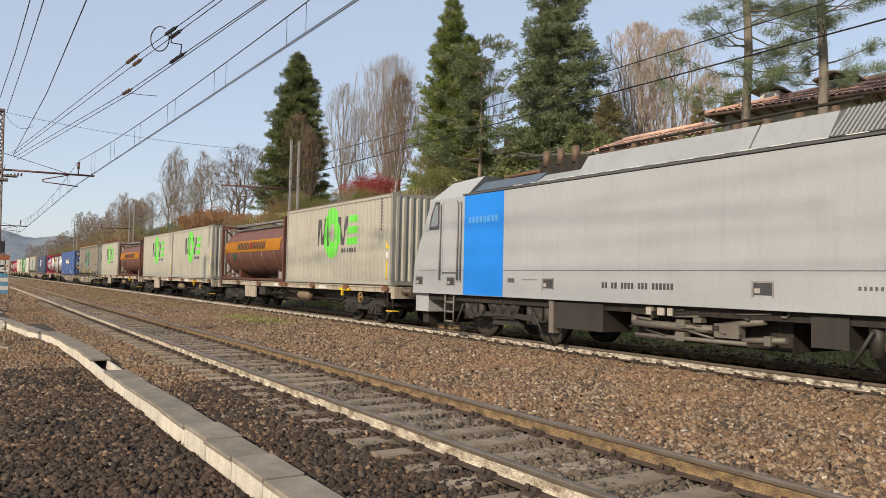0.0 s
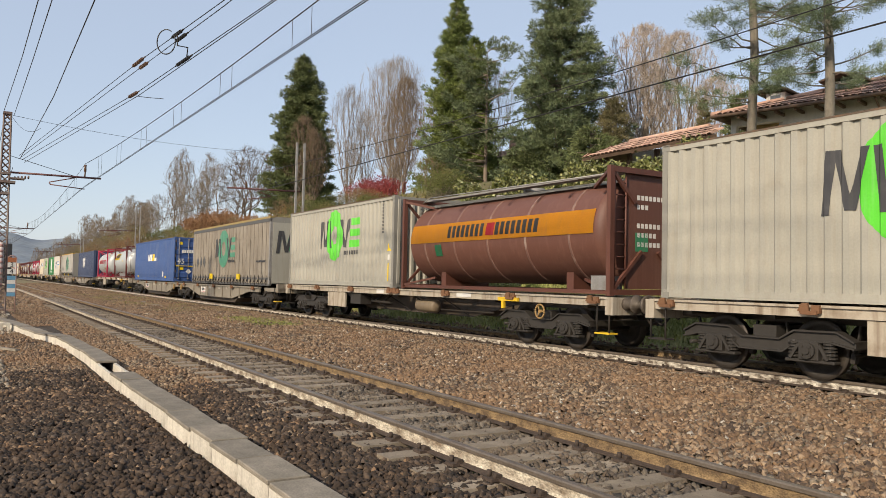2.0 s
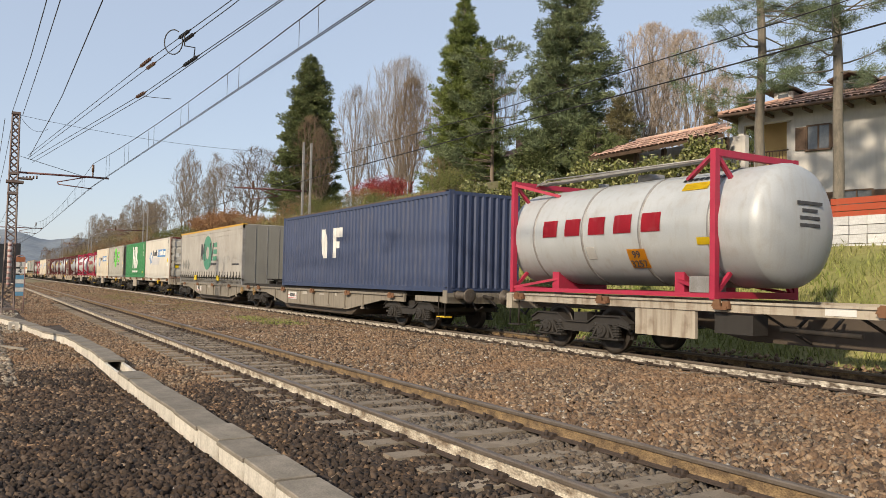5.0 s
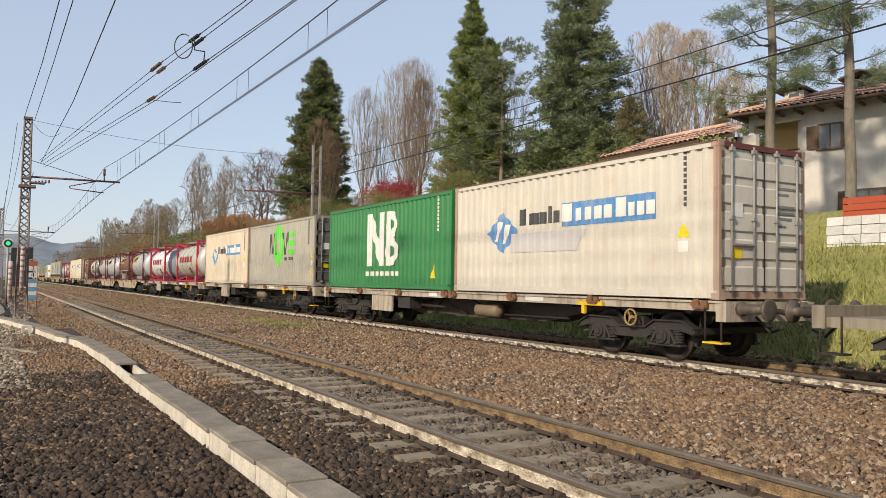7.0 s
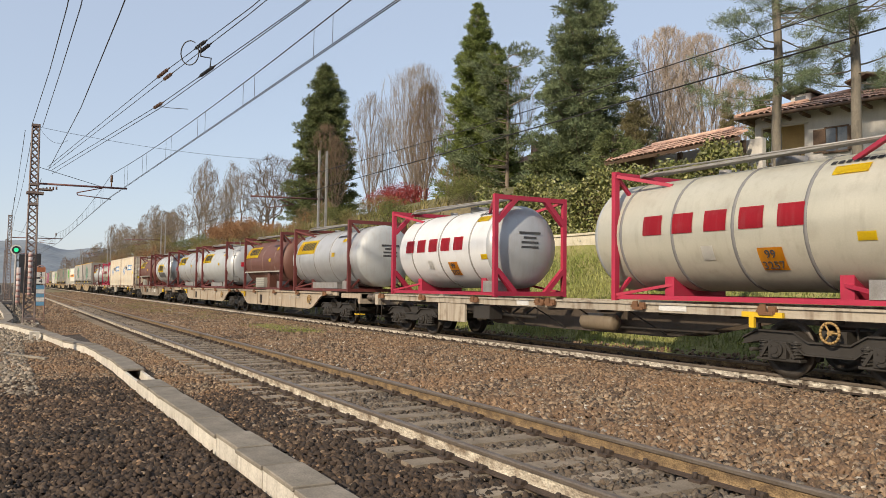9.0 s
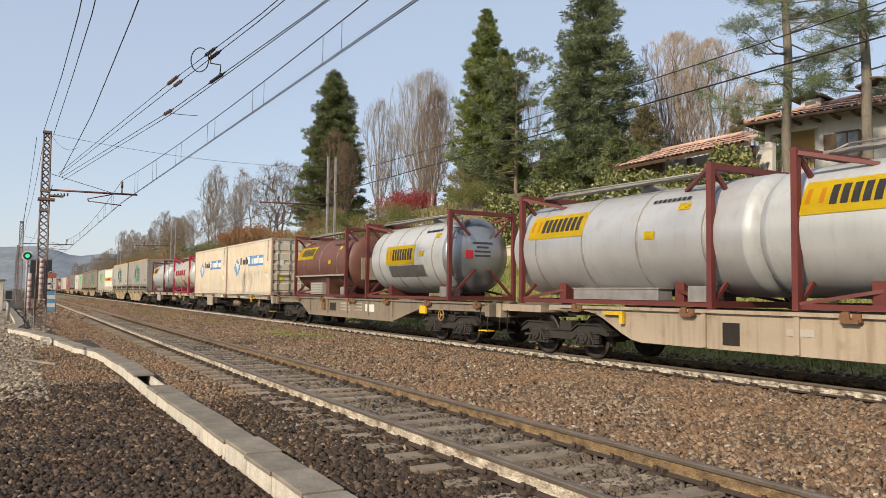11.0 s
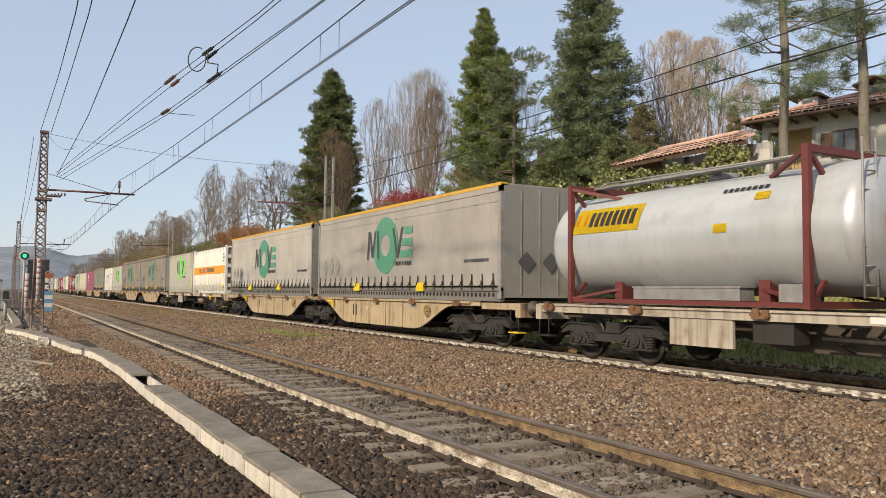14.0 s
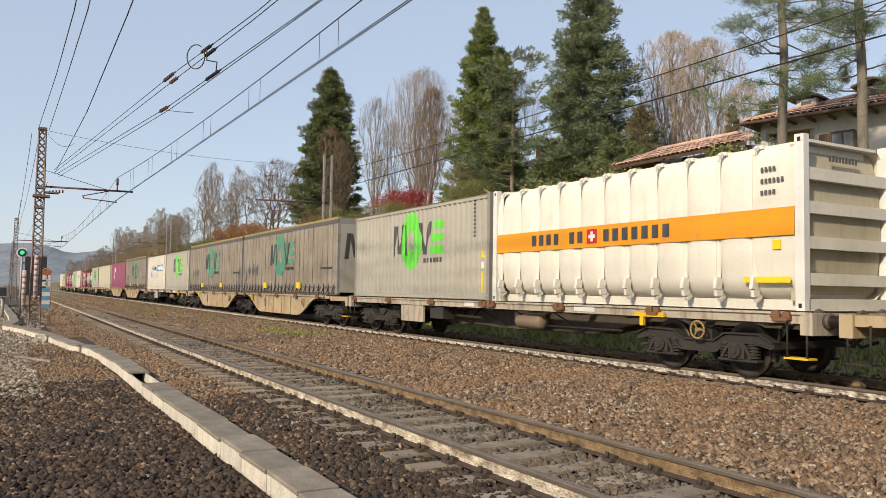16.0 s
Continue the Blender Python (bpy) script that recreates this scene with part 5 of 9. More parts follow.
    for x in np.arange(0.4, x1 + 0.8, 0.8):
        part("rafter", boxes((x - 0.05, x + 0.05, 0.05, y0, ze - 0.36, ze - 0.24)), M_WOOD_DARK, t)
    return t


def back_house():
    """A low old building with a red roof among the trees on the bank."""
    t = thing("old_house", "low brown building with a red tile roof among trees", "house", (-61.5, 37.5, 9.0))
    part("wall", boxes((0, 11, 0, 0.3, -0.5, 2.9)), M_WOOD_DARK, t)
    part("wall", boxes((0, 11, 5.2, 5.5, -0.5, 2.9)), M_WOOD_DARK, t)
    tiled_slope(t, (-0.6, -0.7, 2.8), (1, 0, 0), (0, 1, 0.42), 12.2, 3.75, 0.4, 0.5)
    tiled_slope(t, (-0.6, 6.2, 2.8), (1, 0, 0), (0, -1, 0.42), 12.2, 3.75, 0.4, 0.5)
    part("chimney", boxes((7.0, 7.6, 2.4, 3.0, 3.6, 5.2), (6.9, 7.7, 2.3, 3.1, 5.2, 5.32)), M_TILE, t)


def shed():
    """The low tiled roof in front of the house, on posts, hipped at one end."""
    t = thing("garden_shed", "low open shed with a sloping red clay tile roof", "shed")
    x0, x1, y0, z = -25.5, -18.4, 23.2, 6.98
    tiled_slope(t, (x0, y0 - 0.6, z), (1, 0, 0), (0, 1, 0.48), x1 - x0, 1.6, hip=0.9, hip_end=0.9)
    tiled_slope(t, (x0, y0 - 0.6, z), (0, 1, 0), (1, 0, 0.48), 2.9, 1.6, hip=0.9, hip_end=0.9)
    for x in np.linspace(x0 + 0.7, x1 - 0.4, 5):
        part("post", boxes((x - 0.08, x + 0.08, y0, y0 + 0.16, 3.4, z)), M_WOOD_DARK, t)
    part("wall", boxes((x0 + 1.0, x1 - 0.6, y0 + 1.4, y0 + 1.6, 3.4, z + 0.3)), M_WALL, t)
    part("ridge", rods(((x0 + 1.45, y0 + 0.85, z + 0.72), (x1 - 1.45, y0 + 0.85, z + 0.72), 0.10), n=10), M_TILE, t)
    return t


P_WHITE_BLOCK = surface("white_wrapped_block", (0.72, 0.72, 0.70), (0.62, 0.62, 0.60), 0.5, scale=3, grain=30, bump=0.1, vary=0.15, each="object")
house()
back_house()
shed()
gw = thing("garden_wall", "low cream garden wall at the top of the grass bank", "wall", kind="structure")
part("wall", boxes((-31, -15.6, 19.6, 19.85, 2.3, 3.6), (-31, -15.6, 19.54, 19.91, 3.6, 3.68)), M_GARDEN_WALL, gw)


def hedge():
    rng = np.random.default_rng(51)
    n = 26000
    x = rng.uniform(-32.5, -16.8, n)
    side = rng.uniform(0, 1, n)
    top = 5.75 + 0.35 * np.sin(x * 1.3) + 0.25 * np.sin(x * 3.1)
    y = np.where(side < 0.72, 20.3 + rng.normal(0, 0.16, n), rng.uniform(20.2, 21.7, n))
    z = np.where(side < 0.72, 3.4 + rng.uniform(0, 1, n) * (top - 3.4), top + rng.normal(0, 0.15, n))
    c = np.stack([x, y + 0.25 * np.sin(x * 2.2 + z * 1.7), z], 1)
    v, f = sprays(c, rng.normal(0, 1, (n, 3)) + np.array([0, -0.8, 0.4]), 0.17, 0.10, rng, 0.6)
    t = thing("hedge", "tall laurel hedge with glossy mottled leaves", "hedge")
    tagged(part("leaves", bulk_mesh("leaves", v, f, M_HEDGE), None, t), kind="stuff")
    part("core", boxes((-32.2, -17.1, 20.6, 21.5, 3.4, 5.3)), M_WOOD_DARK, t)


hedge()


def block_stack(x, y, z):
    """White wrapped blocks stacked in courses on the terrace."""
    t = thing("block_stack", "stack of white building blocks on pallets", "building blocks", (x, y, z), "stacks beside the house")
    rng = random.Random(3)
    me = mesh_of("block", boxes((0.01, 0.47, 0, 0.4, 0.008, 0.232)), P_WHITE_BLOCK)
    for j in range(4):
        for i in range(4):
            part("block", me, None, t, at=(0.48 * i, rng.uniform(-0.02, 0.02), 0.24 * j))
    return t


for k, x in enumerate((-12.6, -10.62, -8.6)):
    block_stack(x, 19.15, 2.44)
sl = thing("slat_fence", "orange slatted barrier above the block stacks", "barrier", (-12.5, 19.75, 3.42))
for k in range(3):
    part("slat", boxes((0, 9.0, -0.02, 0.02, 0.18 * k, 0.18 * k + 0.16)), M_ORANGE, sl)
for k in range(5):
    part("post", boxes((2.2 * k, 2.2 * k + 0.08, 0.02, 0.1, -1.0, 0.56)), M_WOOD_DARK, sl)

pile = thing("timber_pile", "weathered grey boards leaning on the garden wall", "timber", (-20.1, 19.3, 2.62))
r = random.Random(9)
for k in range(11):
    bm = bmesh.new()
    beam(bm, (0.16 * k + r.uniform(-0.04, 0.04), r.uniform(-0.25, -0.1), -0.1), (0.16 * k + r.uniform(-0.12, 0.12), 0.24, r.uniform(0.75, 1.25)), 0.10, 0.03)
    part("board", bm, M_TWIG, pile)
bin_ = thing("waste_bin", "dark green plastic bin beside the garden wall", "bin", (-18.0, 19.2, 2.62))
bm = bmesh.new()
prism(bm, [(-0.24, -0.1), (0.24, -0.1), (0.30, 0.95), (-0.30, 0.95)], -0.27, 0.27)
bmesh.ops.bevel(bm, geom=bm.edges[:], offset=0.03, segments=2, affect="EDGES")
P_BIN = paint("dark_green_plastic", (0.06, 0.10, 0.05))
part("body", bm, P_BIN, bin_)
part("lid", boxes((-0.33, 0.33, -0.31, 0.31, 0.95, 1.02)), P_BIN, bin_)

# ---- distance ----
# Blue-grey stands in for distance haze, mixed into the hills' own colour.
M_FAR_HILL = surface("wooded_hill_haze_tinted", (0.17, 0.205, 0.245), (0.24, 0.27, 0.29), 1.0, scale=0.012, grain=0.09, bump=0)


def ridge(label, x0, x1, dist, h, seed):
    """A far wooded ridge, rounded, with an uneven crest."""
    n, m = 80, 6
    verts, faces = [], []
    for j in range(m + 1):
        for i in range(n + 1):
            u = i / n
            x = x0 + (x1 - x0) * u
            crest = h * (0.55 + 0.45 * noise.noise((u * 3.1, seed, 0)) + 0.10 * noise.noise((u * 22, seed, 1))) * math.sin(math.pi * min(max(u, 0.02), 0.98)) ** 0.35
            verts.append((dist - (0 if j else -40) - 90 * j, x, crest * math.sin(math.pi / 2 * j / m) - 2))
    w = n + 1
    for j in range(m):
        for i in range(n):
            faces.append((j * w + i, j * w + i + 1, (j + 1) * w + i + 1, (j + 1) * w + i))
    return tagged(new("backdrop", bulk_mesh("backdrop", verts, faces, M_FAR_HILL, True)), label, "hill", kind="structure")


ridge("wooded hill in the distance beyond the line, haze put in its colour", -900, 900, -1500, 135, 2.0)
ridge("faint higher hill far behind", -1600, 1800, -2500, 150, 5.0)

# ---- the train ----
MOVING = []          # (thing, place in the train)
P_CREAM = paint("cream_wagon_paint", (0.48, 0.42, 0.335), (0.14, 0.09, 0.055), 0.85)
P_GREYBEIGE = paint("grey_beige_wagon_paint", (0.275, 0.24, 0.19), (0.10, 0.08, 0.06), 0.75)
P_DEEP = paint("grey_beige_deep_beam_paint", (0.26, 0.215, 0.16), (0.13, 0.085, 0.055), 0.8)
P_DARK = paint("grimy_underframe", (0.026, 0.022, 0.019), (0.09, 0.065, 0.045), 0.4, 0.85)
# Grime, made darker still for the shade under the wagon overhang.
P_BOGIE = paint("grimy_shaded_bogie_grey", (0.042, 0.037, 0.032), (0.02, 0.017, 0.015), 0.6, 0.6)
P_RUST = paint("rusty_fitting", (0.21, 0.105, 0.055), (0.16, 0.07, 0.035), 0.4, 0.85)
P_YELLOW = paint("safety_yellow", (0.78, 0.50, 0.03), (0.3, 0.2, 0.1), 0.2)
M_TYRE = surface("worn_wheel_steel", (0.045, 0.038, 0.032), (0.07, 0.058, 0.048), 0.55, 0.3, scale=5, grain=40)
M_BUFFER = surface("buffer_steel", (0.16, 0.135, 0.11), (0.10, 0.08, 0.065), 0.6, 0.3, scale=5, grain=40)
P_WHITE = paint("white_marking", (0.75, 0.74, 0.70), (0.4, 0.37, 0.33), 0.25)
P_MARK = paint("dark_marking", (0.06, 0.06, 0.065), (0.2, 0.2, 0.18), 0.2)
P_SILL_DARK = paint("black_rubber_gasket", (0.03, 0.03, 0.03), (0.08, 0.07, 0.06), 0.3)
P_SOOT = paint("dusty_brown_centre_sill", (0.085, 0.066, 0.050), (0.04, 0.03, 0.025), 0.5)
P_PLATE = paint("dusty_pale_lettering", (0.46, 0.42, 0.36), (0.25, 0.2, 0.16), 0.5)
C_DIM = paint("faded_grey_print", (0.20, 0.20, 0.20), (0.3, 0.28, 0.25), 0.4)
P_EDGE = paint("rusty_dark_roof_edge", (0.12, 0.085, 0.06), (0.2, 0.1, 0.05), 0.6)
P_PANTO = paint("olive_grey_pantograph", (0.085, 0.085, 0.055), (0.05, 0.045, 0.035), 0.4)
E_RED = paint("red_emblem", (0.55, 0.02, 0.04), (0.4, 0.3, 0.3), 0.15)
WHEEL_R = 0.46


def wheelset_mesh():
    bm = bmesh.new()
    for s in (-1, 1):
        k = len(bm.verts)
        lathe(bm, [(-0.03, 0.0), (-0.03, 0.12), (0.02, 0.14), (0.0, 0.36), (-0.045, 0.38), (-0.065, 0.46), (0.06, 0.455), (0.075, 0.49), (0.10, 0.485),
                   (0.10, 0.38), (0.05, 0.36), (0.06, 0.14), (0.09, 0.12), (0.09, 0.0)], 28)
        shift(bm, k, Matrix.Translation((0, s * 0.755, 0)) @ Matrix.Rotation(s * math.pi / 2, 4, "Z"))
    rod(bm, (0, -0.95, 0), (0, 0.95, 0), 0.085, 12)
    me = mesh_of("wheelset", bm, M_TYRE)
    return me


WHEELSET = wheelset_mesh()
WHEELS = []


FRAME_TOP = [(-1.62, 0.62), (-1.34, 0.76), (-0.62, 0.75), (-0.36, 0.60), (0.36, 0.60), (0.62, 0.75), (1.34, 0.76), (1.62, 0.62)]
FRAME_LOW = [(1.62, 0.52), (1.24, 0.60), (0.66, 0.58), (0.42, 0.40), (-0.42, 0.40), (-0.66, 0.58), (-1.24, 0.60), (-1.62, 0.52)]


def bogie_frame():
    """Side frames with flanges, horn guides and a bolster."""
    bm = bmesh.new()
    for s in (-1, 1):
        y0, y1 = s * 1.04 - 0.05, s * 1.04 + 0.05
        prism(bm, FRAME_TOP + FRAME_LOW, y0, y1)
        for line in (FRAME_TOP, FRAME_LOW):
            for (xa, za), (xb, zb) in zip(line, line[1:]):
                beam(bm, (xa, s * 1.04, za), (xb, s * 1.04, zb), 0.20, 0.026)
        for ax in (-0.9, 0.9):
            for q in (-1, 1):
                prism(bm, [(ax + q * 0.20, 0.62), (ax + q * 0.17, 0.28), (ax + q * 0.27, 0.26), (ax + q * 0.36, 0.62)], y0, y1)
    box(bm, -0.22, 0.22, -1.0, 1.0, 0.50, 0.80)
    for x in (-1.55, 1.55):
        box(bm, x - 0.05, x + 0.05, -1.0, 1.0, 0.52, 0.64)
    return mesh_of("side_frame", bm, P_BOGIE)


def brake_mesh():
    """A brake block on its hanger, with the end of its beam; the wheel's tread touches x = 0."""
    bm = bmesh.new()
    prism(bm, [(0.01, -0.15), (0.05, 0.0), (0.03, 0.16), (0.10, 0.17), (0.13, 0.0), (0.09, -0.16)], -0.05, 0.05)
    beam(bm, (0.11, 0, 0.0), (0.16, 0, 0.42), 0.05, 0.03)
    rod(bm, (0.11, -0.12, -0.02), (0.11, 0.3, -0.02), 0.035, 8)
    return mesh_of("brake_block", bm, P_BOGIE)


def axle_box_mesh():
    """One axle box with its round cover and spring seat; the axle's middle at z = 0."""
    bm = boxes((-0.17, 0.17, -0.12, 0.12, -0.15, 0.14), (-0.42, 0.42, -0.10, 0.10, -0.19, -0.14))
    bmesh.ops.bevel(bm, geom=bm.edges[:], offset=0.012, segments=1, affect="EDGES")
    for q in (-1, 1):
        rod(bm, (0, q * 0.11, 0), (0, q * 0.17, 0), 0.125, 14)
        rod(bm, (0, q * 0.16, 0), (0, q * 0.19, 0), 0.06, 10)
        for k in range(4):
            a = math.pi * (0.25 + 0.5 * k)
            rod(bm, (0.095 * math.cos(a), q * 0.165, 0.095 * math.sin(a)), (0.095 * math.cos(a), q * 0.185, 0.095 * math.sin(a)), 0.018, 6)
        for e in (-1, 1):
            beam(bm, (e * 0.17, q * 0.09, 0.10), (e * 0.32, q * 0.09, -0.13), 0.05, 0.05)
    return mesh_of("axle_box", bm, P_BOGIE)


def spring_mesh():
    """A coil spring as a ridged drum, its foot at z = 0."""
    bm = bmesh.new()
    prof = [(0, 0.0), (0, 0.06)]
    for k in range(5):
        z = 0.02 + 0.054 * k
        prof += [(z, 0.075), (z + 0.008, 0.108), (z + 0.028, 0.108), (z + 0.036, 0.075)]
    prof += [(0.30, 0.06), (0.30, 0.0)]
    lathe(bm, prof, 10, smooth=False)
    shift(bm, 0, Matrix.Rotation(-math.pi / 2, 4, "Y"))
    return mesh_of("spring", bm, P_BOGIE)


BOGIE_MESHES = (bogie_frame(), axle_box_mesh(), spring_mesh(), brake_mesh())


def bogie(parent, x):
    b = part("bogie", BOGIE_MESHES[0], None, parent, "grimy two-axle bogie", at=(x, 0, 0))
    for ax in (-0.9, 0.9):
        for s in (-1, 1):
            part("axle_box", BOGIE_MESHES[1], None, b, at=(ax, s * 1.06, 0.45))
            for q in (-0.3, 0.3):
                part("spring", BOGIE_MESHES[2], None, b, at=(ax + q, s * 1.06, 0.31))
            for q in (0, 180) if s < 0 else ():
                part("brake_block", BOGIE_MESHES[3], None, b, at=pose(ax + (0.465 if q == 0 else -0.465), s * 0.80, 0.44, 0, 0, q))
        WHEELS.append((part("wheel", WHEELSET, None, b, at=(ax, 0, WHEEL_R)), ax))
    return b


def buffer_mesh():
    bm = bmesh.new()
    lathe(bm, [(0, 0.0), (0, 0.13), (0.08, 0.13), (0.08, 0.095), (0.38, 0.095), (0.38, 0.075), (0.56, 0.075), (0.57, 0.19), (0.61, 0.20), (0.625, 0.16), (0.63, 0)], 16)
    return mesh_of("buffer", bm, M_BUFFER)


BUFFER = buffer_mesh()


def spigot_mesh():
    bm = boxes((-0.17, -0.03, -0.045, 0.02, -0.08, 0.05), (0.03, 0.17, -0.045, 0.02, -0.08, 0.05), (-0.14, 0.14, -0.07, -0.04, -0.10, -0.04))
    prism(bm, [(-0.20, -0.05), (-0.12, 0.08), (-0.02, 0.08), (0.0, -0.05)], -0.06, -0.02)
    return mesh_of("spigot", bm, P_RUST)


SPIGOT = spigot_mesh()


def handwheel_mesh():
    bm = bmesh.new()
    n = 18
    for k in range(n):
        a, b = k * math.tau / n, (k + 1) * math.tau / n
        rod(bm, (0.16 * math.cos(a), 0, 0.16 * math.sin(a)), (0.16 * math.cos(b), 0, 0.16 * math.sin(b)), 0.022, 6)
    for k in range(3):
        a = k * math.tau / 3
        rod(bm, (0, 0, 0), (0.16 * math.cos(a), 0, 0.16 * math.sin(a)), 0.016, 6)
    rod(bm, (0, -0.02, 0), (0, 0.12, 0), 0.04, 8)
    return mesh_of("handwheel", bm, paint("handwheel_yellow_brown", (0.36, 0.23, 0.09), (0.2, 0.1, 0.05), 0.4))


HANDWHEEL = handwheel_mesh()


def wagon_ends(t, x0, x1, m_body):
    """Headstocks, buffers, draw hooks, brake hoses and end steps; x0 < x1 are the headstocks."""
    for x, s in ((x0, -1), (x1, 1)):
        part("headstock", boxes((min(x, x - s * 0.22), max(x, x - s * 0.22), -1.25, 1.25, 0.80, 1.16)), m_body, t)
        for y in (-0.875, 0.875):
            part("buffer", BUFFER, None, t, at=pose(x, y, 1.03, 0, 0, 0 if s > 0 else 180))
        part("coupling", rods(((x, 0, 1.0), (x + s * 0.45, 0, 0.96), 0.05), ((x + s * 0.25, 0, 0.95), (x + s * 0.62, 0, 0.75), 0.03)), P_DARK, t)
        part("hose", rods(((x, -0.45, 0.9), (x + s * 0.30, -0.45, 0.62), 0.025), ((x + s * 0.30, -0.45, 0.62), (x + s * 0.55, -0.40, 0.72), 0.025)), P_DARK, t)
        hang = part("step", rods(((x - s * 0.12, -1.22, 1.0), (x - s * 0.12, -1.22, 0.42), 0.018), ((x - s * 0.48, -1.22, 1.0), (x - s * 0.48, -1.22, 0.42), 0.018)), P_DARK, t)
        part("tread", boxes((min(x - s * 0.08, x - s * 0.52), max(x - s * 0.08, x - s * 0.52), -1.26, -1.02, 0.40, 0.43)), P_YELLOW if s > 0 else P_DARK, hang)


def flat_wagon():
    """A sixty-foot container flat: thin side beams, fishbelly centre sill, two bogies."""
    t = thing("container_wagon", "cream flat container wagon with dark grimy underframe and bogies", "flat wagon", group="container wagons")
    h = 9.45
    for s in (-1, 1):
        part("side_beam", boxes((-h, h, s * 1.17 - 0.05, s * 1.17 + 0.05, 0.98, 1.16), (-h, h, s * 1.19 - 0.07, s * 1.19 + 0.07, 1.13, 1.17)), P_CREAM, t)
    bm = bmesh.new()
    for s in (-1, 1):
        prism(bm, [(-h, 1.1), (h, 1.1), (h, 0.85), (5.2, 0.85), (3.2, 0.45), (-3.2, 0.45), (-5.2, 0.85), (-h, 0.85)], s * 0.42 - 0.03, s * 0.42 + 0.03)
    for x in np.arange(-8.6, 8.7, 1.72):
        box(bm, x - 0.06, x + 0.06, -1.12, 1.12, 0.92, 1.08)
    part("centre_sill", bm, P_SOOT, t)
    bm = bmesh.new()
    for s in (-1, 1):
        for x in (-2.4, -0.7, 1.0, 2.6):
            beam(bm, (x, s * 1.12, 1.0), (x + 0.45, s * 0.46, 0.50), 0.10, 0.03)
    part("outrigger", bm, P_DARK, t)
    part("equipment_box", boxes((-5.25, -3.75, -1.19, -1.12, 0.46, 0.97)), P_CREAM, t, "pale cream enamel panel")
    part("battery_box", boxes((-3.35, -2.55, -1.15, -0.75, 0.60, 0.95)), P_BOGIE, t)
    bm = bmesh.new()
    lathe(bm, [(-0.55, 0), (-0.53, 0.14), (-0.45, 0.19), (0.45, 0.19), (0.53, 0.14), (0.55, 0)], 18)
    part("air_tank", bm, paint("dusty_brown_air_tank", (0.22, 0.17, 0.115), (0.1, 0.07, 0.05), 0.5), t, at=(1.45, -0.85, 0.70))
    part("brake_rigging", rods(((-2.2, -0.9, 0.72), (-0.8, -0.9, 0.70), 0.04), ((-1.9, -0.9, 0.75), (-1.9, -0.6, 0.95), 0.03), ((-1.3, -0.9, 0.75), (-1.3, -0.6, 0.95), 0.03),
                               ((1.4, -0.7, 0.6), (4.6, -0.7, 0.62), 0.025)), P_DARK, t)
    for x in (-9.0, -6.1, -3.1, -0.18, 0.22, 3.1, 6.1, 9.0):
        part("spigot", SPIGOT, None, t, at=(x, -1.26, 1.12))
    part("grab_handle", boxes((5.6, 6.4, -1.30, -1.24, 0.98, 1.07), (5.75, 5.85, -1.30, -1.24, 0.80, 1.0)), P_YELLOW, t)
    part("handwheel", HANDWHEEL, None, t, at=(7.2, -1.25, 0.78))
    part("label_plate", boxes((-1.2, -0.7, -1.232, -1.222, 1.01, 1.13), (3.6, 4.3, -1.232, -1.222, 1.02, 1.12)), P_WHITE, t)
    for x in (-7.1, 7.1):
        bogie(t, x)
    wagon_ends(t, -9.55, 9.55, P_CREAM)
    return t


def fish_side(x0, x1, low, slope):
    """The outline of a deep side beam between two bogies, its ends swept up in a curve."""
    pts = [(x0 - 1.9, 1.17), (x1 + 1.9, 1.17), (x1 + 1.9, 1.05)]
    for k in range(7):
        u = k / 6
        pts.append((x1 + 0.5 - (0.5 + slope) * u, 1.05 - (1.05 - low) * (u * u * (3 - 2 * u))))
    for k in range(7):
        u = 1 - k / 6
        pts.append((x0 - 0.5 + (0.5 + slope) * u, 1.05 - (1.05 - low) * (u * u * (3 - 2 * u))))
    pts.append((x0 - 1.9, 1.05))
    return pts


def pocket_side(x0, x1, low):
    """The outline of a straight side beam that deepens over the pocket between the bogies."""
    return [(x0 - 1.7, 0.99), (x1 + 1.7, 0.99), (x1 + 1.7, 0.76), (x1 + 0.15, 0.76), (x1 - 2.55, low), (x0 + 2.55, low), (x0 - 0.15, 0.76), (x0 - 1.7, 0.76)]


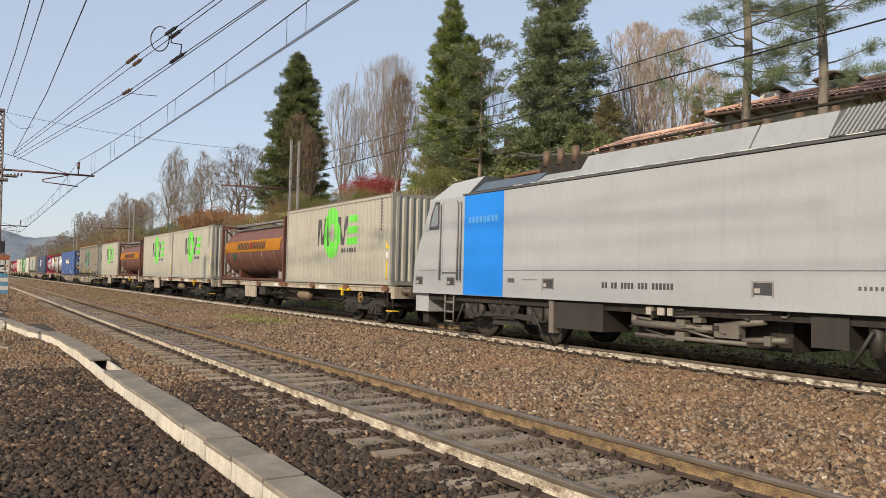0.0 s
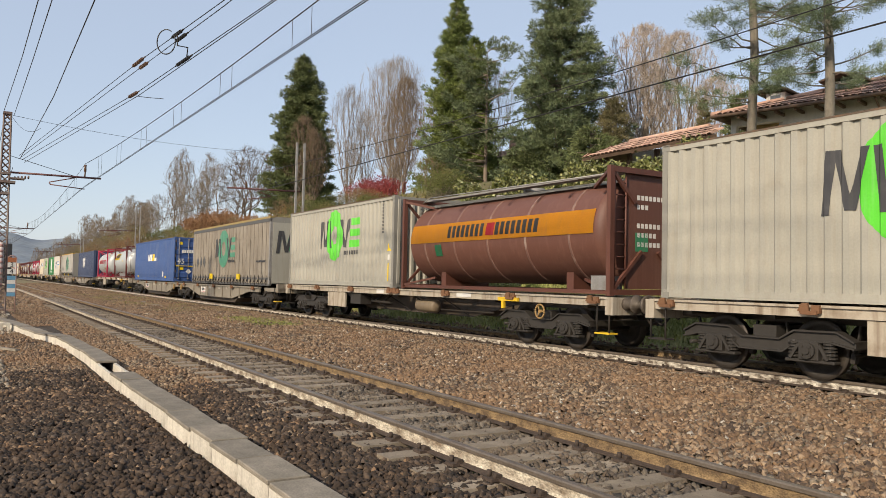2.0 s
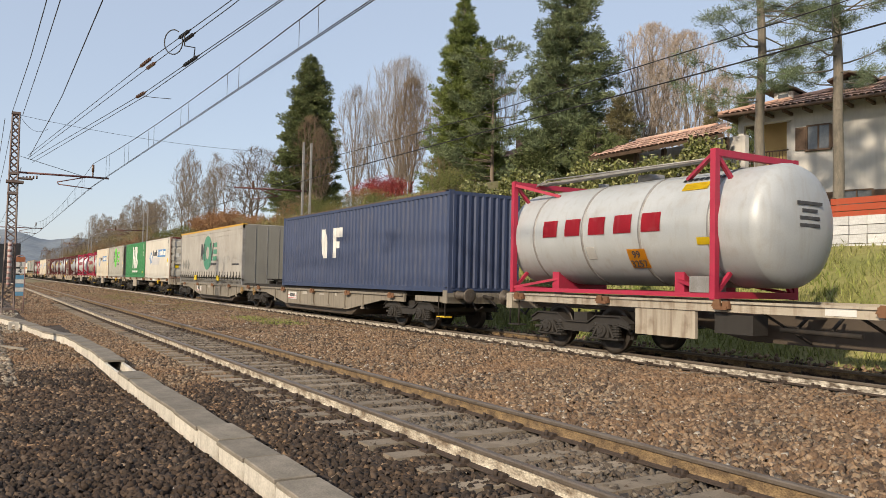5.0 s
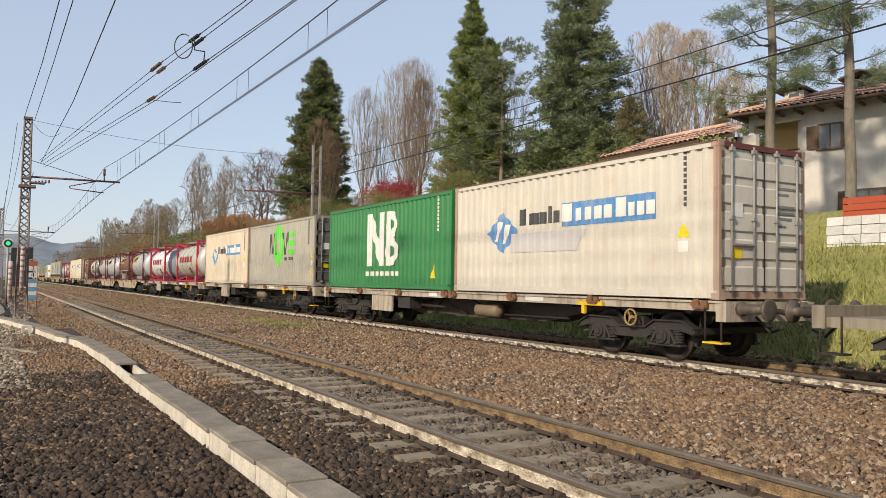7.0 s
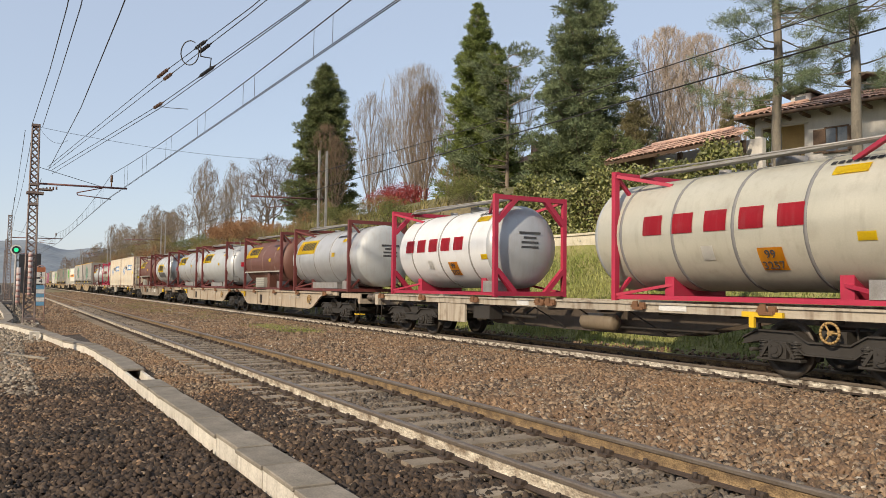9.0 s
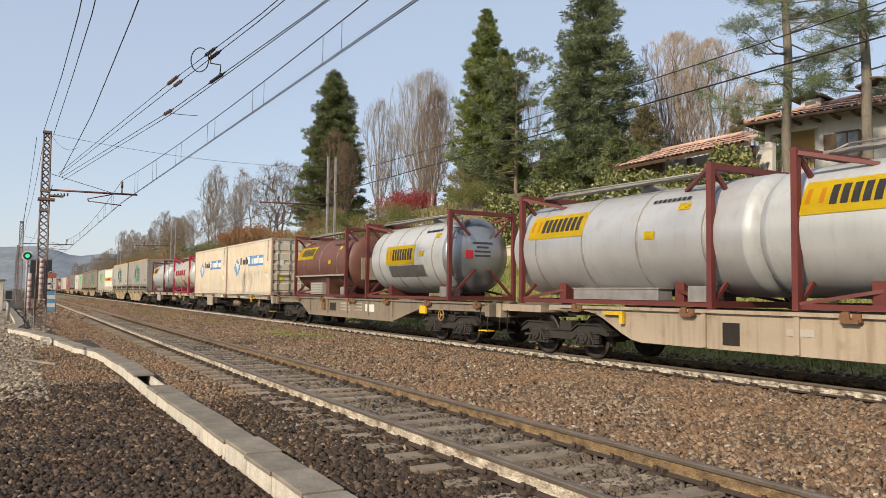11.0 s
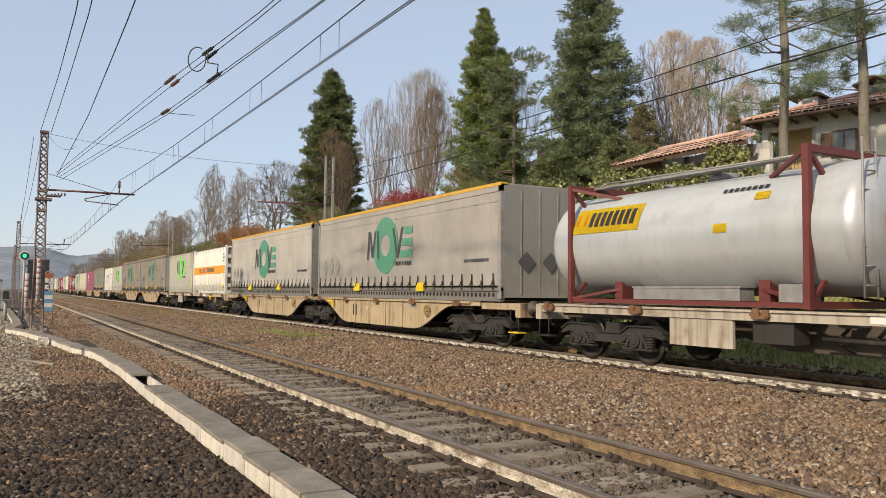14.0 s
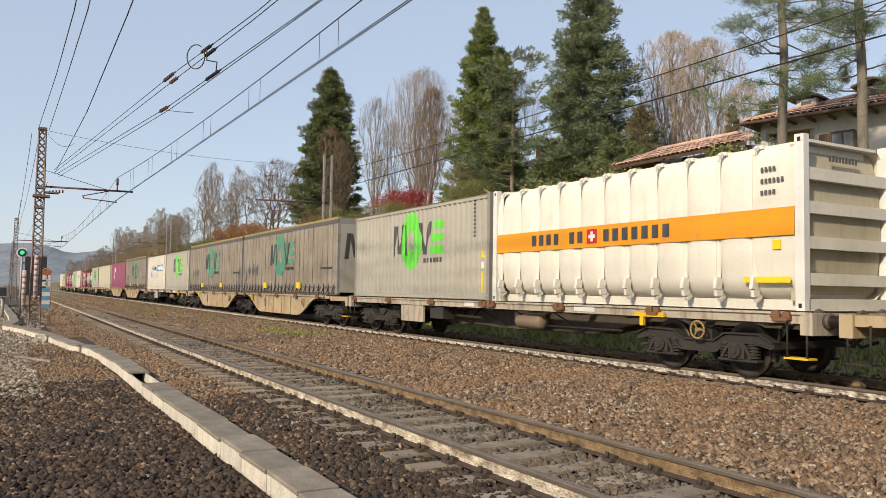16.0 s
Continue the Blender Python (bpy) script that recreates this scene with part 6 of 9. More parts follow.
def twin_wagon(name, label, half, bogies_x, body, low, slope, curved=True):
    """An articulated twin wagon: three bogies, two frames with deep side beams."""
    t = thing(name, label, "twin wagon", group="articulated wagons")
    a, b, c = bogies_x
    for x0, x1 in ((a, b), (b, c)):
        for s in (-1, 1):
            bm = bmesh.new()
            prism(bm, fish_side(x0 + 1.55, x1 - 1.55, low, slope) if curved else pocket_side(x0 + 1.75, x1 - 1.75, low), s * 1.19 - 0.035, s * 1.19 + 0.035)
            deck = 1.175 if curved else 1.0
            box(bm, x0 + 0.1, x1 - 0.1, s * 1.2 - 0.09, s * 1.2 + 0.09, deck - 0.065, deck)
            for x in np.linspace(x0 + 4.4, x1 - 4.4, 4) if curved else ():
                box(bm, x - 0.05, x + 0.05, s * 1.235 - 0.03, s * 1.235 + 0.03, low + 0.02, 1.11)
            part("side_beam", bm, body, t)
        part("floor_frame", boxes((x0 + 0.2, x1 - 0.2, -1.1, 1.1, 0.95, 1.10), (x0 + 3, x1 - 3, -1.1, 1.1, low + 0.05, low + 0.25)), P_DARK, t)
        if not curved:
            for x in np.linspace(x0 + 3.0, x1 - 3.0, 7):
                part("bracket", boxes((x - 0.05, x + 0.05, -1.265, -1.225, 0.42, 0.93), (x - 0.11, x + 0.11, -1.26, -1.225, 0.42, 0.48)), body, t)
            part("pipe", rods(((x0 + 4.6, -1.27, 0.36), (x1 - 4.6, -1.27, 0.36), 0.02)), P_SOOT, t)
        if not curved:
            bm = bmesh.new()
            # Dark brown stands in for the shade on the pocket's underside.
            prism(bm, [(x0 + 2.6, 0.9), (x1 - 2.6, 0.9), (x1 - 4.2, 0.17), (x0 + 4.2, 0.17)], -1.10, 1.10)
            part("pocket_floor", bm, P_SOOT, t, "dark pocket between the beams, shade put in its colour")
        for x in np.linspace(x0 + 0.8, x1 - 0.8, 5):
            part("spigot", SPIGOT, None, t, at=(x, -1.28, 1.13 if curved else 0.96))
        w = x1 - x0
        part("label_plate", boxes((x0 + w * 0.42, x0 + w * 0.455, -1.236, -1.226, 0.78, 0.9), (x0 + w * 0.54, x0 + w * 0.57, -1.236, -1.226, 0.80, 0.86),
                                  (x0 + w * 0.64, x0 + w * 0.65, -1.236, -1.226, 0.80, 0.98)), P_PLATE, t)
        part("number_bar", boxes(*[(x0 + w * 0.67 + 0.075 * k, x0 + w * 0.67 + 0.05 + 0.075 * k, -1.236, -1.226, z, z + 0.05) for z in (0.88, 0.96) for k in range(12)]), P_PLATE, t)
        part("handwheel", HANDWHEEL, None, t, at=(x1 - 2.6, -1.30, 0.86) if curved else ((x1 - 1.85, -1.31, 0.75) if x1 < 1 else (x0 + 0.15, -1.31, 0.75)))
        if not curved:
            sx = x0 + 5.15 if x0 > -1 else x0 + 4.3
            sg = part("owner_sign", boxes((sx - 0.48, sx + 0.48, -1.245, -1.226, 0.56, 0.85)), P_WHITE, t, "white sign with dark print and red edges")
            part("sign_print", boxes(*[(sx - 0.27 + 0.115 * k, sx - 0.185 + 0.115 * k, -1.25, -1.244, 0.66, 0.80) for k in range(5)]), P_MARK, sg)
            part("sign_edge", boxes((sx - 0.46, sx + 0.46, -1.25, -1.244, 0.585, 0.61), (sx - 0.46, sx - 0.33, -1.25, -1.244, 0.70, 0.725), (sx + 0.33, sx + 0.46, -1.25, -1.244, 0.70, 0.725)), E_RED, sg)
            continue
        part("hatch", boxes((x0 + w * 0.33, x0 + w * 0.355, -1.240, -1.226, 0.55, 0.95)), P_DARK, t)
        part("lever", boxes((x0 + 1.7, x0 + 2.3, -1.33, -1.26, 1.0, 1.08), (x0 + 2.2, x0 + 2.3, -1.33, -1.26, 0.82, 1.0)), P_YELLOW, t)
    for s in (-half, half):
        part("end_frame", boxes((min(s, s - math.copysign(1.9, s)), max(s, s - math.copysign(1.9, s)), -1.2, 1.2, 0.98 if curved else 0.82, 1.15 if curved else 0.98)), body, t)
    for x in bogies_x:
        bogie(t, x)
    wagon_ends(t, -half, half, body)
    return t


def deep_flat_wagon():
    """A sixty-foot container flat whose plain side beams deepen between the bogies."""
    t = thing("container_wagon", "weathered grey-beige flat wagon with deep riveted side beams", "flat wagon", group="container wagons")
    h = 9.45
    for s in (-1, 1):
        bm = bmesh.new()
        prism(bm, [(-h, 1.15), (h, 1.15), (h, 0.92), (5.4, 0.90), (3.6, 0.48), (-4.9, 0.46), (-6.0, 0.92), (-h, 0.92)], s * 1.19 - 0.03, s * 1.19 + 0.03)
        box(bm, -h, h, s * 1.21 - 0.07, s * 1.21 + 0.07, 1.12, 1.17)
        box(bm, -4.9, 3.6, s * 1.20 - 0.06, s * 1.20 + 0.06, 0.44, 0.48)
        part("side_beam", bm, P_DEEP, t)
        for x in (-4.7, -2.6, -0.5, 1.5, 3.5):
            part("stiffener", boxes((x - 0.05, x + 0.05, min(s * 1.222, s * 1.26), max(s * 1.222, s * 1.26), 0.6, 1.12)), P_DEEP, t)
    part("floor_frame", boxes((-h, h, -0.5, 0.5, 0.62, 1.1), *[(x - 0.06, x + 0.06, -1.14, 1.14, 0.92, 1.08) for x in np.arange(-8.6, 8.7, 1.72)]), P_SOOT, t)
    part("hatch", boxes((-2.35, -1.75, -1.24, -1.222, 0.68, 0.98)), P_DARK, t)
    part("lamp_bracket", boxes((-3.2, -2.85, -1.28, -1.222, 0.70, 0.98)), P_RUST, t)
    part("owner_sign", boxes((1.2, 2.0, -1.232, -1.222, 0.72, 0.98)), P_WHITE, t, "pale sign with faded print")
    part("number_bar", boxes(*[(-1.2 + 0.12 * k, -1.12 + 0.12 * k, -1.23, -1.222, z, z + 0.07) for z in (0.70, 0.82, 0.94) for k in range(8)], *[(0.2 + 0.10 * k, 0.27 + 0.10 * k, -1.23, -1.222, z, z + 0.06) for z in (0.72, 0.84, 0.96) for k in range(7)]), P_PLATE, t)
    for x in (-9.0, -6.1, -3.1, -0.18, 0.22, 3.1, 6.1, 9.0):
        part("spigot", SPIGOT, None, t, at=(x, -1.27, 1.12))
    part("grab_handle", boxes((5.6, 6.0, -1.30, -1.24, 0.78, 1.02)), P_YELLOW, t)
    part("handwheel", HANDWHEEL, None, t, at=(6.9, -1.25, 0.76))
    for x in (-7.1, 7.1):
        bogie(t, x)
    wagon_ends(t, -9.55, 9.55, P_DEEP)
    return t


def boarded(ob, s, z=0.0):
    MOVING.append((ob, s, z))
    return ob


# ---- containers ----
def corrugated(x0, x1, y, z0, z1, pitch, depth, out):
    """A steel wall with trapezoid corrugations; out is the side (-1 or 1) that it faces."""
    bm = bmesh.new()
    n = max(2, round((x1 - x0) / pitch))
    p = (x1 - x0) / n
    prof = []
    for k in range(n):
        a = x0 + p * k
        prof += [(a, 0), (a + p * 0.34, 0), (a + p * 0.5, depth), (a + p * 0.84, depth)]
    prof.append((x1, 0))
    lo = [bm.verts.new((x, y - out * d, z0)) for x, d in prof]
    hi = [bm.verts.new((x, y - out * d, z1)) for x, d in prof]
    for k in range(len(prof) - 1):
        bm.faces.new((lo[k], lo[k + 1], hi[k + 1], hi[k]))
    lo2 = [bm.verts.new((x, y - out * (d + 0.02), z0)) for x, d in prof]
    hi2 = [bm.verts.new((x, y - out * (d + 0.02), z1)) for x, d in prof]
    for k in range(len(prof) - 1):
        bm.faces.new((hi2[k], hi2[k + 1], lo2[k + 1], lo2[k]))
    return bm


WALL = {"wave": None}      # the corrugations (start, pitch, depth) of the wall that is being painted


def plate_sheet(shapes, y, thick=0.004):
    """Painted shapes on the camera-side wall: outlines of (x, z) corners, laid just proud of it and into its corrugations."""
    out = bmesh.new()
    for k, s in enumerate(shapes):
        level = y - 0.0007 * k
        if WALL["wave"] is None:
            prism(out, s, level - thick, level)
            continue
        x0, pitch, depth = WALL["wave"]
        bm = bmesh.new()
        bm.faces.new([bm.verts.new((x, level, z)) for x, z in s])
        lo, hi = min(x for x, _ in s), max(x for x, _ in s)
        n = int((lo - x0) / pitch)
        while x0 + n * pitch < hi:
            for f in (0.0, 0.34, 0.5, 0.84):
                cut = x0 + (n + f) * pitch
                if lo < cut < hi:
                    bmesh.ops.bisect_plane(bm, geom=bm.verts[:] + bm.edges[:] + bm.faces[:], plane_co=(cut, 0, 0), plane_no=(1, 0, 0))
            n += 1
        for v in bm.verts:
            u = ((v.co.x - x0) / pitch) % 1.0
            v.co.y += depth * (0 if u < 0.34 else (u - 0.34) / 0.16 if u < 0.5 else 1 if u < 0.84 else (1 - u) / 0.16)
        bmesh.ops.solidify(bm, geom=bm.faces[:], thickness=0.002)
        me = bpy.data.meshes.new("piece")
        bm.to_mesh(me)
        bm.free()
        out.from_mesh(me)
        bpy.data.meshes.remove(me)
    return out


def rect(x0, x1, z0, z1, lean=0.0):
    d = lean * (z1 - z0)
    return [(x0, z0), (x1, z0), (x1 + d, z1), (x0 + d, z1)]


def disc(cx, cz, rx, rz, n=36):
    return [(cx + rx * math.cos(k * math.tau / n), cz + rz * math.sin(k * math.tau / n)) for k in range(n)]


def ring_halves(cx, cz, rx, rz, k=0.45, n=18):
    """A ring as two half rings."""
    res = []
    for h in (0, 1):
        a = [math.pi * h + math.pi * i / n for i in range(n + 1)]
        res.append([(cx + rx * math.cos(q), cz + rz * math.sin(q)) for q in a] + [(cx + rx * k * math.cos(q), cz + rz * k * math.sin(q)) for q in a[::-1]])
    return res


G_BRIGHT = paint("bright_green_emblem", (0.10, 0.62, 0.05), (0.45, 0.5, 0.4), 0.3)
G_DULL = paint("dull_green_emblem", (0.07, 0.27, 0.17), (0.3, 0.3, 0.26), 0.3)
E_BLUE = paint("blue_emblem", (0.08, 0.25, 0.52), (0.5, 0.45, 0.35), 0.35)
E_ORANGE = paint("orange_band", (0.80, 0.33, 0.02), (0.4, 0.2, 0.1), 0.25)
E_YELLOW = paint("yellow_sticker", (0.85, 0.60, 0.02), (0.4, 0.3, 0.1), 0.12)


def ring_emblem(t, y, cx, cz, green, rx=0.72, rz=0.92, hole=0.36, m0=-1.30, v0=0.54, b1=2.09):
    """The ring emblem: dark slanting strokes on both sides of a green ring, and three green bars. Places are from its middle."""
    part("emblem_ring", plate_sheet(ring_halves(cx, cz, rx, rz, hole), y), green, t, "green ring emblem")
    w = 0.15
    z0, z1 = cz - 0.46, cz + 0.54
    x = cx + m0
    dark = [rect(x, x + w, z0, z1, 0.10), rect(x + 0.40, x + 0.40 + w * 0.9, z0 + 0.06, z1, -0.22), rect(x + 0.42, x + 0.42 + w * 0.9, z0 + 0.06, z1, 0.24), rect(x + 0.92, x + 0.92 + w, z0, z1, -0.10)]
    x = cx + v0
    dark += [rect(x + 0.34, x + 0.34 + w, z0, z1, -0.34), rect(x + 0.34, x + 0.34 + w, z0, z1, 0.34)]
    part("emblem_stroke", plate_sheet(dark, y - 0.007), P_MARK, t, "dark slanting strokes")
    x = cx + b1
    part("emblem_bar", plate_sheet([rect(x - 0.86, x, z0, z0 + 0.24), rect(x - 0.74, x, z0 + 0.38, z0 + 0.62), rect(x - 0.62, x, z0 + 0.76, z0 + 1.0)], y), green, t)
    part("small_print", plate_sheet([rect(x - 1.2 + 0.12 * k, x - 1.13 + 0.12 * k, cz - 0.72, cz - 0.58) for k in range(10)], y), P_MARK, t)


def diamond_emblem(t, y):
    """A blue diamond with pale waves, dark print and a blue field with pale print."""
    part("emblem_diamond", plate_sheet([[(-2.27, 0.99), (-1.58, 1.52), (-2.27, 2.05), (-2.96, 1.52)]], y), E_BLUE, t, "blue diamond emblem")
    part("emblem_wave", plate_sheet([rect(-2.62, -2.44, 1.30, 1.80, 0.35), rect(-2.28, -2.10, 1.24, 1.72, 0.35)], y - 0.007), P_WHITE, t)
    z0, z1 = 1.66, 2.06
    part("emblem_print", plate_sheet([rect(-1.50, -1.24, z0, z1), rect(-1.16, -0.76, z0, z1 - 0.12), rect(-0.70, -0.42, z0, z1 - 0.12), rect(-0.36, -0.28, z0, z1), rect(-0.22, 0.0, z0, z1 - 0.12)], y), P_MARK, t)
    part("emblem_field", plate_sheet([rect(0.08, 3.04, 1.55, 2.09)], y), E_BLUE, t, "blue field")
    pale = [rect(0.16, 0.50, z0, z1)] + [rect(0.58 + 0.31 * k, 0.82 + 0.31 * k, z0, z1 - 0.12) for k in range(4)]
    pale += [rect(1.92, 2.22, z0, z1)] + [rect(2.28 + 0.26 * k, 2.47 + 0.26 * k, z0, z1 - 0.12) for k in range(3)]
    part("emblem_print", plate_sheet(pale, y - 0.007), P_WHITE, t)


def door_end(t, x, h, m, lock=None, placards=True):
    """The door end at x: two leaves with panels, four lock rods with keepers and handles."""
    w = 1.16
    for s in (-1, 1):
        bm = bmesh.new()
        y0, y1 = (0.01, w) if s > 0 else (-w, -0.01)
        prof = [(x - 0.05, 0.16), (x, 0.16)]
        for k in range(5):
            z0 = 0.24 + k * (h - 0.42) / 5
            z1 = z0 + (h - 0.42) / 5 - 0.12
            prof += [(x, z0), (x + 0.03, z0 + 0.03), (x + 0.03, z1 - 0.03), (x, z1)]
        prof += [(x, h - 0.14), (x - 0.05, h - 0.14)]
        prism(bm, prof, y0, y1)
        leaf = part("door", bm, m, t)
        for k in (0.28, 0.80):
            yy = s * w * k
            bar = part("lock_rod", rods(((x + 0.06, yy, 0.10), (x + 0.06, yy, h - 0.08), 0.02)), lock or M_STEEL_GREY, leaf)
        part("door_handle", boxes((x + 0.05, x + 0.09, s * w * 0.28, s * w * 0.78, h * 0.34, h * 0.34 + 0.035)), lock or M_STEEL_GREY, leaf)
        for k in (0.28, 0.80):
            for z in (0.16, h * 0.5, h - 0.2):
                part("rod_keeper", boxes((x + 0.03, x + 0.095, s * w * k - 0.05, s * w * k + 0.05, z, z + 0.07)), lock or M_STEEL_GREY, leaf)
        part("hinge_strip", boxes((x + 0.005, x + 0.03, s * w - (0.07 if s > 0 else 0.0), s * w + (0.0 if s > 0 else 0.07), 0.2, h - 0.2)), P_EDGE, leaf)
    part("door_gasket", boxes((x + 0.005, x + 0.036, -0.018, 0.018, 0.14, h - 0.12)), P_SILL_DARK, t)
    rows = ((0.72, 7), (0.68, 4), (0.60, 6), (0.56, 6), (0.52, 5), (0.47, 3))
    for k, (u, n) in enumerate(rows):
        part("marking", boxes((x + 0.031, x + 0.035, 0.38, 0.38 + 0.085 * n, h * u, h * u + 0.05)), C_DIM if lock is None and m.name.startswith(("cream", "off")) else P_WHITE, t)
    if placards:
        part("placard", boxes((x + 0.031, x + 0.035, -0.86, -0.60, h * 0.52, h * 0.52 + 0.26)), P_WHITE, t)
    part("warning_sign", boxes((x + 0.031, x + 0.035, -0.86, -0.62, h * 0.26, h * 0.26 + 0.2)), E_YELLOW, t)


def corrugated_end(t, x, h, m):
    bm = corrugated(-1.12, 1.12, 0, 0.14, h - 0.12, 0.25, 0.045, -1)
    shift(bm, 0, pose(x, 0, 0, 0, 0, -90))
    part("end_wall", bm, m, t)


def container(label, length, h, m, rust=None, doors=True, pitch=0.285, trim=None, door_paint=None, placards=True):
    """A box container standing on z = 0, its long sides corrugated; the camera side is -y."""
    t = thing("shipping_container", label, "container", group="containers on the train")
    hx, hy = length / 2, 1.22
    WALL["wave"] = (-hx + 0.1, (length - 0.2) / max(2, round((length - 0.2) / pitch)), 0.046)
    tm = trim or m
    for s in (-1, 1):
        part("side_wall", corrugated(-hx + 0.1, hx - 0.1, s * (hy - 0.012), 0.16, h - 0.12, pitch, 0.046, s), m, t)
        part("top_rail", boxes((-hx + 0.05, hx - 0.05, min(s * hy, s * (hy - 0.1)), max(s * hy, s * (hy - 0.1)), h - 0.125, h - 0.02)), tm, t)
        part("bottom_rail", boxes((-hx + 0.05, hx - 0.05, min(s * hy, s * (hy - 0.1)), max(s * hy, s * (hy - 0.1)), 0.02, 0.165)), tm, t)
        for q in (-1, 1):
            x = q * hx
            part("corner_post", boxes((min(x, x - q * 0.13), max(x, x - q * 0.13), min(s * hy, s * (hy - 0.13)), max(s * hy, s * (hy - 0.13)), 0.11, h - 0.11)), rust or tm, t)
            part("corner_casting", boxes(*[(min(x + q * 0.006, x - q * 0.18), max(x + q * 0.006, x - q * 0.18), min(s * (hy + 0.006), s * (hy - 0.16)), max(s * (hy + 0.006), s * (hy - 0.16)), z, z + 0.118) for z in (0.0, h - 0.118)]), rust or tm, t)
    part("roof", boxes((-hx + 0.05, hx - 0.05, -hy + 0.05, hy - 0.05, h - 0.06, h - 0.03), *[(x, x + 0.1, -hy + 0.06, hy - 0.06, h - 0.03, h - 0.01) for x in np.arange(-hx + 0.3, hx - 0.3, 0.3)]), tm, t)
    part("roof_edge", boxes((-hx + 0.03, hx - 0.03, -hy - 0.006, -hy + 0.06, h - 0.04, h - 0.008)), P_EDGE, t, "rusty dark roof edge")
    part("floor", boxes((-hx + 0.1, hx - 0.1, -hy + 0.1, hy - 0.1, 0.04, 0.14)), P_DARK, t)
    for q in (-1, 1):
        part("end_sill", boxes((q * hx - 0.12 if q > 0 else -hx, hx if q > 0 else -hx + 0.12, -hy + 0.13, hy - 0.13, 0.02, 0.15), (q * hx - 0.12 if q > 0 else -hx, hx if q > 0 else -hx + 0.12, -hy + 0.13, hy - 0.13, h - 0.13, h - 0.03)), rust or tm, t)
    if doors:
        door_end(t, hx - 0.02, h, door_paint or m, placards=placards)
    else:
        corrugated_end(t, hx - 0.05, h, m)
    corrugated_end(t, -hx + 0.05, h, m)
    return t


def side_marks(t, y, hx, h, style="column"):
    """Small placards near the front end."""
    z = h * 0.40
    part("marking", plate_sheet([rect(hx - 0.85, hx - 0.80, h * 0.60 + 0.11 * k, h * 0.60 + 0.075 + 0.11 * k) for k in range(10)], y), P_MARK if style != "low" else P_WHITE, t)
    if style == "column":
        part("warning_sign", plate_sheet([[(hx - 0.52, z), (hx - 0.24, z), (hx - 0.38, z + 0.26)]], y), E_YELLOW, t)
        part("white_sticker", plate_sheet([rect(hx - 0.48, hx - 0.28, h * 0.30, h * 0.36)], y), P_WHITE, t)
        part("long_sticker", plate_sheet([rect(hx - 0.44, hx - 0.32, h * 0.07, h * 0.27)], y), E_YELLOW, t)
    elif style == "plain":
        part("warning_sign", plate_sheet([[(hx - 1.0, z), (hx - 0.72, z), (hx - 0.86, z + 0.26)]], y), E_YELLOW, t)
        part("white_sticker", plate_sheet([rect(hx - 0.97, hx - 0.76, z - 0.28, z - 0.07)], y), P_WHITE, t)
    else:
        part("warning_sign", plate_sheet([[(hx - 1.2, 0.35), (hx - 0.9, 0.35), (hx - 1.05, 0.8)]], y), E_YELLOW, t)


YS = -1.2145      # where emblems sit on a corrugated side
C_GREY = paint("pale_grey_beige_container_paint", (0.40, 0.385, 0.33), (0.24, 0.20, 0.15), 0.35)
C_GREY2 = paint("mid_grey_container_paint", (0.27, 0.26, 0.23), (0.15, 0.13, 0.11), 0.3)
C_DOOR = paint("dark_grey_door_paint", (0.13, 0.13, 0.125), (0.08, 0.07, 0.06), 0.4)
C_CREAM = paint("cream_container_paint", (0.64, 0.575, 0.46), (0.55, 0.30, 0.09), 0.55)
C_WHITE = paint("off_white_container_paint", (0.61, 0.58, 0.51), (0.38, 0.25, 0.15), 0.3)
C_BULK = paint("ivory_bulk_container_paint", (0.76, 0.73, 0.64), (0.45, 0.35, 0.22), 0.2)
C_BULK_DULL = paint("dull_cream_bulk_end_paint", (0.50, 0.45, 0.33), (0.30, 0.22, 0.12), 0.5)
C_GREEN = paint("green_container_paint", (0.030, 0.215, 0.072), (0.10, 0.20, 0.10), 0.3)
C_BLUE = paint("blue_container_paint", (0.044, 0.10, 0.275), (0.13, 0.15, 0.22), 0.35)
C_NAVY = paint("dark_blue_container_paint", (0.045, 0.065, 0.13), (0.10, 0.10, 0.12), 0.35)
C_PURPLE = paint("plum_container_paint", (0.28, 0.07, 0.13), (0.2, 0.12, 0.12), 0.3)
C_BEIGE = paint("beige_container_paint", (0.50, 0.47, 0.36), (0.3, 0.22, 0.15), 0.35)
C_BROWN = paint("dark_brown_tank_paint", (0.145, 0.062, 0.045), (0.20, 0.11, 0.08), 0.3)
C_BAND = paint("scuffed_brown_band", (0.20, 0.105, 0.082), (0.4, 0.33, 0.28), 0.6)
C_FRAME = paint("dark_brown_frame_paint", (0.13, 0.05, 0.035), (0.07, 0.04, 0.03), 0.5)
C_RUSTED = paint("rust_streaked_post", (0.40, 0.30, 0.235), (0.22, 0.06, 0.03), 0.95)
C_REDFRAME = paint("red_tank_frame", (0.45, 0.03, 0.07), (0.2, 0.06, 0.05), 0.3)
C_OXIDE = paint("oxide_red_tank_frame", (0.15, 0.036, 0.032), (0.12, 0.05, 0.04), 0.4)
M_TANK_STEEL = surface("brushed_tank_cladding", (0.52, 0.53, 0.54), (0.44, 0.45, 0.46), 0.42, 0.35, 0.8, 40, 0.03, (0.3, 0.27, 0.23), 0.35, speck=0.04)
M_TANK_WHITE = surface("white_tank_cladding", (0.485, 0.505, 0.51), (0.42, 0.44, 0.445), 0.45, 0.1, 0.8, 40, 0.03, (0.30, 0.27, 0.23), 0.45, speck=0.04)
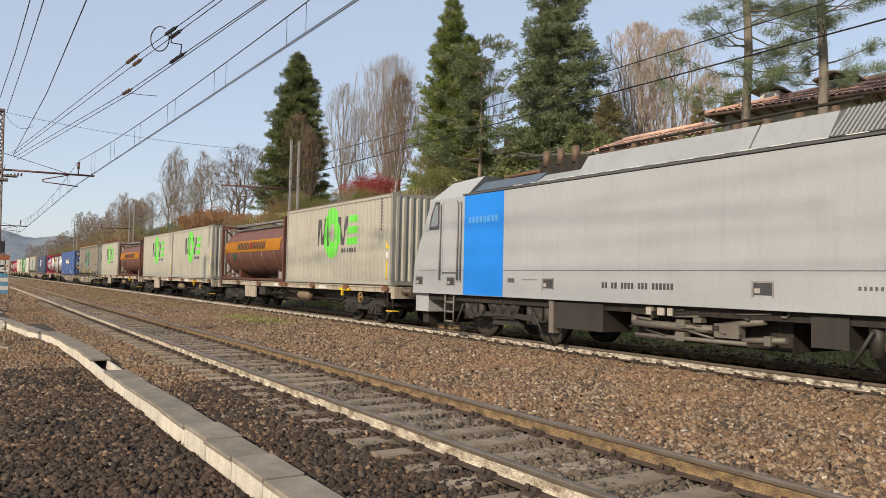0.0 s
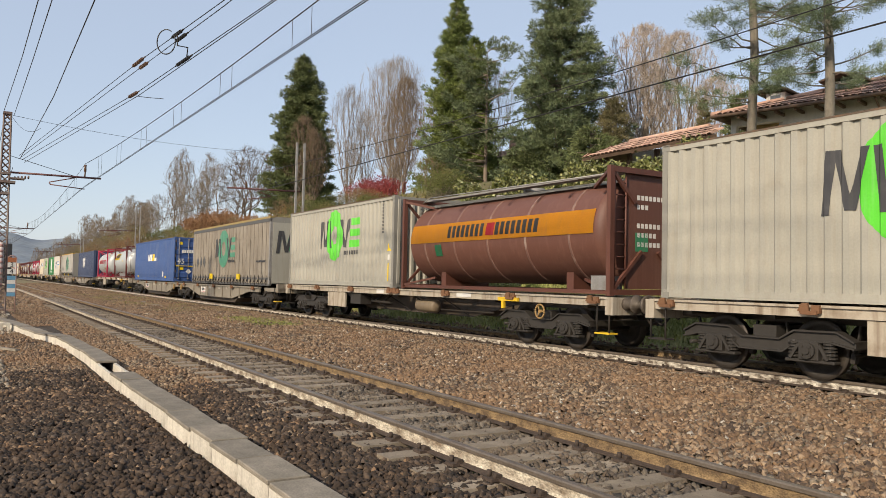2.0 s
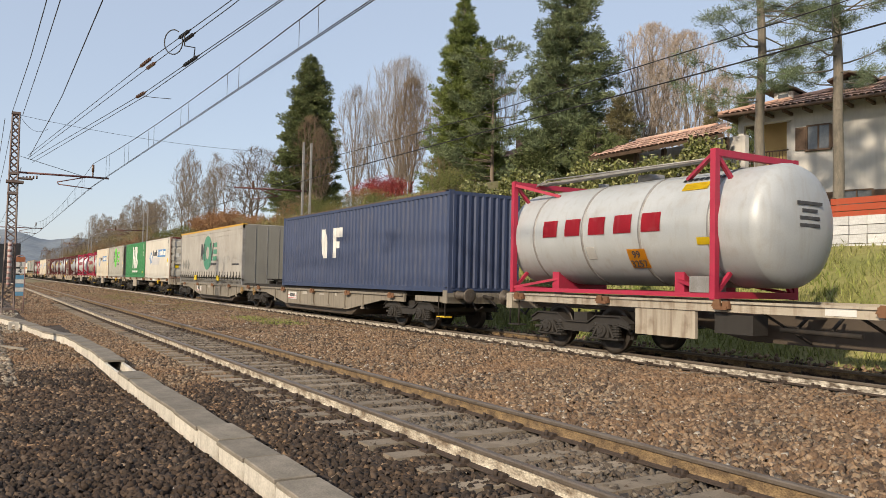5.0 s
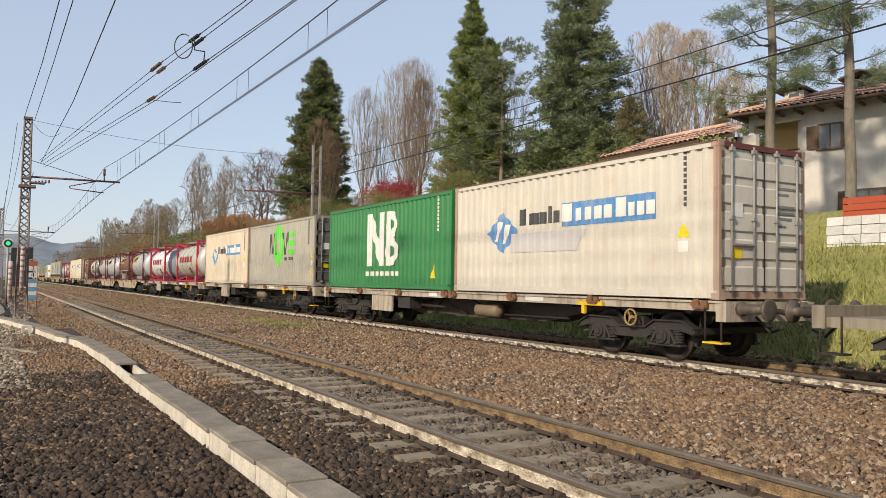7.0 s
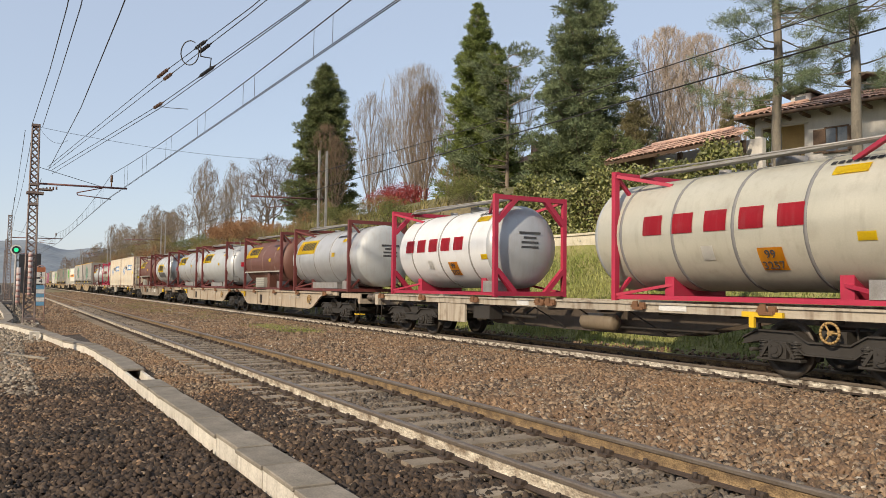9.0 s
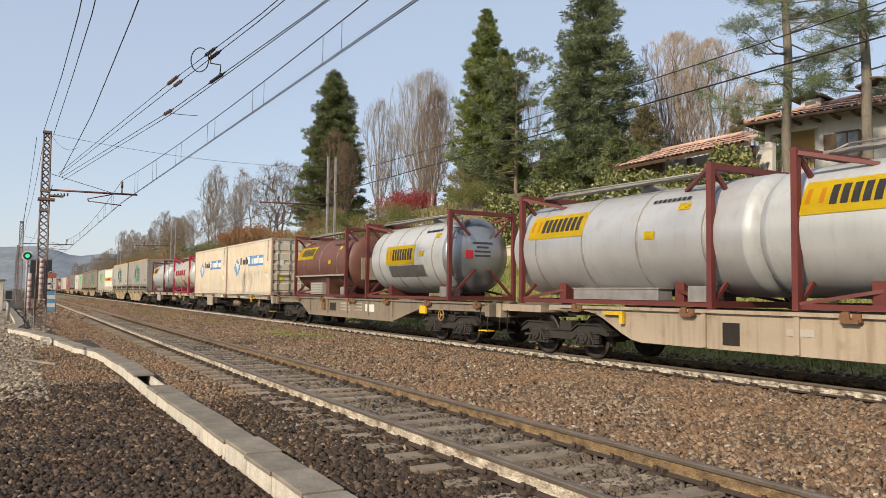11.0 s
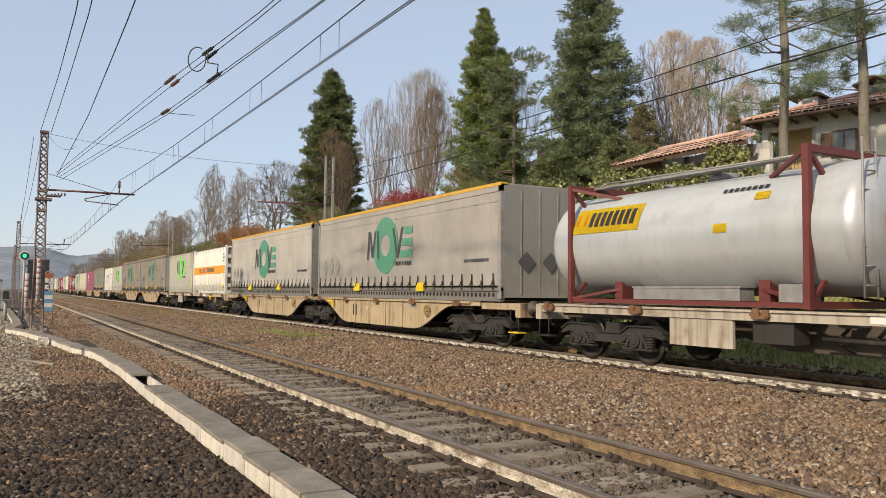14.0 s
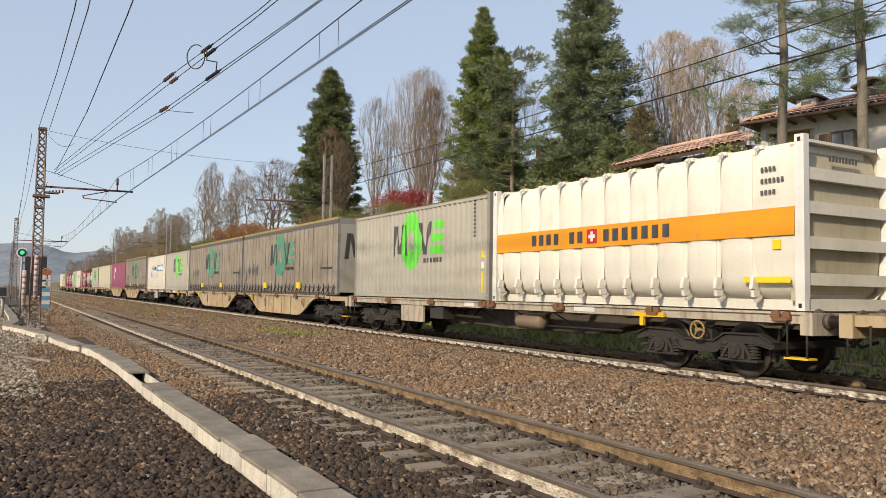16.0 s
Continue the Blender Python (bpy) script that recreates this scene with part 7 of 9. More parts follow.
M_TANK_BRIGHT = surface("bright_white_tank_cladding", (0.76, 0.77, 0.775), (0.68, 0.69, 0.70), 0.4, 0.1, 0.8, 40, 0.03, (0.45, 0.42, 0.38), 0.25, speck=0.04)
M_TANK_BEIGE = surface("grey_green_tank_cladding", (0.46, 0.445, 0.37), (0.52, 0.50, 0.42), 0.42, 0.15, 0.8, 40, 0.03, (0.25, 0.22, 0.17), 0.35, speck=0.04)
M_TANK_SHINY = surface("shiny_steel_dished_end", (0.42, 0.43, 0.44), (0.34, 0.35, 0.36), 0.28, 0.7, 0.8, 40, 0.02, (0.3, 0.27, 0.24), 0.3, speck=0.04)
M_CURTAIN = surface("dirty_grey_curtain_tarpaulin", (0.315, 0.275, 0.222), (0.235, 0.20, 0.157), 0.7, 0, 0.9, 30, 0.02, (0.14, 0.11, 0.082), 0.8, speck=0.06)
M_CURTAIN_PALE = surface("pale_grey_curtain_tarpaulin", (0.44, 0.415, 0.37), (0.37, 0.345, 0.305), 0.7, 0, 0.9, 30, 0.02, (0.27, 0.24, 0.20), 0.55, speck=0.06)
M_CURTAIN_MID = surface("mid_grey_curtain_tarpaulin", (0.36, 0.335, 0.30), (0.29, 0.27, 0.24), 0.7, 0, 0.9, 30, 0.02, (0.22, 0.19, 0.16), 0.45, speck=0.06)
P_SILL_PALE = paint("dusty_grey_swap_body_sill", (0.21, 0.195, 0.17), (0.10, 0.09, 0.075), 0.6)
P_SILL = paint("dark_grey_curtain_sill", (0.10, 0.10, 0.10), (0.1, 0.09, 0.08), 0.4)


P_AMBER = paint("amber_roof_edge", (0.62, 0.36, 0.05), (0.35, 0.12, 0.05), 0.6)
P_KHAKI = paint("khaki_roof_edge", (0.36, 0.26, 0.09), (0.15, 0.11, 0.07), 0.6)
P_GRIME = surface("grime_on_cloth", (0.19, 0.160, 0.125), (0.27, 0.235, 0.19), 0.8, scale=2, grain=30, bump=0)


def curved_patch(x0, x1, a0, a1, r, zc, n=10):
    """A patch on a tank's camera side between the angles a0 and a1 above the horizontal, in degrees."""
    bm = bmesh.new()
    rows = []
    for k in range(n + 1):
        a = radians(a0 + (a1 - a0) * k / n)
        rows.append([bm.verts.new((x, -r * math.cos(a), zc + r * math.sin(a))) for x in (x0, x1)])
    for p, q in zip(rows, rows[1:]):
        bm.faces.new((p[0], p[1], q[1], q[0]))
    bmesh.ops.solidify(bm, geom=bm.faces[:], thickness=0.004)
    return bm


def join(*bms):
    out = bmesh.new()
    for b in bms:
        me = bpy.data.meshes.new("piece")
        b.to_mesh(me)
        b.free()
        out.from_mesh(me)
        bpy.data.meshes.remove(me)
    return out


def tank(label, m_body, m_frame, shell=7.4, frame=6.06, r=1.14, off=0.0, m_end=None, print_style="", bands=4, ladder=False, octagon=False, box_low=False):
    """A tank container: shell with dished ends, ring bands, corner frames with braces, walkway, saddles, ladder."""
    t = thing("tank_container", label, "tank container", group="tank containers on the train")
    zc = 0.22 + r
    hx = frame / 2
    s0, s1 = off - shell / 2, off + shell / 2
    dish = 0.38
    prof = [(s0 + dish, r)] + [(s0 + dish + (shell - 2 * dish) * k / 6, r) for k in range(1, 6)] + [(s1 - dish, r)]
    bm = bmesh.new()
    lathe(bm, prof, 40)
    k0 = 0
    shift(bm, k0, Matrix.Translation((0, 0, zc)))
    part("shell", bm, m_body, t)
    for q, x in ((-1, s0 + dish), (1, s1 - dish)):
        bm = bmesh.new()
        lathe(bm, [(x, r), (x + q * 0.05, r * 0.995), (x + q * 0.18, r * 0.93), (x + q * 0.30, r * 0.72), (x + q * 0.36, r * 0.4), (x + q * 0.38, 0)], 40)
        shift(bm, 0, Matrix.Translation((0, 0, zc)))
        part("dished_end", bm, m_end or m_body, t)
    for k in range(bands):
        x = s0 + dish + (shell - 2 * dish) * (k + 0.5) / bands
        bm = bmesh.new()
        lathe(bm, [(x - 0.035, r), (x - 0.03, r + 0.012), (x + 0.03, r + 0.012), (x + 0.035, r)], 40)
        shift(bm, 0, Matrix.Translation((0, 0, zc)))
        part("band", bm, C_BAND if m_body is C_BROWN else (C_DIM if m_body is M_TANK_BEIGE else M_STEEL_GREY), t)
    h = 2.72
    for q in (-1, 1):
        x = q * hx
        for s in (-1, 1):
            part("frame_post", boxes((x - 0.058, x + 0.058, s * 1.14 - 0.06, s * 1.14 + 0.06, 0, h)), m_frame, t)
            bm = bmesh.new()
            beam(bm, (x - q * 0.05, s * 1.14, 0.12), (x - q * 1.2, s * 0.72, 0.34), 0.06, 0.06)
            beam(bm, (x - q * 0.05, s * 1.14, h - 0.1), (x - q * 1.1, s * 0.6, zc + r * 0.84), 0.07, 0.07)
            if octagon:
                beam(bm, (x, s * 1.1, h - 0.72), (x, s * 0.48, h - 0.08), 0.13, 0.13)
                beam(bm, (x, s * 1.1, 0.72), (x, s * 0.48, 0.08), 0.13, 0.13)
            else:
                beam(bm, (x, s * 1.1, 0.1), (x, s * 0.25, 0.95), 0.07, 0.07)
                beam(bm, (x, s * 1.1, h - 0.1), (x, s * 0.45, h - 0.75), 0.07, 0.07)
            part("brace", bm, m_frame, t)
        for z in (0.02, h - 0.13):
            part("frame_beam", boxes((x - 0.06, x + 0.06, -1.1, 1.1, z, z + 0.12)), m_frame, t)
    for s in (-1, 1):
        part("bottom_rail", boxes((-hx, hx, s * 1.1 - 0.04, s * 1.1 + 0.04, 0.03, 0.12)), m_frame, t)
    for x in (-hx * 0.62, hx * 0.62):
        part("saddle", boxes((x - 0.12, x + 0.12, -0.75, 0.75, 0.05, 0.50)), m_frame, t)
    part("walkway", boxes((-hx, hx, -0.48, -0.18, h - 0.05, h - 0.02), (-hx, hx, -0.50, -0.47, h - 0.06, h - 0.01)), M_STEEL_GREY, t)
    part("manhole", rods(((0.3, 0.1, zc + r - 0.05), (0.3, 0.1, zc + r + 0.14), 0.28), ((-1.2, 0.1, zc + r - 0.05), (-1.2, 0.1, zc + r + 0.1), 0.12), n=16), M_STEEL_GREY, t)
    part("handrail", rods(((hx - 0.3, -0.9, h - 0.12), (-hx + 0.6, -0.62, h + 0.02), 0.018), ((-hx + 0.6, -0.62, h + 0.02), (-hx + 0.2, -0.62, h - 0.1), 0.018)), M_STEEL_GREY, t)
    if print_style == "yellow" and shell > 7:
        part("heater_box", boxes((-1.15, 1.55, -1.0, -0.62, 0.13, 0.38), (-1.18, 1.58, -1.02, -0.60, 0.36, 0.39)), M_STEEL_GREY, t, "long pale steel box under the shell")
    part("valve_box", boxes((hx - 0.55, hx - 0.1, -1.16, -0.7, 0.12, 0.42)), M_STEEL_GREY, t)
    if ladder:
        x = s1 - dish * 0.4
        bars = [((x, -0.95, 0.2), (x, -0.95, h), 0.02), ((x, -0.6, 0.2), (x, -0.6, h), 0.02)] + [((x, -0.95, 0.4 + 0.3 * k), (x, -0.6, 0.4 + 0.3 * k), 0.014) for k in range(8)]
        part("ladder", rods(*bars), M_STEEL_GREY, t)
        part("end_sticker", boxes((s1 - 0.02, s1 + 0.0, -0.55, -0.3, zc - 0.1, zc + 0.15)), E_RED, t)
    if print_style == "red":
        k0, st = (-2.2, 0.78) if shell > 7 else (-2.1, 0.74)
        for k in range(5):
            part("emblem_block", curved_patch(off + k0 + st * k, off + k0 + st * k + 0.50, -3, 16, r + 0.016, zc), E_RED, t, "red letter-sized block")
        haz = part("hazard_plate", curved_patch(off + 0.46, off + 0.96, -42, -20, r + 0.016, zc), E_ORANGE, t, "orange hazard plate")
        for txt, a in (("99", -26.0), ("3257", -36.5)):
            lettering("figure", txt, 0.22, P_MARK, haz, pose(off + 0.71, -(r + 0.032) * math.cos(radians(a)), zc + (r + 0.032) * math.sin(radians(a)), 90 - a, 0, 0))
        part("sticker", join(curved_patch(off + 1.75, off + 2.35, 38, 48, r + 0.016, zc), curved_patch(off + 2.3, off + 2.6, -18, -11, r + 0.016, zc)), E_YELLOW, t)
        part("placard", curved_patch(off - 0.75, off - 0.48, -30, -16, r + 0.016, zc), P_WHITE, t)
        part("marking", join(*[curved_patch(off + 1.6 + 0.13 * k, off + 1.69 + 0.13 * k, 52, 57, r + 0.016, zc) for k in range(8)]), P_MARK, t)
    elif print_style == "yellow":
        x, a = (off - 1.36, 0) if shell < 6.2 else (off - 2.92, 24) if shell < 7 else (off - 2.98, 21)
        part("emblem_field", curved_patch(x, x + 2.1, a - 11, a + 20, r + 0.016, zc), E_YELLOW, t, "yellow emblem field")
        part("emblem_print", join(*[curved_patch(x + 0.52 + 0.185 * k, x + 0.65 + 0.185 * k, a - 4, a + 14, r + 0.022, zc) for k in range(8)]), P_MARK, t)
        part("emblem_square", join(curved_patch(x + 0.08, x + 0.17, a - 2, a + 12, r + 0.022, zc), curved_patch(x + 0.33, x + 0.42, a - 2, a + 12, r + 0.022, zc)), E_ORANGE, t)
        part("sticker", join(curved_patch(off + 1.1, off + 1.4, 0, 8, r + 0.016, zc), curved_patch(off + 1.9, off + 2.2, 28, 36, r + 0.016, zc)), E_YELLOW, t)
        part("marking", join(*[curved_patch(off + 1.1 + 0.13 * k, off + 1.19 + 0.13 * k, 40, 45, r + 0.016, zc) for k in range(8)]), P_MARK, t)
    elif print_style == "band":
        part("emblem_field", curved_patch(s0 + dish, s1 - dish, -3, 23, r + 0.016, zc), E_ORANGE, t, "wide orange band round the shell")
        part("emblem_print", join(*[curved_patch(off - 1.9 + 0.225 * k, off - 1.75 + 0.225 * k, 2, 18, r + 0.022, zc) for k in range(18) if k not in (8, 9)]), P_MARK, t)
        part("emblem_square", curved_patch(off - 0.05, off + 0.3, 2, 18, r + 0.022, zc), E_RED, t)
        part("sticker", curved_patch(off - 2.6, off - 2.25, -22, -6, r + 0.016, zc), paint("green_sticker", (0.03, 0.25, 0.12)), t)
    if print_style == "yellow" and shell < 6.2:
        part("grey_patch", curved_patch(off - 1.2, off + 1.35, -32, -13, r + 0.016, zc), C_DIM, t, "dull grey sheet below the emblem")
    if box_low:
        part("belt", boxes((-hx + 0.06, hx - 0.06, -r - 0.03, -r * 0.86, zc - 0.50, zc - 0.44)), C_GREY, t, "pale steel belt along the shell")
        part("skirt", boxes((0.65, 1.0, -1.05, -0.6, 0.12, zc - 0.5)), C_BROWN, t)
        part("end_sheet", boxes((s1 - 0.02, s1 + 0.004, -0.62, 0.25, zc - 0.65, zc + 0.2)), paint("beige_end_sheet", (0.42, 0.33, 0.24)), t)
        part("valve_cabinet", boxes((-0.8, 0.6, -1.2, -0.8, 0.12, 0.60)), C_GREY, t)
        for k in range(4):
            part("cabinet_rib", boxes((-0.8, 0.6, -1.215, -1.2, 0.17 + 0.11 * k, 0.20 + 0.11 * k)), C_GREY2, t)
    part("end_marking", boxes(*[(s1 - 0.012, s1 + 0.004, 0.05 - 0.07 * n, 0.05 + 0.07 * n, zc + 0.35 - 0.13 * k, zc + 0.41 - 0.13 * k) for k, n in enumerate((5, 3, 4, 4))]), P_MARK, t)
    return t


def long_tank(label):
    """The brown thirty-foot tank: long shell, end ladder frame, orange band."""
    t = tank(label, C_BROWN, C_FRAME, 8.7, 8.9, 1.17, 0.0, C_BROWN, "band", 5)
    part("sun_shield", curved_patch(-4.3, 4.3, 55, 66, 1.24, 1.39), C_GREY2, t, "dull grey-green sheet along the top")
    for k in range(8):
        part("shield_bracket", curved_patch(-4.1 + 1.15 * k, -4.05 + 1.15 * k, 42, 60, 1.20, 1.39), C_FRAME, t)
    part("bulkhead", boxes((4.38, 4.42, -0.66, 1.08, 0.15, 2.62)), C_BROWN, t, "brown end bulkhead")
    lad = part("ladder", rods(((4.44, -1.02, 0.15), (4.44, -1.02, 2.6), 0.022), ((4.44, -0.70, 0.15), (4.44, -0.70, 2.6), 0.022)), C_FRAME, t)
    for k in range(9):
        part("rung", rods(((4.44, -1.02, 0.3 + 0.26 * k), (4.44, -0.70, 0.3 + 0.26 * k), 0.014), n=6), C_FRAME, lad)
    part("end_sticker", boxes((4.42, 4.426, -0.40, -0.02, 0.95, 1.35)), paint("green_end_sticker", (0.03, 0.25, 0.12)), t)
    part("end_print", boxes(*[(4.42, 4.426, -0.35 + 0.12 * k, -0.27 + 0.12 * k, 2.05 - 0.2 * j, 2.15 - 0.2 * j) for j, c in enumerate((8, 3, 0, 6, 5, 6)) for k in range(c)]), P_WHITE, t)
    return t


def curtain_box(label, length, h, m_cloth, emblem, roof_yellow=True, pale=False):
    """A curtain-sided swap body: pleated cloth between posts, roof edge, buckled straps, pierced sill."""
    WALL["wave"] = None
    t = thing("curtain_swap_body", label, "swap body", group="curtain-sided swap bodies")
    hx, hy = length / 2, 1.25
    for s in (-1, 1):
        bm = bmesh.new()
        n = 96
        rows = []
        rng = random.Random(4)
        zb = 0.42 if pale else 0.10
        for z, a in ((zb, 0.014), (0.7, 0.012), (1.3, 0.007), (2.0, 0.006), (h - 0.22, 0.004)):
            rows.append([bm.verts.new((-hx + 0.12 + (length - 0.24) * k / n, s * (hy - 0.02 + a * math.sin(k * math.tau / 6) + rng.uniform(-0.004, 0.004)), z)) for k in range(n + 1)])
        for a, b in zip(rows, rows[1:]):
            for k in range(n):
                f = bm.faces.new((a[k], a[k + 1], b[k + 1], b[k]))
                f.smooth = True
        part("curtain", bm, m_cloth, t)
        part("roof_edge", boxes((-hx, hx, min(s * hy, s * (hy - 0.08)), max(s * hy, s * (hy - 0.08)), h - 0.24, h - 0.09)), m_cloth if pale else P_SILL, t)
        part("roof_strip", boxes((-hx, hx, min(s * (hy + 0.01), s * (hy - 0.2)), max(s * (hy + 0.01), s * (hy - 0.2)), h - 0.09, h)), (P_AMBER if pale else P_KHAKI) if roof_yellow else P_SILL, t)
        bm = boxes((-hx, hx, s * 1.2 - 0.04, s * 1.2 + 0.04, 0.27, 0.36), (-hx, hx, s * 1.18 - 0.02, s * 1.18 + 0.02, 0.04, 0.30), (-hx, hx, s * 1.2 - 0.05, s * 1.2 + 0.05, 0.0, 0.07))
        part("sill", bm, P_SILL_PALE if pale else P_SILL, t)
        for q in (-1, 1):
            x = q * hx
            part("corner_post", boxes((min(x, x - q * 0.14), max(x, x - q * 0.14), min(s * hy, s * (hy - 0.12)), max(s * hy, s * (hy - 0.12)), 0.05, h - 0.05)), M_STEEL_GREY, t)
    holes = bmesh.new()
    for x in np.arange(-hx + 0.3, hx - 0.2, 0.22):
        rod(holes, (x, -1.203, 0.17), (x, -1.198, 0.17), 0.062, 10)
    if pale:
        part("sill_hole", holes, P_DARK, t)
    else:
        holes.free()
    strap = boxes((-0.016, 0.016, -0.008, 0.008, -0.20, 0.24), (-0.032, 0.032, -0.03, 0.0, -0.06, 0.05))
    rod(strap, (0.0, -0.03, 0.0), (-0.07, -0.05, -0.12), 0.014, 6)
    strap = mesh_of("strap_buckle", strap, P_DARK)
    n = round(length / 0.55)
    for k in range(n):
        part("strap_buckle", strap, None, t, at=(-hx + 0.35 + (length - 0.7) * k / (n - 1), -1.265, 0.50 if pale else 0.22))
    part("side_marker", boxes(*[(x - 0.24, x + 0.24, -1.29, -1.24, 0.25, 0.52) for x in (-hx * 0.39, hx * 0.34)]), E_YELLOW, t, "bright yellow lifting plate")
    part("roof", boxes((-hx + 0.05, hx - 0.05, -hy + 0.05, hy - 0.05, h - 0.08, h - 0.02)), m_cloth, t)
    part("floor", boxes((-hx + 0.05, hx - 0.05, -1.14, 1.14, 0.1, 0.3)), P_DARK, t)
    for q in (-1, 1):
        x = q * (hx - 0.03)
        part("end_wall", boxes((x - 0.03, x + 0.03, -hy + 0.12, hy - 0.12, 0.1, h - 0.06)), C_GREY2, t)
        part("end_door_seam", boxes((x + q * 0.03, x + q * 0.045, -0.02, 0.02, 0.2, h - 0.15), (x + q * 0.03, x + q * 0.05, -0.62, -0.59, 0.2, h - 0.2), (x + q * 0.03, x + q * 0.05, 0.59, 0.62, 0.2, h - 0.2)), M_STEEL_GREY, t)
    y = -1.2415
    if emblem is not None:
        ring_emblem(t, y, emblem, 1.81, G_DULL, 0.98, 0.97, 0.38, -1.52, 0.56, 2.03)
    dz = h * 0.38
    part("placard", plate_sheet([[(x, dz - 0.33), (x + 0.26, dz), (x, dz + 0.33), (x - 0.26, dz)] for x in ([-hx + 0.83 + 0.66 * k for k in range(3)] if pale else [-hx + 1.18 + 0.72 * k for k in range(3)])], y), C_GREY2 if pale else P_SILL, t, "dark diamond placards")
    part("marking", plate_sheet([rect(hx - 1.9 + 0.11 * k, hx - 1.82 + 0.11 * k, h * 0.34, h * 0.34 + 0.09) for k in range(12)], y), P_MARK, t)
    for z in (h * 0.84,) if pale else (h * 0.72,):
        part("seam", plate_sheet([rect(-hx + 0.2, hx - 0.2, z, z + 0.012)], y + 0.003), m_cloth, t)
    if not pale:
        for k in range(1, 24):
            x = -hx + length * k / 24
            part("slat_mark", plate_sheet([rect(x - 0.035, x + 0.035, 0.4, h - 0.24)], y + 0.004), P_GRIME, t)
    return t


def bulk_box(label):
    """A pressed-shell bulk container: bulging panels between upright ribs, orange band, barrel end behind four cross beams."""
    WALL["wave"] = None
    t = thing("bulk_container", label, "bulk container", group="containers on the train")
    hx, hy, h = 4.6, 1.22, 2.85
    n, m = 10, 10
    xa, xb = -hx + 0.30, hx - 1.02
    zs = [0.16, 0.22, 0.34, 0.55, 0.85, 1.3, 1.8, 2.25, 2.5, 2.68, 2.78, 2.84]
    inset = [0.42, 0.26, 0.13, 0.05, 0.01, 0.0, 0.0, 0.01, 0.03, 0.08, 0.18, 0.34]
    for s in (-1, 1):
        bm = bmesh.new()
        rows = []
        for z, d in zip(zs, inset):
            row = []
            for k in range(n * m + 1):
                u = (k / m) % 1.0
                row.append(bm.verts.new((xa + (xb - xa) * k / (n * m), s * (hy - 0.03 - d - 0.085 * (2 * u - 1) ** 4), z)))
            rows.append(row)
        for a, b in zip(rows, rows[1:]):
            for k in range(len(a) - 1):
                bm.faces.new((a[k], a[k + 1], b[k + 1], b[k])).smooth = True
        part("side_wall", bm, C_BULK, t)
        for x0, x1 in ((-hx + 0.1, xa), (xb, hx - 0.1)):
            bm = bmesh.new()
            a = [bm.verts.new((x0, s * (hy - 0.05 - d), z)) for z, d in zip(zs, inset)]
            b = [bm.verts.new((x1, s * (hy - 0.05 - d), z)) for z, d in zip(zs, inset)]
            for k in range(len(a) - 1):
                bm.faces.new((a[k], b[k], b[k + 1], a[k + 1])).smooth = True
            part("end_panel", bm, C_BULK, t)
        for k in range(n + 1):
            x = xa + (xb - xa) * k / n
            bm = bmesh.new()
            for (z0, d0), (z1, d1) in zip(zip(zs, inset), list(zip(zs, inset))[1:]):
                foot = 0.10 if z0 < 0.5 else 0.0
                beam(bm, (x, s * (hy - 0.09 - max(d0 - 0.16, 0) * 0.5 + foot * 0.4), z0), (x, s * (hy - 0.09 - max(d1 - 0.16, 0) * 0.5), z1), 0.07, 0.06 + foot)
            part("rib", bm, C_BULK, t)
        for q in (-1, 1):
            x = q * hx
            part("corner_post", boxes((min(x, x - q * 0.17), max(x, x - q * 0.17), min(s * hy, s * (hy - 0.14)), max(s * hy, s * (hy - 0.14)), 0.0, h + 0.05)), P_WHITE, t)
            for z in (0.02, h - 0.10):
                part("casting_hole", boxes((x - q * 0.085 - 0.03, x - q * 0.085 + 0.03, s * hy - 0.004, s * hy + 0.004, z + 0.03, z + 0.10)), P_DARK, t)
    y = -hy - 0.004
    part("band", plate_sheet([rect(-hx + 0.17, hx - 0.19, 1.25, 1.72)], y + 0.03, 0.012), E_ORANGE, t, "broad orange band")
    part("emblem_print", plate_sheet([rect(-2.86 + 0.29 * k, -2.69 + 0.29 * k, 1.36, 1.62) for k in range(16) if k not in (4, 7, 8)], y + 0.018), P_MARK, t)
    part("emblem_square", plate_sheet([rect(-0.80, -0.46, 1.33, 1.65)], y + 0.018), E_RED, t)
    part("emblem_cross", plate_sheet([rect(-0.67, -0.59, 1.38, 1.60), rect(-0.74, -0.67, 1.45, 1.53), rect(-0.59, -0.52, 1.45, 1.53)], y + 0.012), P_WHITE, t)
    part("shell", boxes((-hx + 0.2, hx - 0.25, -0.80, 0.80, 0.2, h - 0.06)), C_BULK, t)
    part("underframe", boxes((-hx + 0.1, hx - 0.1, -0.9, 0.9, 0.0, 0.18), (-hx, -hx + 0.2, -1.1, 1.1, 0.0, 0.2), (hx - 0.2, hx, -1.1, 1.1, 0.0, 0.2)), C_BULK, t)
    part("roof", boxes((-hx + 0.1, hx - 0.1, -0.92, 0.92, h - 0.05, h), *[(x - 0.05, x + 0.05, -0.98, 0.98, h - 0.04, h + 0.03) for x in np.linspace(xa, xb, n + 1)]), C_BULK, t)
    bm = bmesh.new()
    prof = [(hx - 0.40, 0.15)] + [(hx - 0.30 + 0.20 * math.sin(math.pi * k / 16) ** 0.6, 0.16 + 2.62 * k / 16) for k in range(17)] + [(hx - 0.40, 2.80)]
    prism(bm, prof, -1.02, 1.02)
    part("end_wall", bm, C_BULK_DULL, t, "dull cream barrel-shaped end")
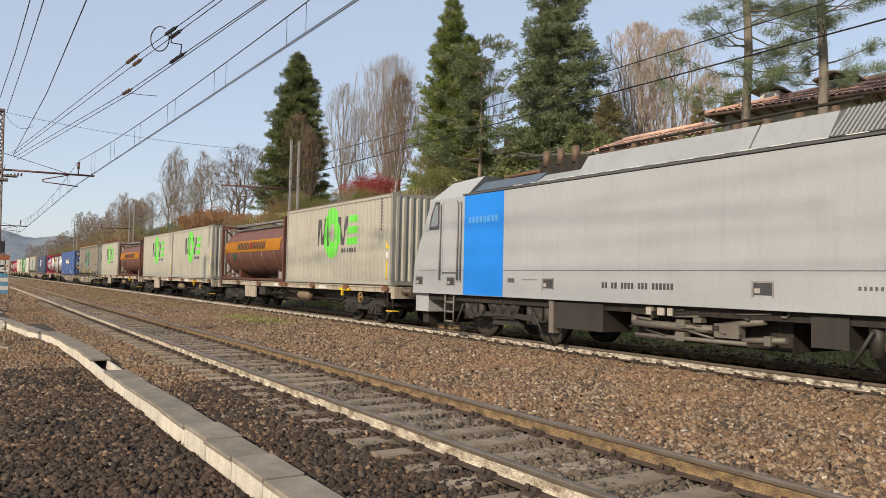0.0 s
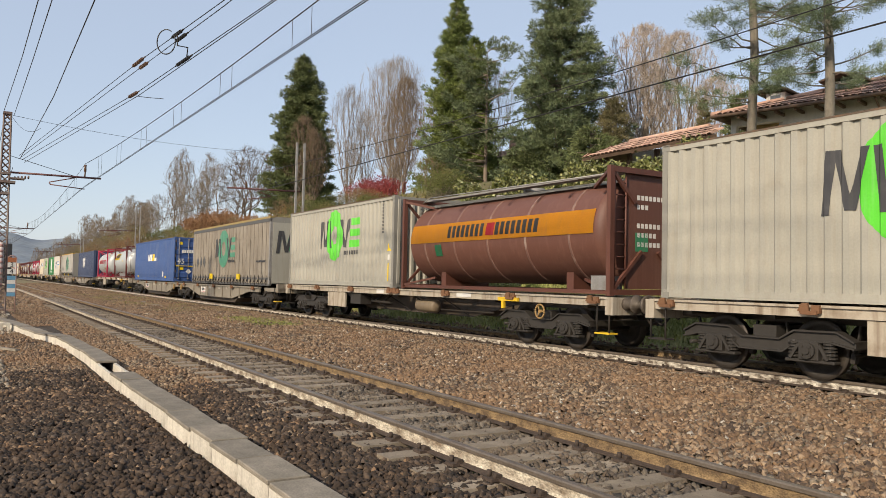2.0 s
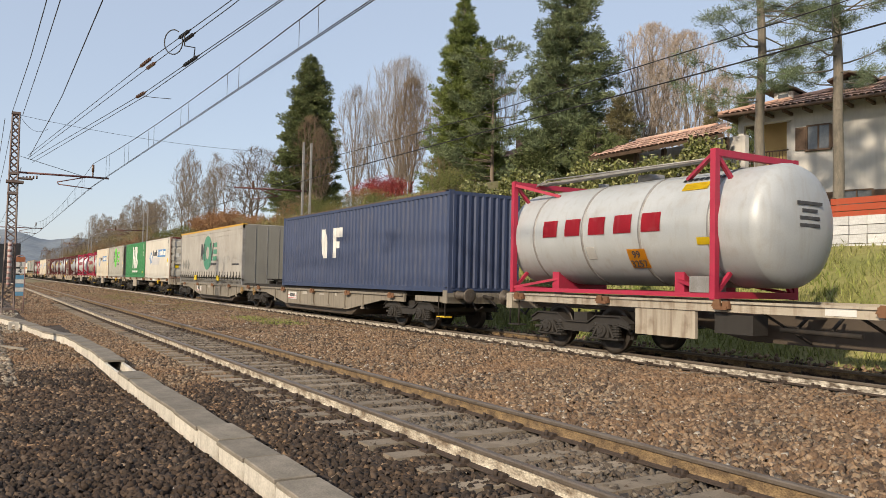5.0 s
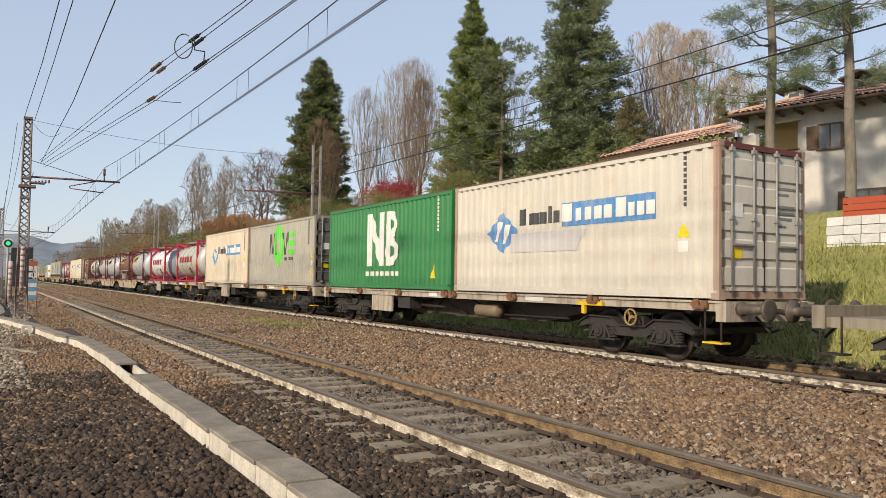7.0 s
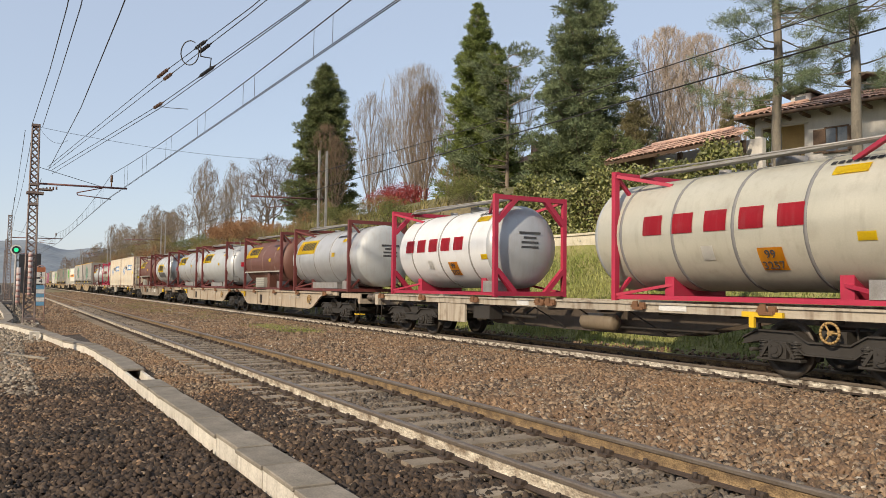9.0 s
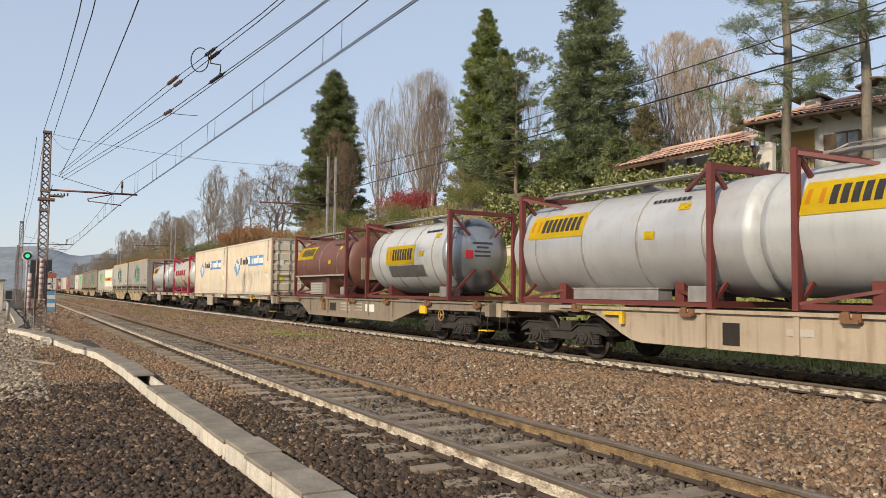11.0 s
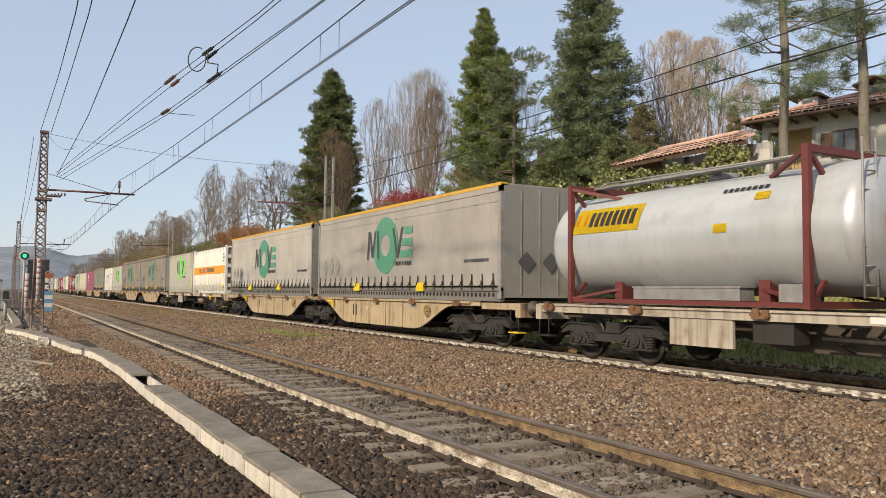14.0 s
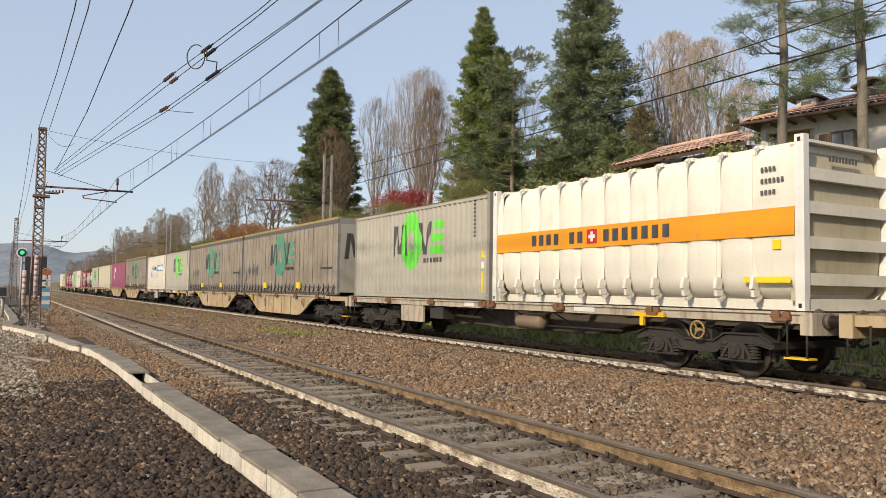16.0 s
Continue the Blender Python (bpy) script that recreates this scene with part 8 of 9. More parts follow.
    for z in (0.52, 1.12, 1.70, 2.26):
        part("end_beam", boxes((hx - 0.13, hx - 0.01, -1.10, 1.10, z - 0.10, z + 0.10)), C_BULK, t)
    part("end_wall", boxes((-hx + 0.02, -hx + 0.1, -1.1, 1.1, 0.1, h)), C_BULK, t)
    part("marking", plate_sheet([rect(hx - 0.85 + 0.08 * k, hx - 0.80 + 0.08 * k, 2.36 - 0.2 * j, 2.44 - 0.2 * j) for j, c in enumerate((4, 6, 4)) for k in range(c)], y + 0.04), P_SILL, t)
    part("end_marking", boxes(*[(hx - 0.098, hx - 0.09, -0.42 + 0.09 * k, -0.36 + 0.09 * k, 2.52, 2.62) for k in range(9)]), P_SILL, t)
    part("sticker", plate_sheet([rect(hx - 0.62, hx - 0.46, 1.02, 1.18), rect(hx - 0.95, hx - 0.28, 0.46, 0.56), rect(hx - 1.2, hx - 1.05, 0.46, 0.56)], y + 0.035), E_YELLOW, t)
    return t


# ---- locomotive ----
def locomotive():
    t = thing("locomotive", "light grey electric locomotive with a bright blue panel behind its cab", "locomotive")
    g = paint("silver_grey_locomotive_paint", (0.385, 0.40, 0.415), (0.24, 0.24, 0.235), 0.22, 0.5, 0.93)
    roof = paint("pale_aluminium_roof_panel", (0.33, 0.35, 0.36), (0.2, 0.19, 0.18), 0.4, 0.45, 0.9)
    roof_dark = paint("sooty_blue_grey_roof_panel", (0.10, 0.135, 0.17), (0.06, 0.06, 0.06), 0.6, 0.5, 0.85)
    blue = paint("bright_blue_panel", (0.001, 0.23, 0.78), (0.01, 0.2, 0.6), 0.10, 0.4)
    L, hy = 9.45, 1.49
    side = [(-L, 1.03), (L, 1.03), (L - 0.10, 1.9), (L - 0.35, 2.3), (L - 0.95, 3.58), (-L + 0.95, 3.58), (-L + 0.35, 2.3), (-L + 0.10, 1.9)]
    bm = bmesh.new()
    prism(bm, side, -hy, hy)
    bmesh.ops.bevel(bm, geom=[e for e in bm.edges if abs(e.verts[0].co.x - e.verts[1].co.x) < 1.0 and abs(e.verts[0].co.y - e.verts[1].co.y) < 0.1], offset=0.06, segments=2, affect="EDGES")
    part("body", bm, g, t)
    for q in (-1, 1):
        bm = bmesh.new()
        a = [(q * (L - 0.95), -hy + 0.02, 3.585), (q * (L - 0.95), hy - 0.02, 3.585), (q * 6.72, hy - 0.02, 3.585), (q * 6.72, -hy + 0.02, 3.585)]
        b = [(q * (L - 1.55), -hy + 0.36, 4.04), (q * (L - 1.55), hy - 0.36, 4.04), (q * 6.40, hy - 0.36, 4.10), (q * 6.40, -hy + 0.36, 4.10)]
        a, b = [bm.verts.new(c) for c in a], [bm.verts.new(c) for c in b]
        bm.faces.new(a), bm.faces.new(b)
        for k in range(4):
            bm.faces.new((a[k], a[(k + 1) % 4], b[(k + 1) % 4], b[k]))
        part("cab_roof", bm, g, t)
    # sloping roof edge in panels, the outer ones slotted
    for x0, x1, slotted in ((-6.35, -3.9, False), (-3.88, -2.52, False), (-2.5, 1.68, False), (1.72, 3.08, False), (3.1, 6.35, True)):
        top = 4.12 if x0 > -2.6 else (3.92 if x0 < -6 else 3.86)
        for s in (1, -1):
            bm = bmesh.new()
            a = [bm.verts.new(c) for c in ((x0, s * (hy - 0.01), 3.66), (x1, s * (hy - 0.01), 3.66), (x1, s * (hy - 0.33), top), (x0, s * (hy - 0.33), top))]
            b = [bm.verts.new((v.co.x, v.co.y - s * 0.05, v.co.z - 0.03)) for v in a]
            bm.faces.new(a), bm.faces.new(b)
            for k in range(4):
                bm.faces.new((a[k], a[(k + 1) % 4], b[(k + 1) % 4], b[k]))
            p = part("roof_panel", bm, P_SILL if slotted else (roof_dark if x0 < -6 else roof), t)
        if slotted:
            bm = bmesh.new()
            for k in range(int((x1 - x0) / 0.075)):
                x = x0 + 0.03 + 0.075 * k
                beam(bm, (x, -hy - 0.002, 3.67), (x + 0.10, -hy + 0.325, top + 0.01), 0.035, 0.02)
            part("louvre", bm, roof, p)
    part("roof_well", boxes((-6.4, 6.4, -1.2, 1.2, 3.5, 3.72)), P_DARK, t)
    x0, x1 = -6.76, -5.06
    part("blue_panel", boxes((x0, x1, -hy - 0.006, -hy, 1.04, 3.58)), blue, t, "bright blue side panel")
    part("emblem_print", boxes(*[(x0 + 0.20 + 0.165 * k, x0 + 0.32 + 0.165 * k, -hy - 0.012, -hy - 0.006, 2.86, 3.02) for k in range(8)]), paint("pale_blue_print", (0.08, 0.36, 0.80)), t)
    part("cab_door", boxes((-7.78, -7.12, -hy - 0.012, -hy, 1.62, 3.45)), g, t)
    part("door_seam", boxes((-7.80, -7.78, -hy - 0.006, -hy, 1.55, 3.50), (-7.12, -7.10, -hy - 0.006, -hy, 1.55, 3.50), (-7.80, -7.10, -hy - 0.006, -hy, 1.58, 1.61)), P_SILL, t)
    for x in (-7.88, -7.02, -6.88):
        part("handrail", rods(((x, -hy - 0.05, 1.40), (x, -hy - 0.05, 3.45), 0.022)), M_STEEL_GREY, t)
    bm = bmesh.new()
    prism(bm, [(-8.52, 2.78), (-7.98, 2.78), (-7.98, 3.52), (-8.20, 3.52), (-8.44, 3.12)], -hy - 0.014, -hy - 0.002)
    w = part("cab_window", bm, P_MARK, t, "dark framed side window")
    bm = bmesh.new()
    prism(bm, [(-8.44, 2.86), (-8.05, 2.86), (-8.05, 3.44), (-8.17, 3.44), (-8.36, 3.10)], -hy - 0.018, -hy - 0.014)
    part("pane", bm, surface("window_glass", (0.30, 0.32, 0.33), (0.25, 0.27, 0.28), 0.08, 0.3, bump=0), w)
    for x, m in ((-9.0, P_MARK), (-7.36, P_MARK), (-3.38, P_MARK), (1.99, P_MARK), (7.4, P_MARK)):
        r = part("step_recess", boxes((x - 0.17, x + 0.17, -hy - 0.006, -hy + 0.01, 1.27, 1.47)), m, t)
        part("recess_edge", boxes((x - 0.21, x - 0.17, -hy - 0.012, -hy - 0.004, 1.24, 1.50), (x + 0.17, x + 0.20, -hy - 0.012, -hy - 0.004, 1.24, 1.50), (x - 0.17, x + 0.17, -hy - 0.012, -hy - 0.004, 1.47, 1.50)), M_STEEL_GREY, r)
        part("grab_bar", boxes((x - 0.15, x - 0.05, -hy - 0.014, -hy - 0.006, 1.30, 1.38)), P_PLATE, r)
    part("maker_plate", boxes((-4.86, -4.60, -hy - 0.006, -hy, 1.38, 1.48)), P_SILL, t)
    part("number_mark", boxes(*[(-1.70 + 0.089 * k, -1.64 + 0.089 * k, -hy - 0.005, -hy, 1.31, 1.43) for k in range(21) if k not in (2, 5, 10, 14)]), P_MARK, t)
    part("small_print", boxes(*[(3.55 + 0.08 * k, 3.59 + 0.08 * k, -hy - 0.005, -hy, 1.38, 1.44) for k in range(14)], *[(-4.3 + 0.07 * k, -4.26 + 0.07 * k, -hy - 0.005, -hy, 1.44, 1.47) for k in range(8)]), P_SILL, t)
    part("gutter", boxes((-L + 2.6, L - 2.6, -hy - 0.015, -hy + 0.03, 3.60, 3.64)), P_SILL, t)
    part("side_joint", boxes((-L + 0.4, L - 0.4, -hy - 0.003, -hy, 1.66, 1.672)), P_SILL, t)
    for x in np.arange(-4.7, 6.0, 0.62):
        part("roof_clip", boxes((x, x + 0.34, -hy - 0.006, -hy + 0.06, 3.655, 3.668)), P_WHITE, t)
    for q in (-1, 1):
        part("front_skirt", boxes((min(q * (L - 0.05), q * (L - 0.75)), max(q * (L - 0.05), q * (L - 0.75)), -1.36, 1.36, 0.52, 1.03)), g, t)
        part("rail_guard", boxes((min(q * (L - 0.2), q * (L - 0.5)), max(q * (L - 0.2), q * (L - 0.5)), -1.2, 1.2, 0.20, 0.52)), P_DARK, t)
    part("roof_equipment", boxes((-4.4, -2.7, -0.95, 0.95, 3.7, 4.22)), P_DARK, t)
    part("roof_equipment", boxes((3.4, 5.6, -0.9, 0.9, 3.7, 4.18)), P_DARK, t)
    for x in (-4.2, -3.7, -3.2):
        part("roof_insulator", rods(((x, -0.9, 4.1), (x, -0.9, 4.46), 0.09), n=10), P_EDGE, t)
    part("underframe", boxes((-L + 0.3, L - 0.3, -1.35, 1.35, 0.86, 1.03)), P_DARK, t)
    part("equipment_case", boxes((-3.25, -1.75, -1.40, -0.6, 0.42, 0.98)), P_BOGIE, t)
    part("transformer", boxes((-1.2, 2.2, -1.0, 1.2, 0.35, 0.9)), P_DARK, t)
    pale_grime = paint("dusty_pipe_grey", (0.17, 0.15, 0.125), (0.08, 0.06, 0.05), 0.5)
    for p, q, r in (((-0.95, -1.32, 0.66), (1.2, -1.30, 0.64), 0.075), ((-0.9, -1.34, 0.44), (1.6, -1.34, 0.45), 0.04), ((1.1, -1.3, 0.72), (1.9, -1.3, 0.84), 0.06), ((-0.95, -1.32, 0.66), (-1.05, -1.2, 0.86), 0.075), ((1.5, -1.32, 0.5), (2.3, -1.32, 0.56), 0.05)):
        part("pipe", rods((p, q, r)), pale_grime, t)
    part("valve_group", boxes((0.95, 1.45, -1.38, -1.2, 0.52, 0.76), (0.1, 0.3, -1.38, -1.2, 0.40, 0.56)), pale_grime, t)
    for x, w in ((-0.58, 0.12), (-0.30, 0.17), (-0.06, 0.12)):
        part("gauge_plate", boxes((x, x + w, -1.42, -1.39, 0.84, 0.98)), P_PLATE, t)
    rng = random.Random(12)
    for k in range(26):
        x, z = rng.uniform(-1.1, 2.3), rng.uniform(0.36, 0.95)
        if k % 3:
            part("hose", rods(((x, -1.34, z), (x + rng.uniform(0.2, 0.7), -1.36, z + rng.uniform(-0.12, 0.12)), rng.uniform(0.014, 0.03)), n=6), P_BOGIE if k % 2 else pale_grime, t)
        else:
            part("valve", boxes((x, x + rng.uniform(0.08, 0.22), -1.40, -1.25, z, z + rng.uniform(0.08, 0.16))), P_BOGIE if k % 2 else pale_grime, t)
    part("sand_box", boxes((2.75, 3.35, -1.38, -1.0, 0.5, 0.98)), P_BOGIE, t)
    part("sand_box", boxes((3.95, 4.15, -1.40, -1.2, 0.25, 0.98)), pale_grime, t)
    part("sand_box", boxes((-3.4, -3.25, -1.44, -1.25, 0.3, 1.0)), pale_grime, t)
    for bx in (-5.3, 5.3):
        b = part("bogie", loco_bogie(), None, t, "dark two-axle locomotive bogie", at=(bx, 0, 0))
        for ax in (-1.3, 1.3):
            WHEELS.append((part("wheel", LOCO_WHEEL, None, b, at=(ax, 0, 0.60)), ax))
    ladder = part("step", rods(((-7.70, -1.44, 0.30), (-7.70, -1.44, 1.0), 0.025), ((-7.28, -1.44, 0.30), (-7.28, -1.44, 1.0), 0.025)), pale_grime, t)
    for k in range(3):
        part("tread", rods(((-7.70, -1.44, 0.32 + 0.25 * k), (-7.28, -1.44, 0.32 + 0.25 * k), 0.03)), pale_grime, ladder)
    for s, x in ((-1, -L), (1, L)):
        for y in (-0.875, 0.875):
            part("buffer", BUFFER, None, t, at=pose(x, y, 1.08, 0, 0, 0 if s > 0 else 180))
        part("coupling", rods(((x, 0, 1.0), (x + s * 0.5, 0, 0.95), 0.05)), P_DARK, t)
        part("windscreen", boxes((x - s * 0.68 - 0.02, x - s * 0.68 + 0.02, -1.1, 1.1, 2.6, 3.2)), P_MARK, t)
        for y in (-1.05, 1.05):
            part("headlight", rods(((x - s * 0.15, y, 1.75), (x - s * 0.04, y, 1.75), 0.1), n=14), P_WHITE, t)
    for k in range(9):
        x = -2.2 + 0.62 * k
        part("roof_insulator", rods(((x, -0.75, 3.7), (x, -0.75, 4.30), 0.065), ((x, -0.75, 4.0), (x, -0.75, 4.22), 0.10), n=10), P_EDGE, t)
    part("roof_cable", rods(((-2.6, -0.75, 4.32), (3.2, -0.75, 4.36), 0.028)), P_DARK, t)
    part("roof_cable", rods(((-6.0, 0.3, 4.2), (6.0, 0.3, 4.25), 0.03)), P_DARK, t)
    # the rear current collector, folded low
    for y in (-0.6, 0.6):
        part("pantograph_base", rods(((-6.2, y, 4.08), (-3.4, y, 4.12), 0.05)), P_RUST, t)
        for x in (-6.1, -4.8, -3.5):
            part("roof_insulator", rods(((x, y, 3.72), (x, y, 4.05), 0.09), ((x, y, 3.80), (x, y, 3.86), 0.13), ((x, y, 3.92), (x, y, 3.98), 0.13), n=10), P_EDGE, t)
    for a, b, r in (((-6.0, -0.1, 4.22), (-3.5, -0.1, 4.42), 0.055), ((-3.5, -0.1, 4.42), (-5.9, -0.25, 4.62), 0.045), ((-3.5, 0.1, 4.42), (-5.9, 0.25, 4.62), 0.045), ((-5.7, 0.15, 4.16), (-3.7, 0.15, 4.30), 0.025)):
        part("pantograph_arm", rods((a, b, r)), P_PANTO, t)
    for x in (-6.12, -5.72):
        part("contact_strip", rods(((x, -0.8, 4.52), (x, -0.55, 4.66), 0.03), ((x, -0.55, 4.66), (x, 0.55, 4.66), 0.035), ((x, 0.55, 4.66), (x, 0.8, 4.52), 0.03)), P_PANTO, t)
    return t


def loco_wheel():
    bm = bmesh.new()
    for s in (-1, 1):
        k = len(bm.verts)
        lathe(bm, [(-0.05, 0.0), (-0.05, 0.2), (0.0, 0.24), (0.0, 0.48), (-0.05, 0.52), (-0.07, 0.60), (0.06, 0.597), (0.08, 0.63), (0.10, 0.62), (0.10, 0.5), (0.06, 0.2), (0.06, 0)], 32)
        shift(bm, k, Matrix.Translation((0, s * 0.755, 0)) @ Matrix.Rotation(s * math.pi / 2, 4, "Z"))
    rod(bm, (0, -1.0, 0), (0, 1.0, 0), 0.1, 12)
    return mesh_of("wheel", bm, M_TYRE)


LOCO_WHEEL = loco_wheel()


def loco_bogie():
    bm = bmesh.new()
    for s in (-1, 1):
        y0, y1 = s * 1.18 - 0.1, s * 1.18 + 0.1
        prism(bm, [(-2.1, 0.98), (2.1, 0.98), (2.1, 0.86), (0.66, 0.84), (0.44, 0.50), (-0.44, 0.50), (-0.66, 0.84), (-2.1, 0.86)], y0, y1)
        prism(bm, [(-0.62, 0.34), (0.62, 0.34), (0.42, 0.52), (-0.42, 0.52)], y0 - s * 0.1, y1)
        for ax in (-1.3, 1.3):
            prism(bm, [(ax - 0.2, 0.9), (ax - 0.16, 0.46), (ax + 0.16, 0.46), (ax + 0.2, 0.9)], y0, y1)
            for q in range(6):
                a, b = math.pi * (1.05 + 0.15 * q), math.pi * (1.05 + 0.15 * (q + 1))
                rod(bm, (ax + 0.3 + 0.3 * math.cos(a), s * 1.36, 0.75 + 0.25 * math.sin(a)), (ax + 0.3 + 0.3 * math.cos(b), s * 1.36, 0.75 + 0.25 * math.sin(b)), 0.018, 6)
        for ax in (-1.3, 1.3):
            rod(bm, (ax, s * 1.05, 0.60), (ax, s * 1.34, 0.60), 0.17, 14)
            rod(bm, (ax + 0.32, s * 1.2, 0.42), (ax + 0.32, s * 1.2, 0.9), 0.11, 10)
            rod(bm, (ax - 0.32, s * 1.2, 0.42), (ax - 0.32, s * 1.2, 0.9), 0.11, 10)
            beam(bm, (ax, s * 1.28, 0.55), (0, s * 1.28, 0.62), 0.06, 0.12)
        for k in range(3):
            rod(bm, (-0.4 + 0.4 * k, s * 1.2, 0.62), (-0.4 + 0.4 * k, s * 1.2, 1.0), 0.13, 10)
        rod(bm, (1.6, s * 1.38, 0.3), (1.2, s * 1.38, 0.8), 0.03, 6)
        rod(bm, (-1.9, s * 1.38, 0.3), (-1.6, s * 1.38, 0.8), 0.03, 6)
    return mesh_of("bogie", bm, P_BOGIE)


# ---- the train, from the locomotive back ----
FLOOR = 1.19       # loading height over the rail


def put_on(ob, front, back, low=0.0):
    return boarded(ob, (front + back) / 2, FLOOR + low)


def again(ob, front, back, low=0.0):
    return put_on(copy_thing(ob, Matrix()), front, back, low)


boarded(locomotive(), -9.82)


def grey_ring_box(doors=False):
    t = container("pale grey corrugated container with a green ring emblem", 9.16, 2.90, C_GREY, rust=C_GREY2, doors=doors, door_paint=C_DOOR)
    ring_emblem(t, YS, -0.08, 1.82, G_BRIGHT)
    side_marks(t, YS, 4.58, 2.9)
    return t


def cream_box(m, label):
    t = container(label, 9.16, 2.90, m, rust=C_RUSTED, doors=True)
    diamond_emblem(t, YS)
    side_marks(t, YS, 4.58, 2.9, "plain")
    return t


# first wagons: grey boxes and brown tanks
w1 = boarded(flat_wagon(), -30.3)
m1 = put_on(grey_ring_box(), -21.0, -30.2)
t1 = put_on(long_tank("brown tank container with an orange band in a dark brown frame"), -30.5, -39.6)
w2 = boarded(copy_thing(w1, Matrix()), -50.5)
again(m1, -41.3, -50.4), again(m1, -50.5, -59.7)
boarded(copy_thing(w1, Matrix()), -70.5)
again(t1, -61.1, -70.1), again(m1, -70.6, -79.8)

# articulated pocket wagon with a curtain body and a blue box
p1 = boarded(twin_wagon("pocket_wagon", "grey-beige articulated pocket wagon with long low side beams", 17.5, (-15.0, 0.0, 15.0), P_GREYBEIGE, 0.36, 1.8, curved=False), -98.5)
part("trailer_hitch", boxes((-0.45, 1.25, -0.62, 0.62, 0.99, 1.07), (-0.25, -0.08, -0.45, 0.45, 1.07, 1.26), (0.75, 0.92, -0.45, 0.45, 1.07, 1.22), (-0.3, 1.0, -0.22, 0.22, 1.20, 1.28), (-0.40, 0.30, -0.5, 0.5, 1.28, 1.36)), P_DARK, p1, "dark folded trailer hitch")
c1 = put_on(curtain_box("dirty grey curtain-sided swap body with yellow roof edge", 13.7, 3.08, M_CURTAIN, -0.45), -82.2, -95.9, -0.12)
for x in (6.9,):
    part("end_wall", boxes((x - 0.04, x - 0.02, -1.13, 1.13, 0.12, 2.8)), C_GREY, c1)
before = set(c1.children)
ring_emblem(c1, 0.0, 0.0, 1.9, G_DULL, 0.46, 0.56, 0.34, -0.98, 0.12, 1.02)
for o in set(c1.children) - before:
    o.matrix_local = pose(6.886, 0, 0, 0, 0, 90)
part("end_door_bar", rods(((6.90, 0.62, 0.2), (6.90, 0.62, 1.3), 0.02)), E_YELLOW, c1)
u1 = container("blue corrugated high container with white print and blue doors", 13.716, 2.9, C_BLUE, doors=True, pitch=0.28, placards=False)
part("emblem_print", plate_sheet([rect(-1.72 + 0.38 * k, -1.42 + 0.38 * k, 1.40, 1.88, 0.12) for k in range(4)] + [rect(0.55 + 0.24 * k, 0.73 + 0.24 * k, 1.40, 1.62, 0.1) for k in range(4)], YS), P_WHITE, u1)
part("emblem_square", plate_sheet([rect(-0.2 + 0.37 * k, 0.1 + 0.37 * k, 1.40, 1.88, 0.12) for k in range(2)], YS), E_YELLOW, u1)
part("placard", plate_sheet([[(3.45, 0.26), (3.62, 0.47), (3.45, 0.68), (3.28, 0.47)]], YS), P_WHITE, u1)
part("sticker", plate_sheet([rect(4.2, 4.5, 0.2, 0.35), rect(-5.6, -5.3, 0.2, 0.35)], YS - 0.01), E_YELLOW, u1)
part("marking", plate_sheet([rect(5.0, 5.06, 1.3, 2.7), rect(5.5, 5.56, 2.0, 2.7)], YS), P_WHITE, u1)
part("emblem_print", boxes(*[(6.89, 6.9, -0.75 + 0.15 * k, -0.63 + 0.15 * k, 1.86, 2.06) for k in range(9)]), P_WHITE, u1)
lettering("size_figure", "45", 0.46, P_WHITE, u1, pose(6.94, -0.80, 1.30, 90, 0, 90))
part("warning_sign", boxes((6.87, 6.885, -0.95, -0.72, 2.40, 2.58)), E_YELLOW, u1)
part("placard", boxes((-0.13, 0.13, -0.006, 0.0, -0.13, 0.13)), P_WHITE, u1, "white diamond placard", at=pose(6.90, -0.3, 0.66, 0, 0, 90) @ pose(0, 0, 0, 0, 45, 0))
part("yellow_bar", boxes((6.9, 6.92, -1.1, 1.05, 0.98, 1.04)), E_YELLOW, u1)
put_on(u1, -101.0, -114.7, -0.12)
boarded(copy_thing(w1, Matrix()), -126.7)
t3 = put_on(tank("pale grey tank container with a yellow emblem in a red-brown frame", M_TANK_WHITE, C_OXIDE, 8.0, 6.06, 1.15, 0.0, M_TANK_STEEL, "yellow", 0, ladder=True), -119.3, -125.4)
t4 = put_on(tank("off-white tank container with red block print in a red frame", M_TANK_WHITE, C_REDFRAME, 7.6, 6.06, 1.13, 0.3, M_TANK_WHITE, "red", 4), -130.0, -136.2)
boarded(copy_thing(p1, Matrix()), -156.6)
v1 = container("dark blue corrugated container with white emblem", 13.7, 2.9, C_NAVY, doors=False, pitch=0.28)
part("emblem_print", plate_sheet([rect(-2.4, -1.95, 1.1, 2.2, -0.2), rect(-1.5, -1.1, 1.1, 2.2), rect(-1.2, -0.6, 1.85, 2.2), rect(-1.2, -0.8, 1.45, 1.7)], YS), P_WHITE, v1)
put_on(v1, -139.1, -152.8, -0.1)
c2 = curtain_box("pale grey curtain-sided swap body with a large green ring emblem", 13.7, 3.15, M_CURTAIN_PALE, -0.08, pale=True)
put_on(c2, -158.7, -172.4, -0.25)

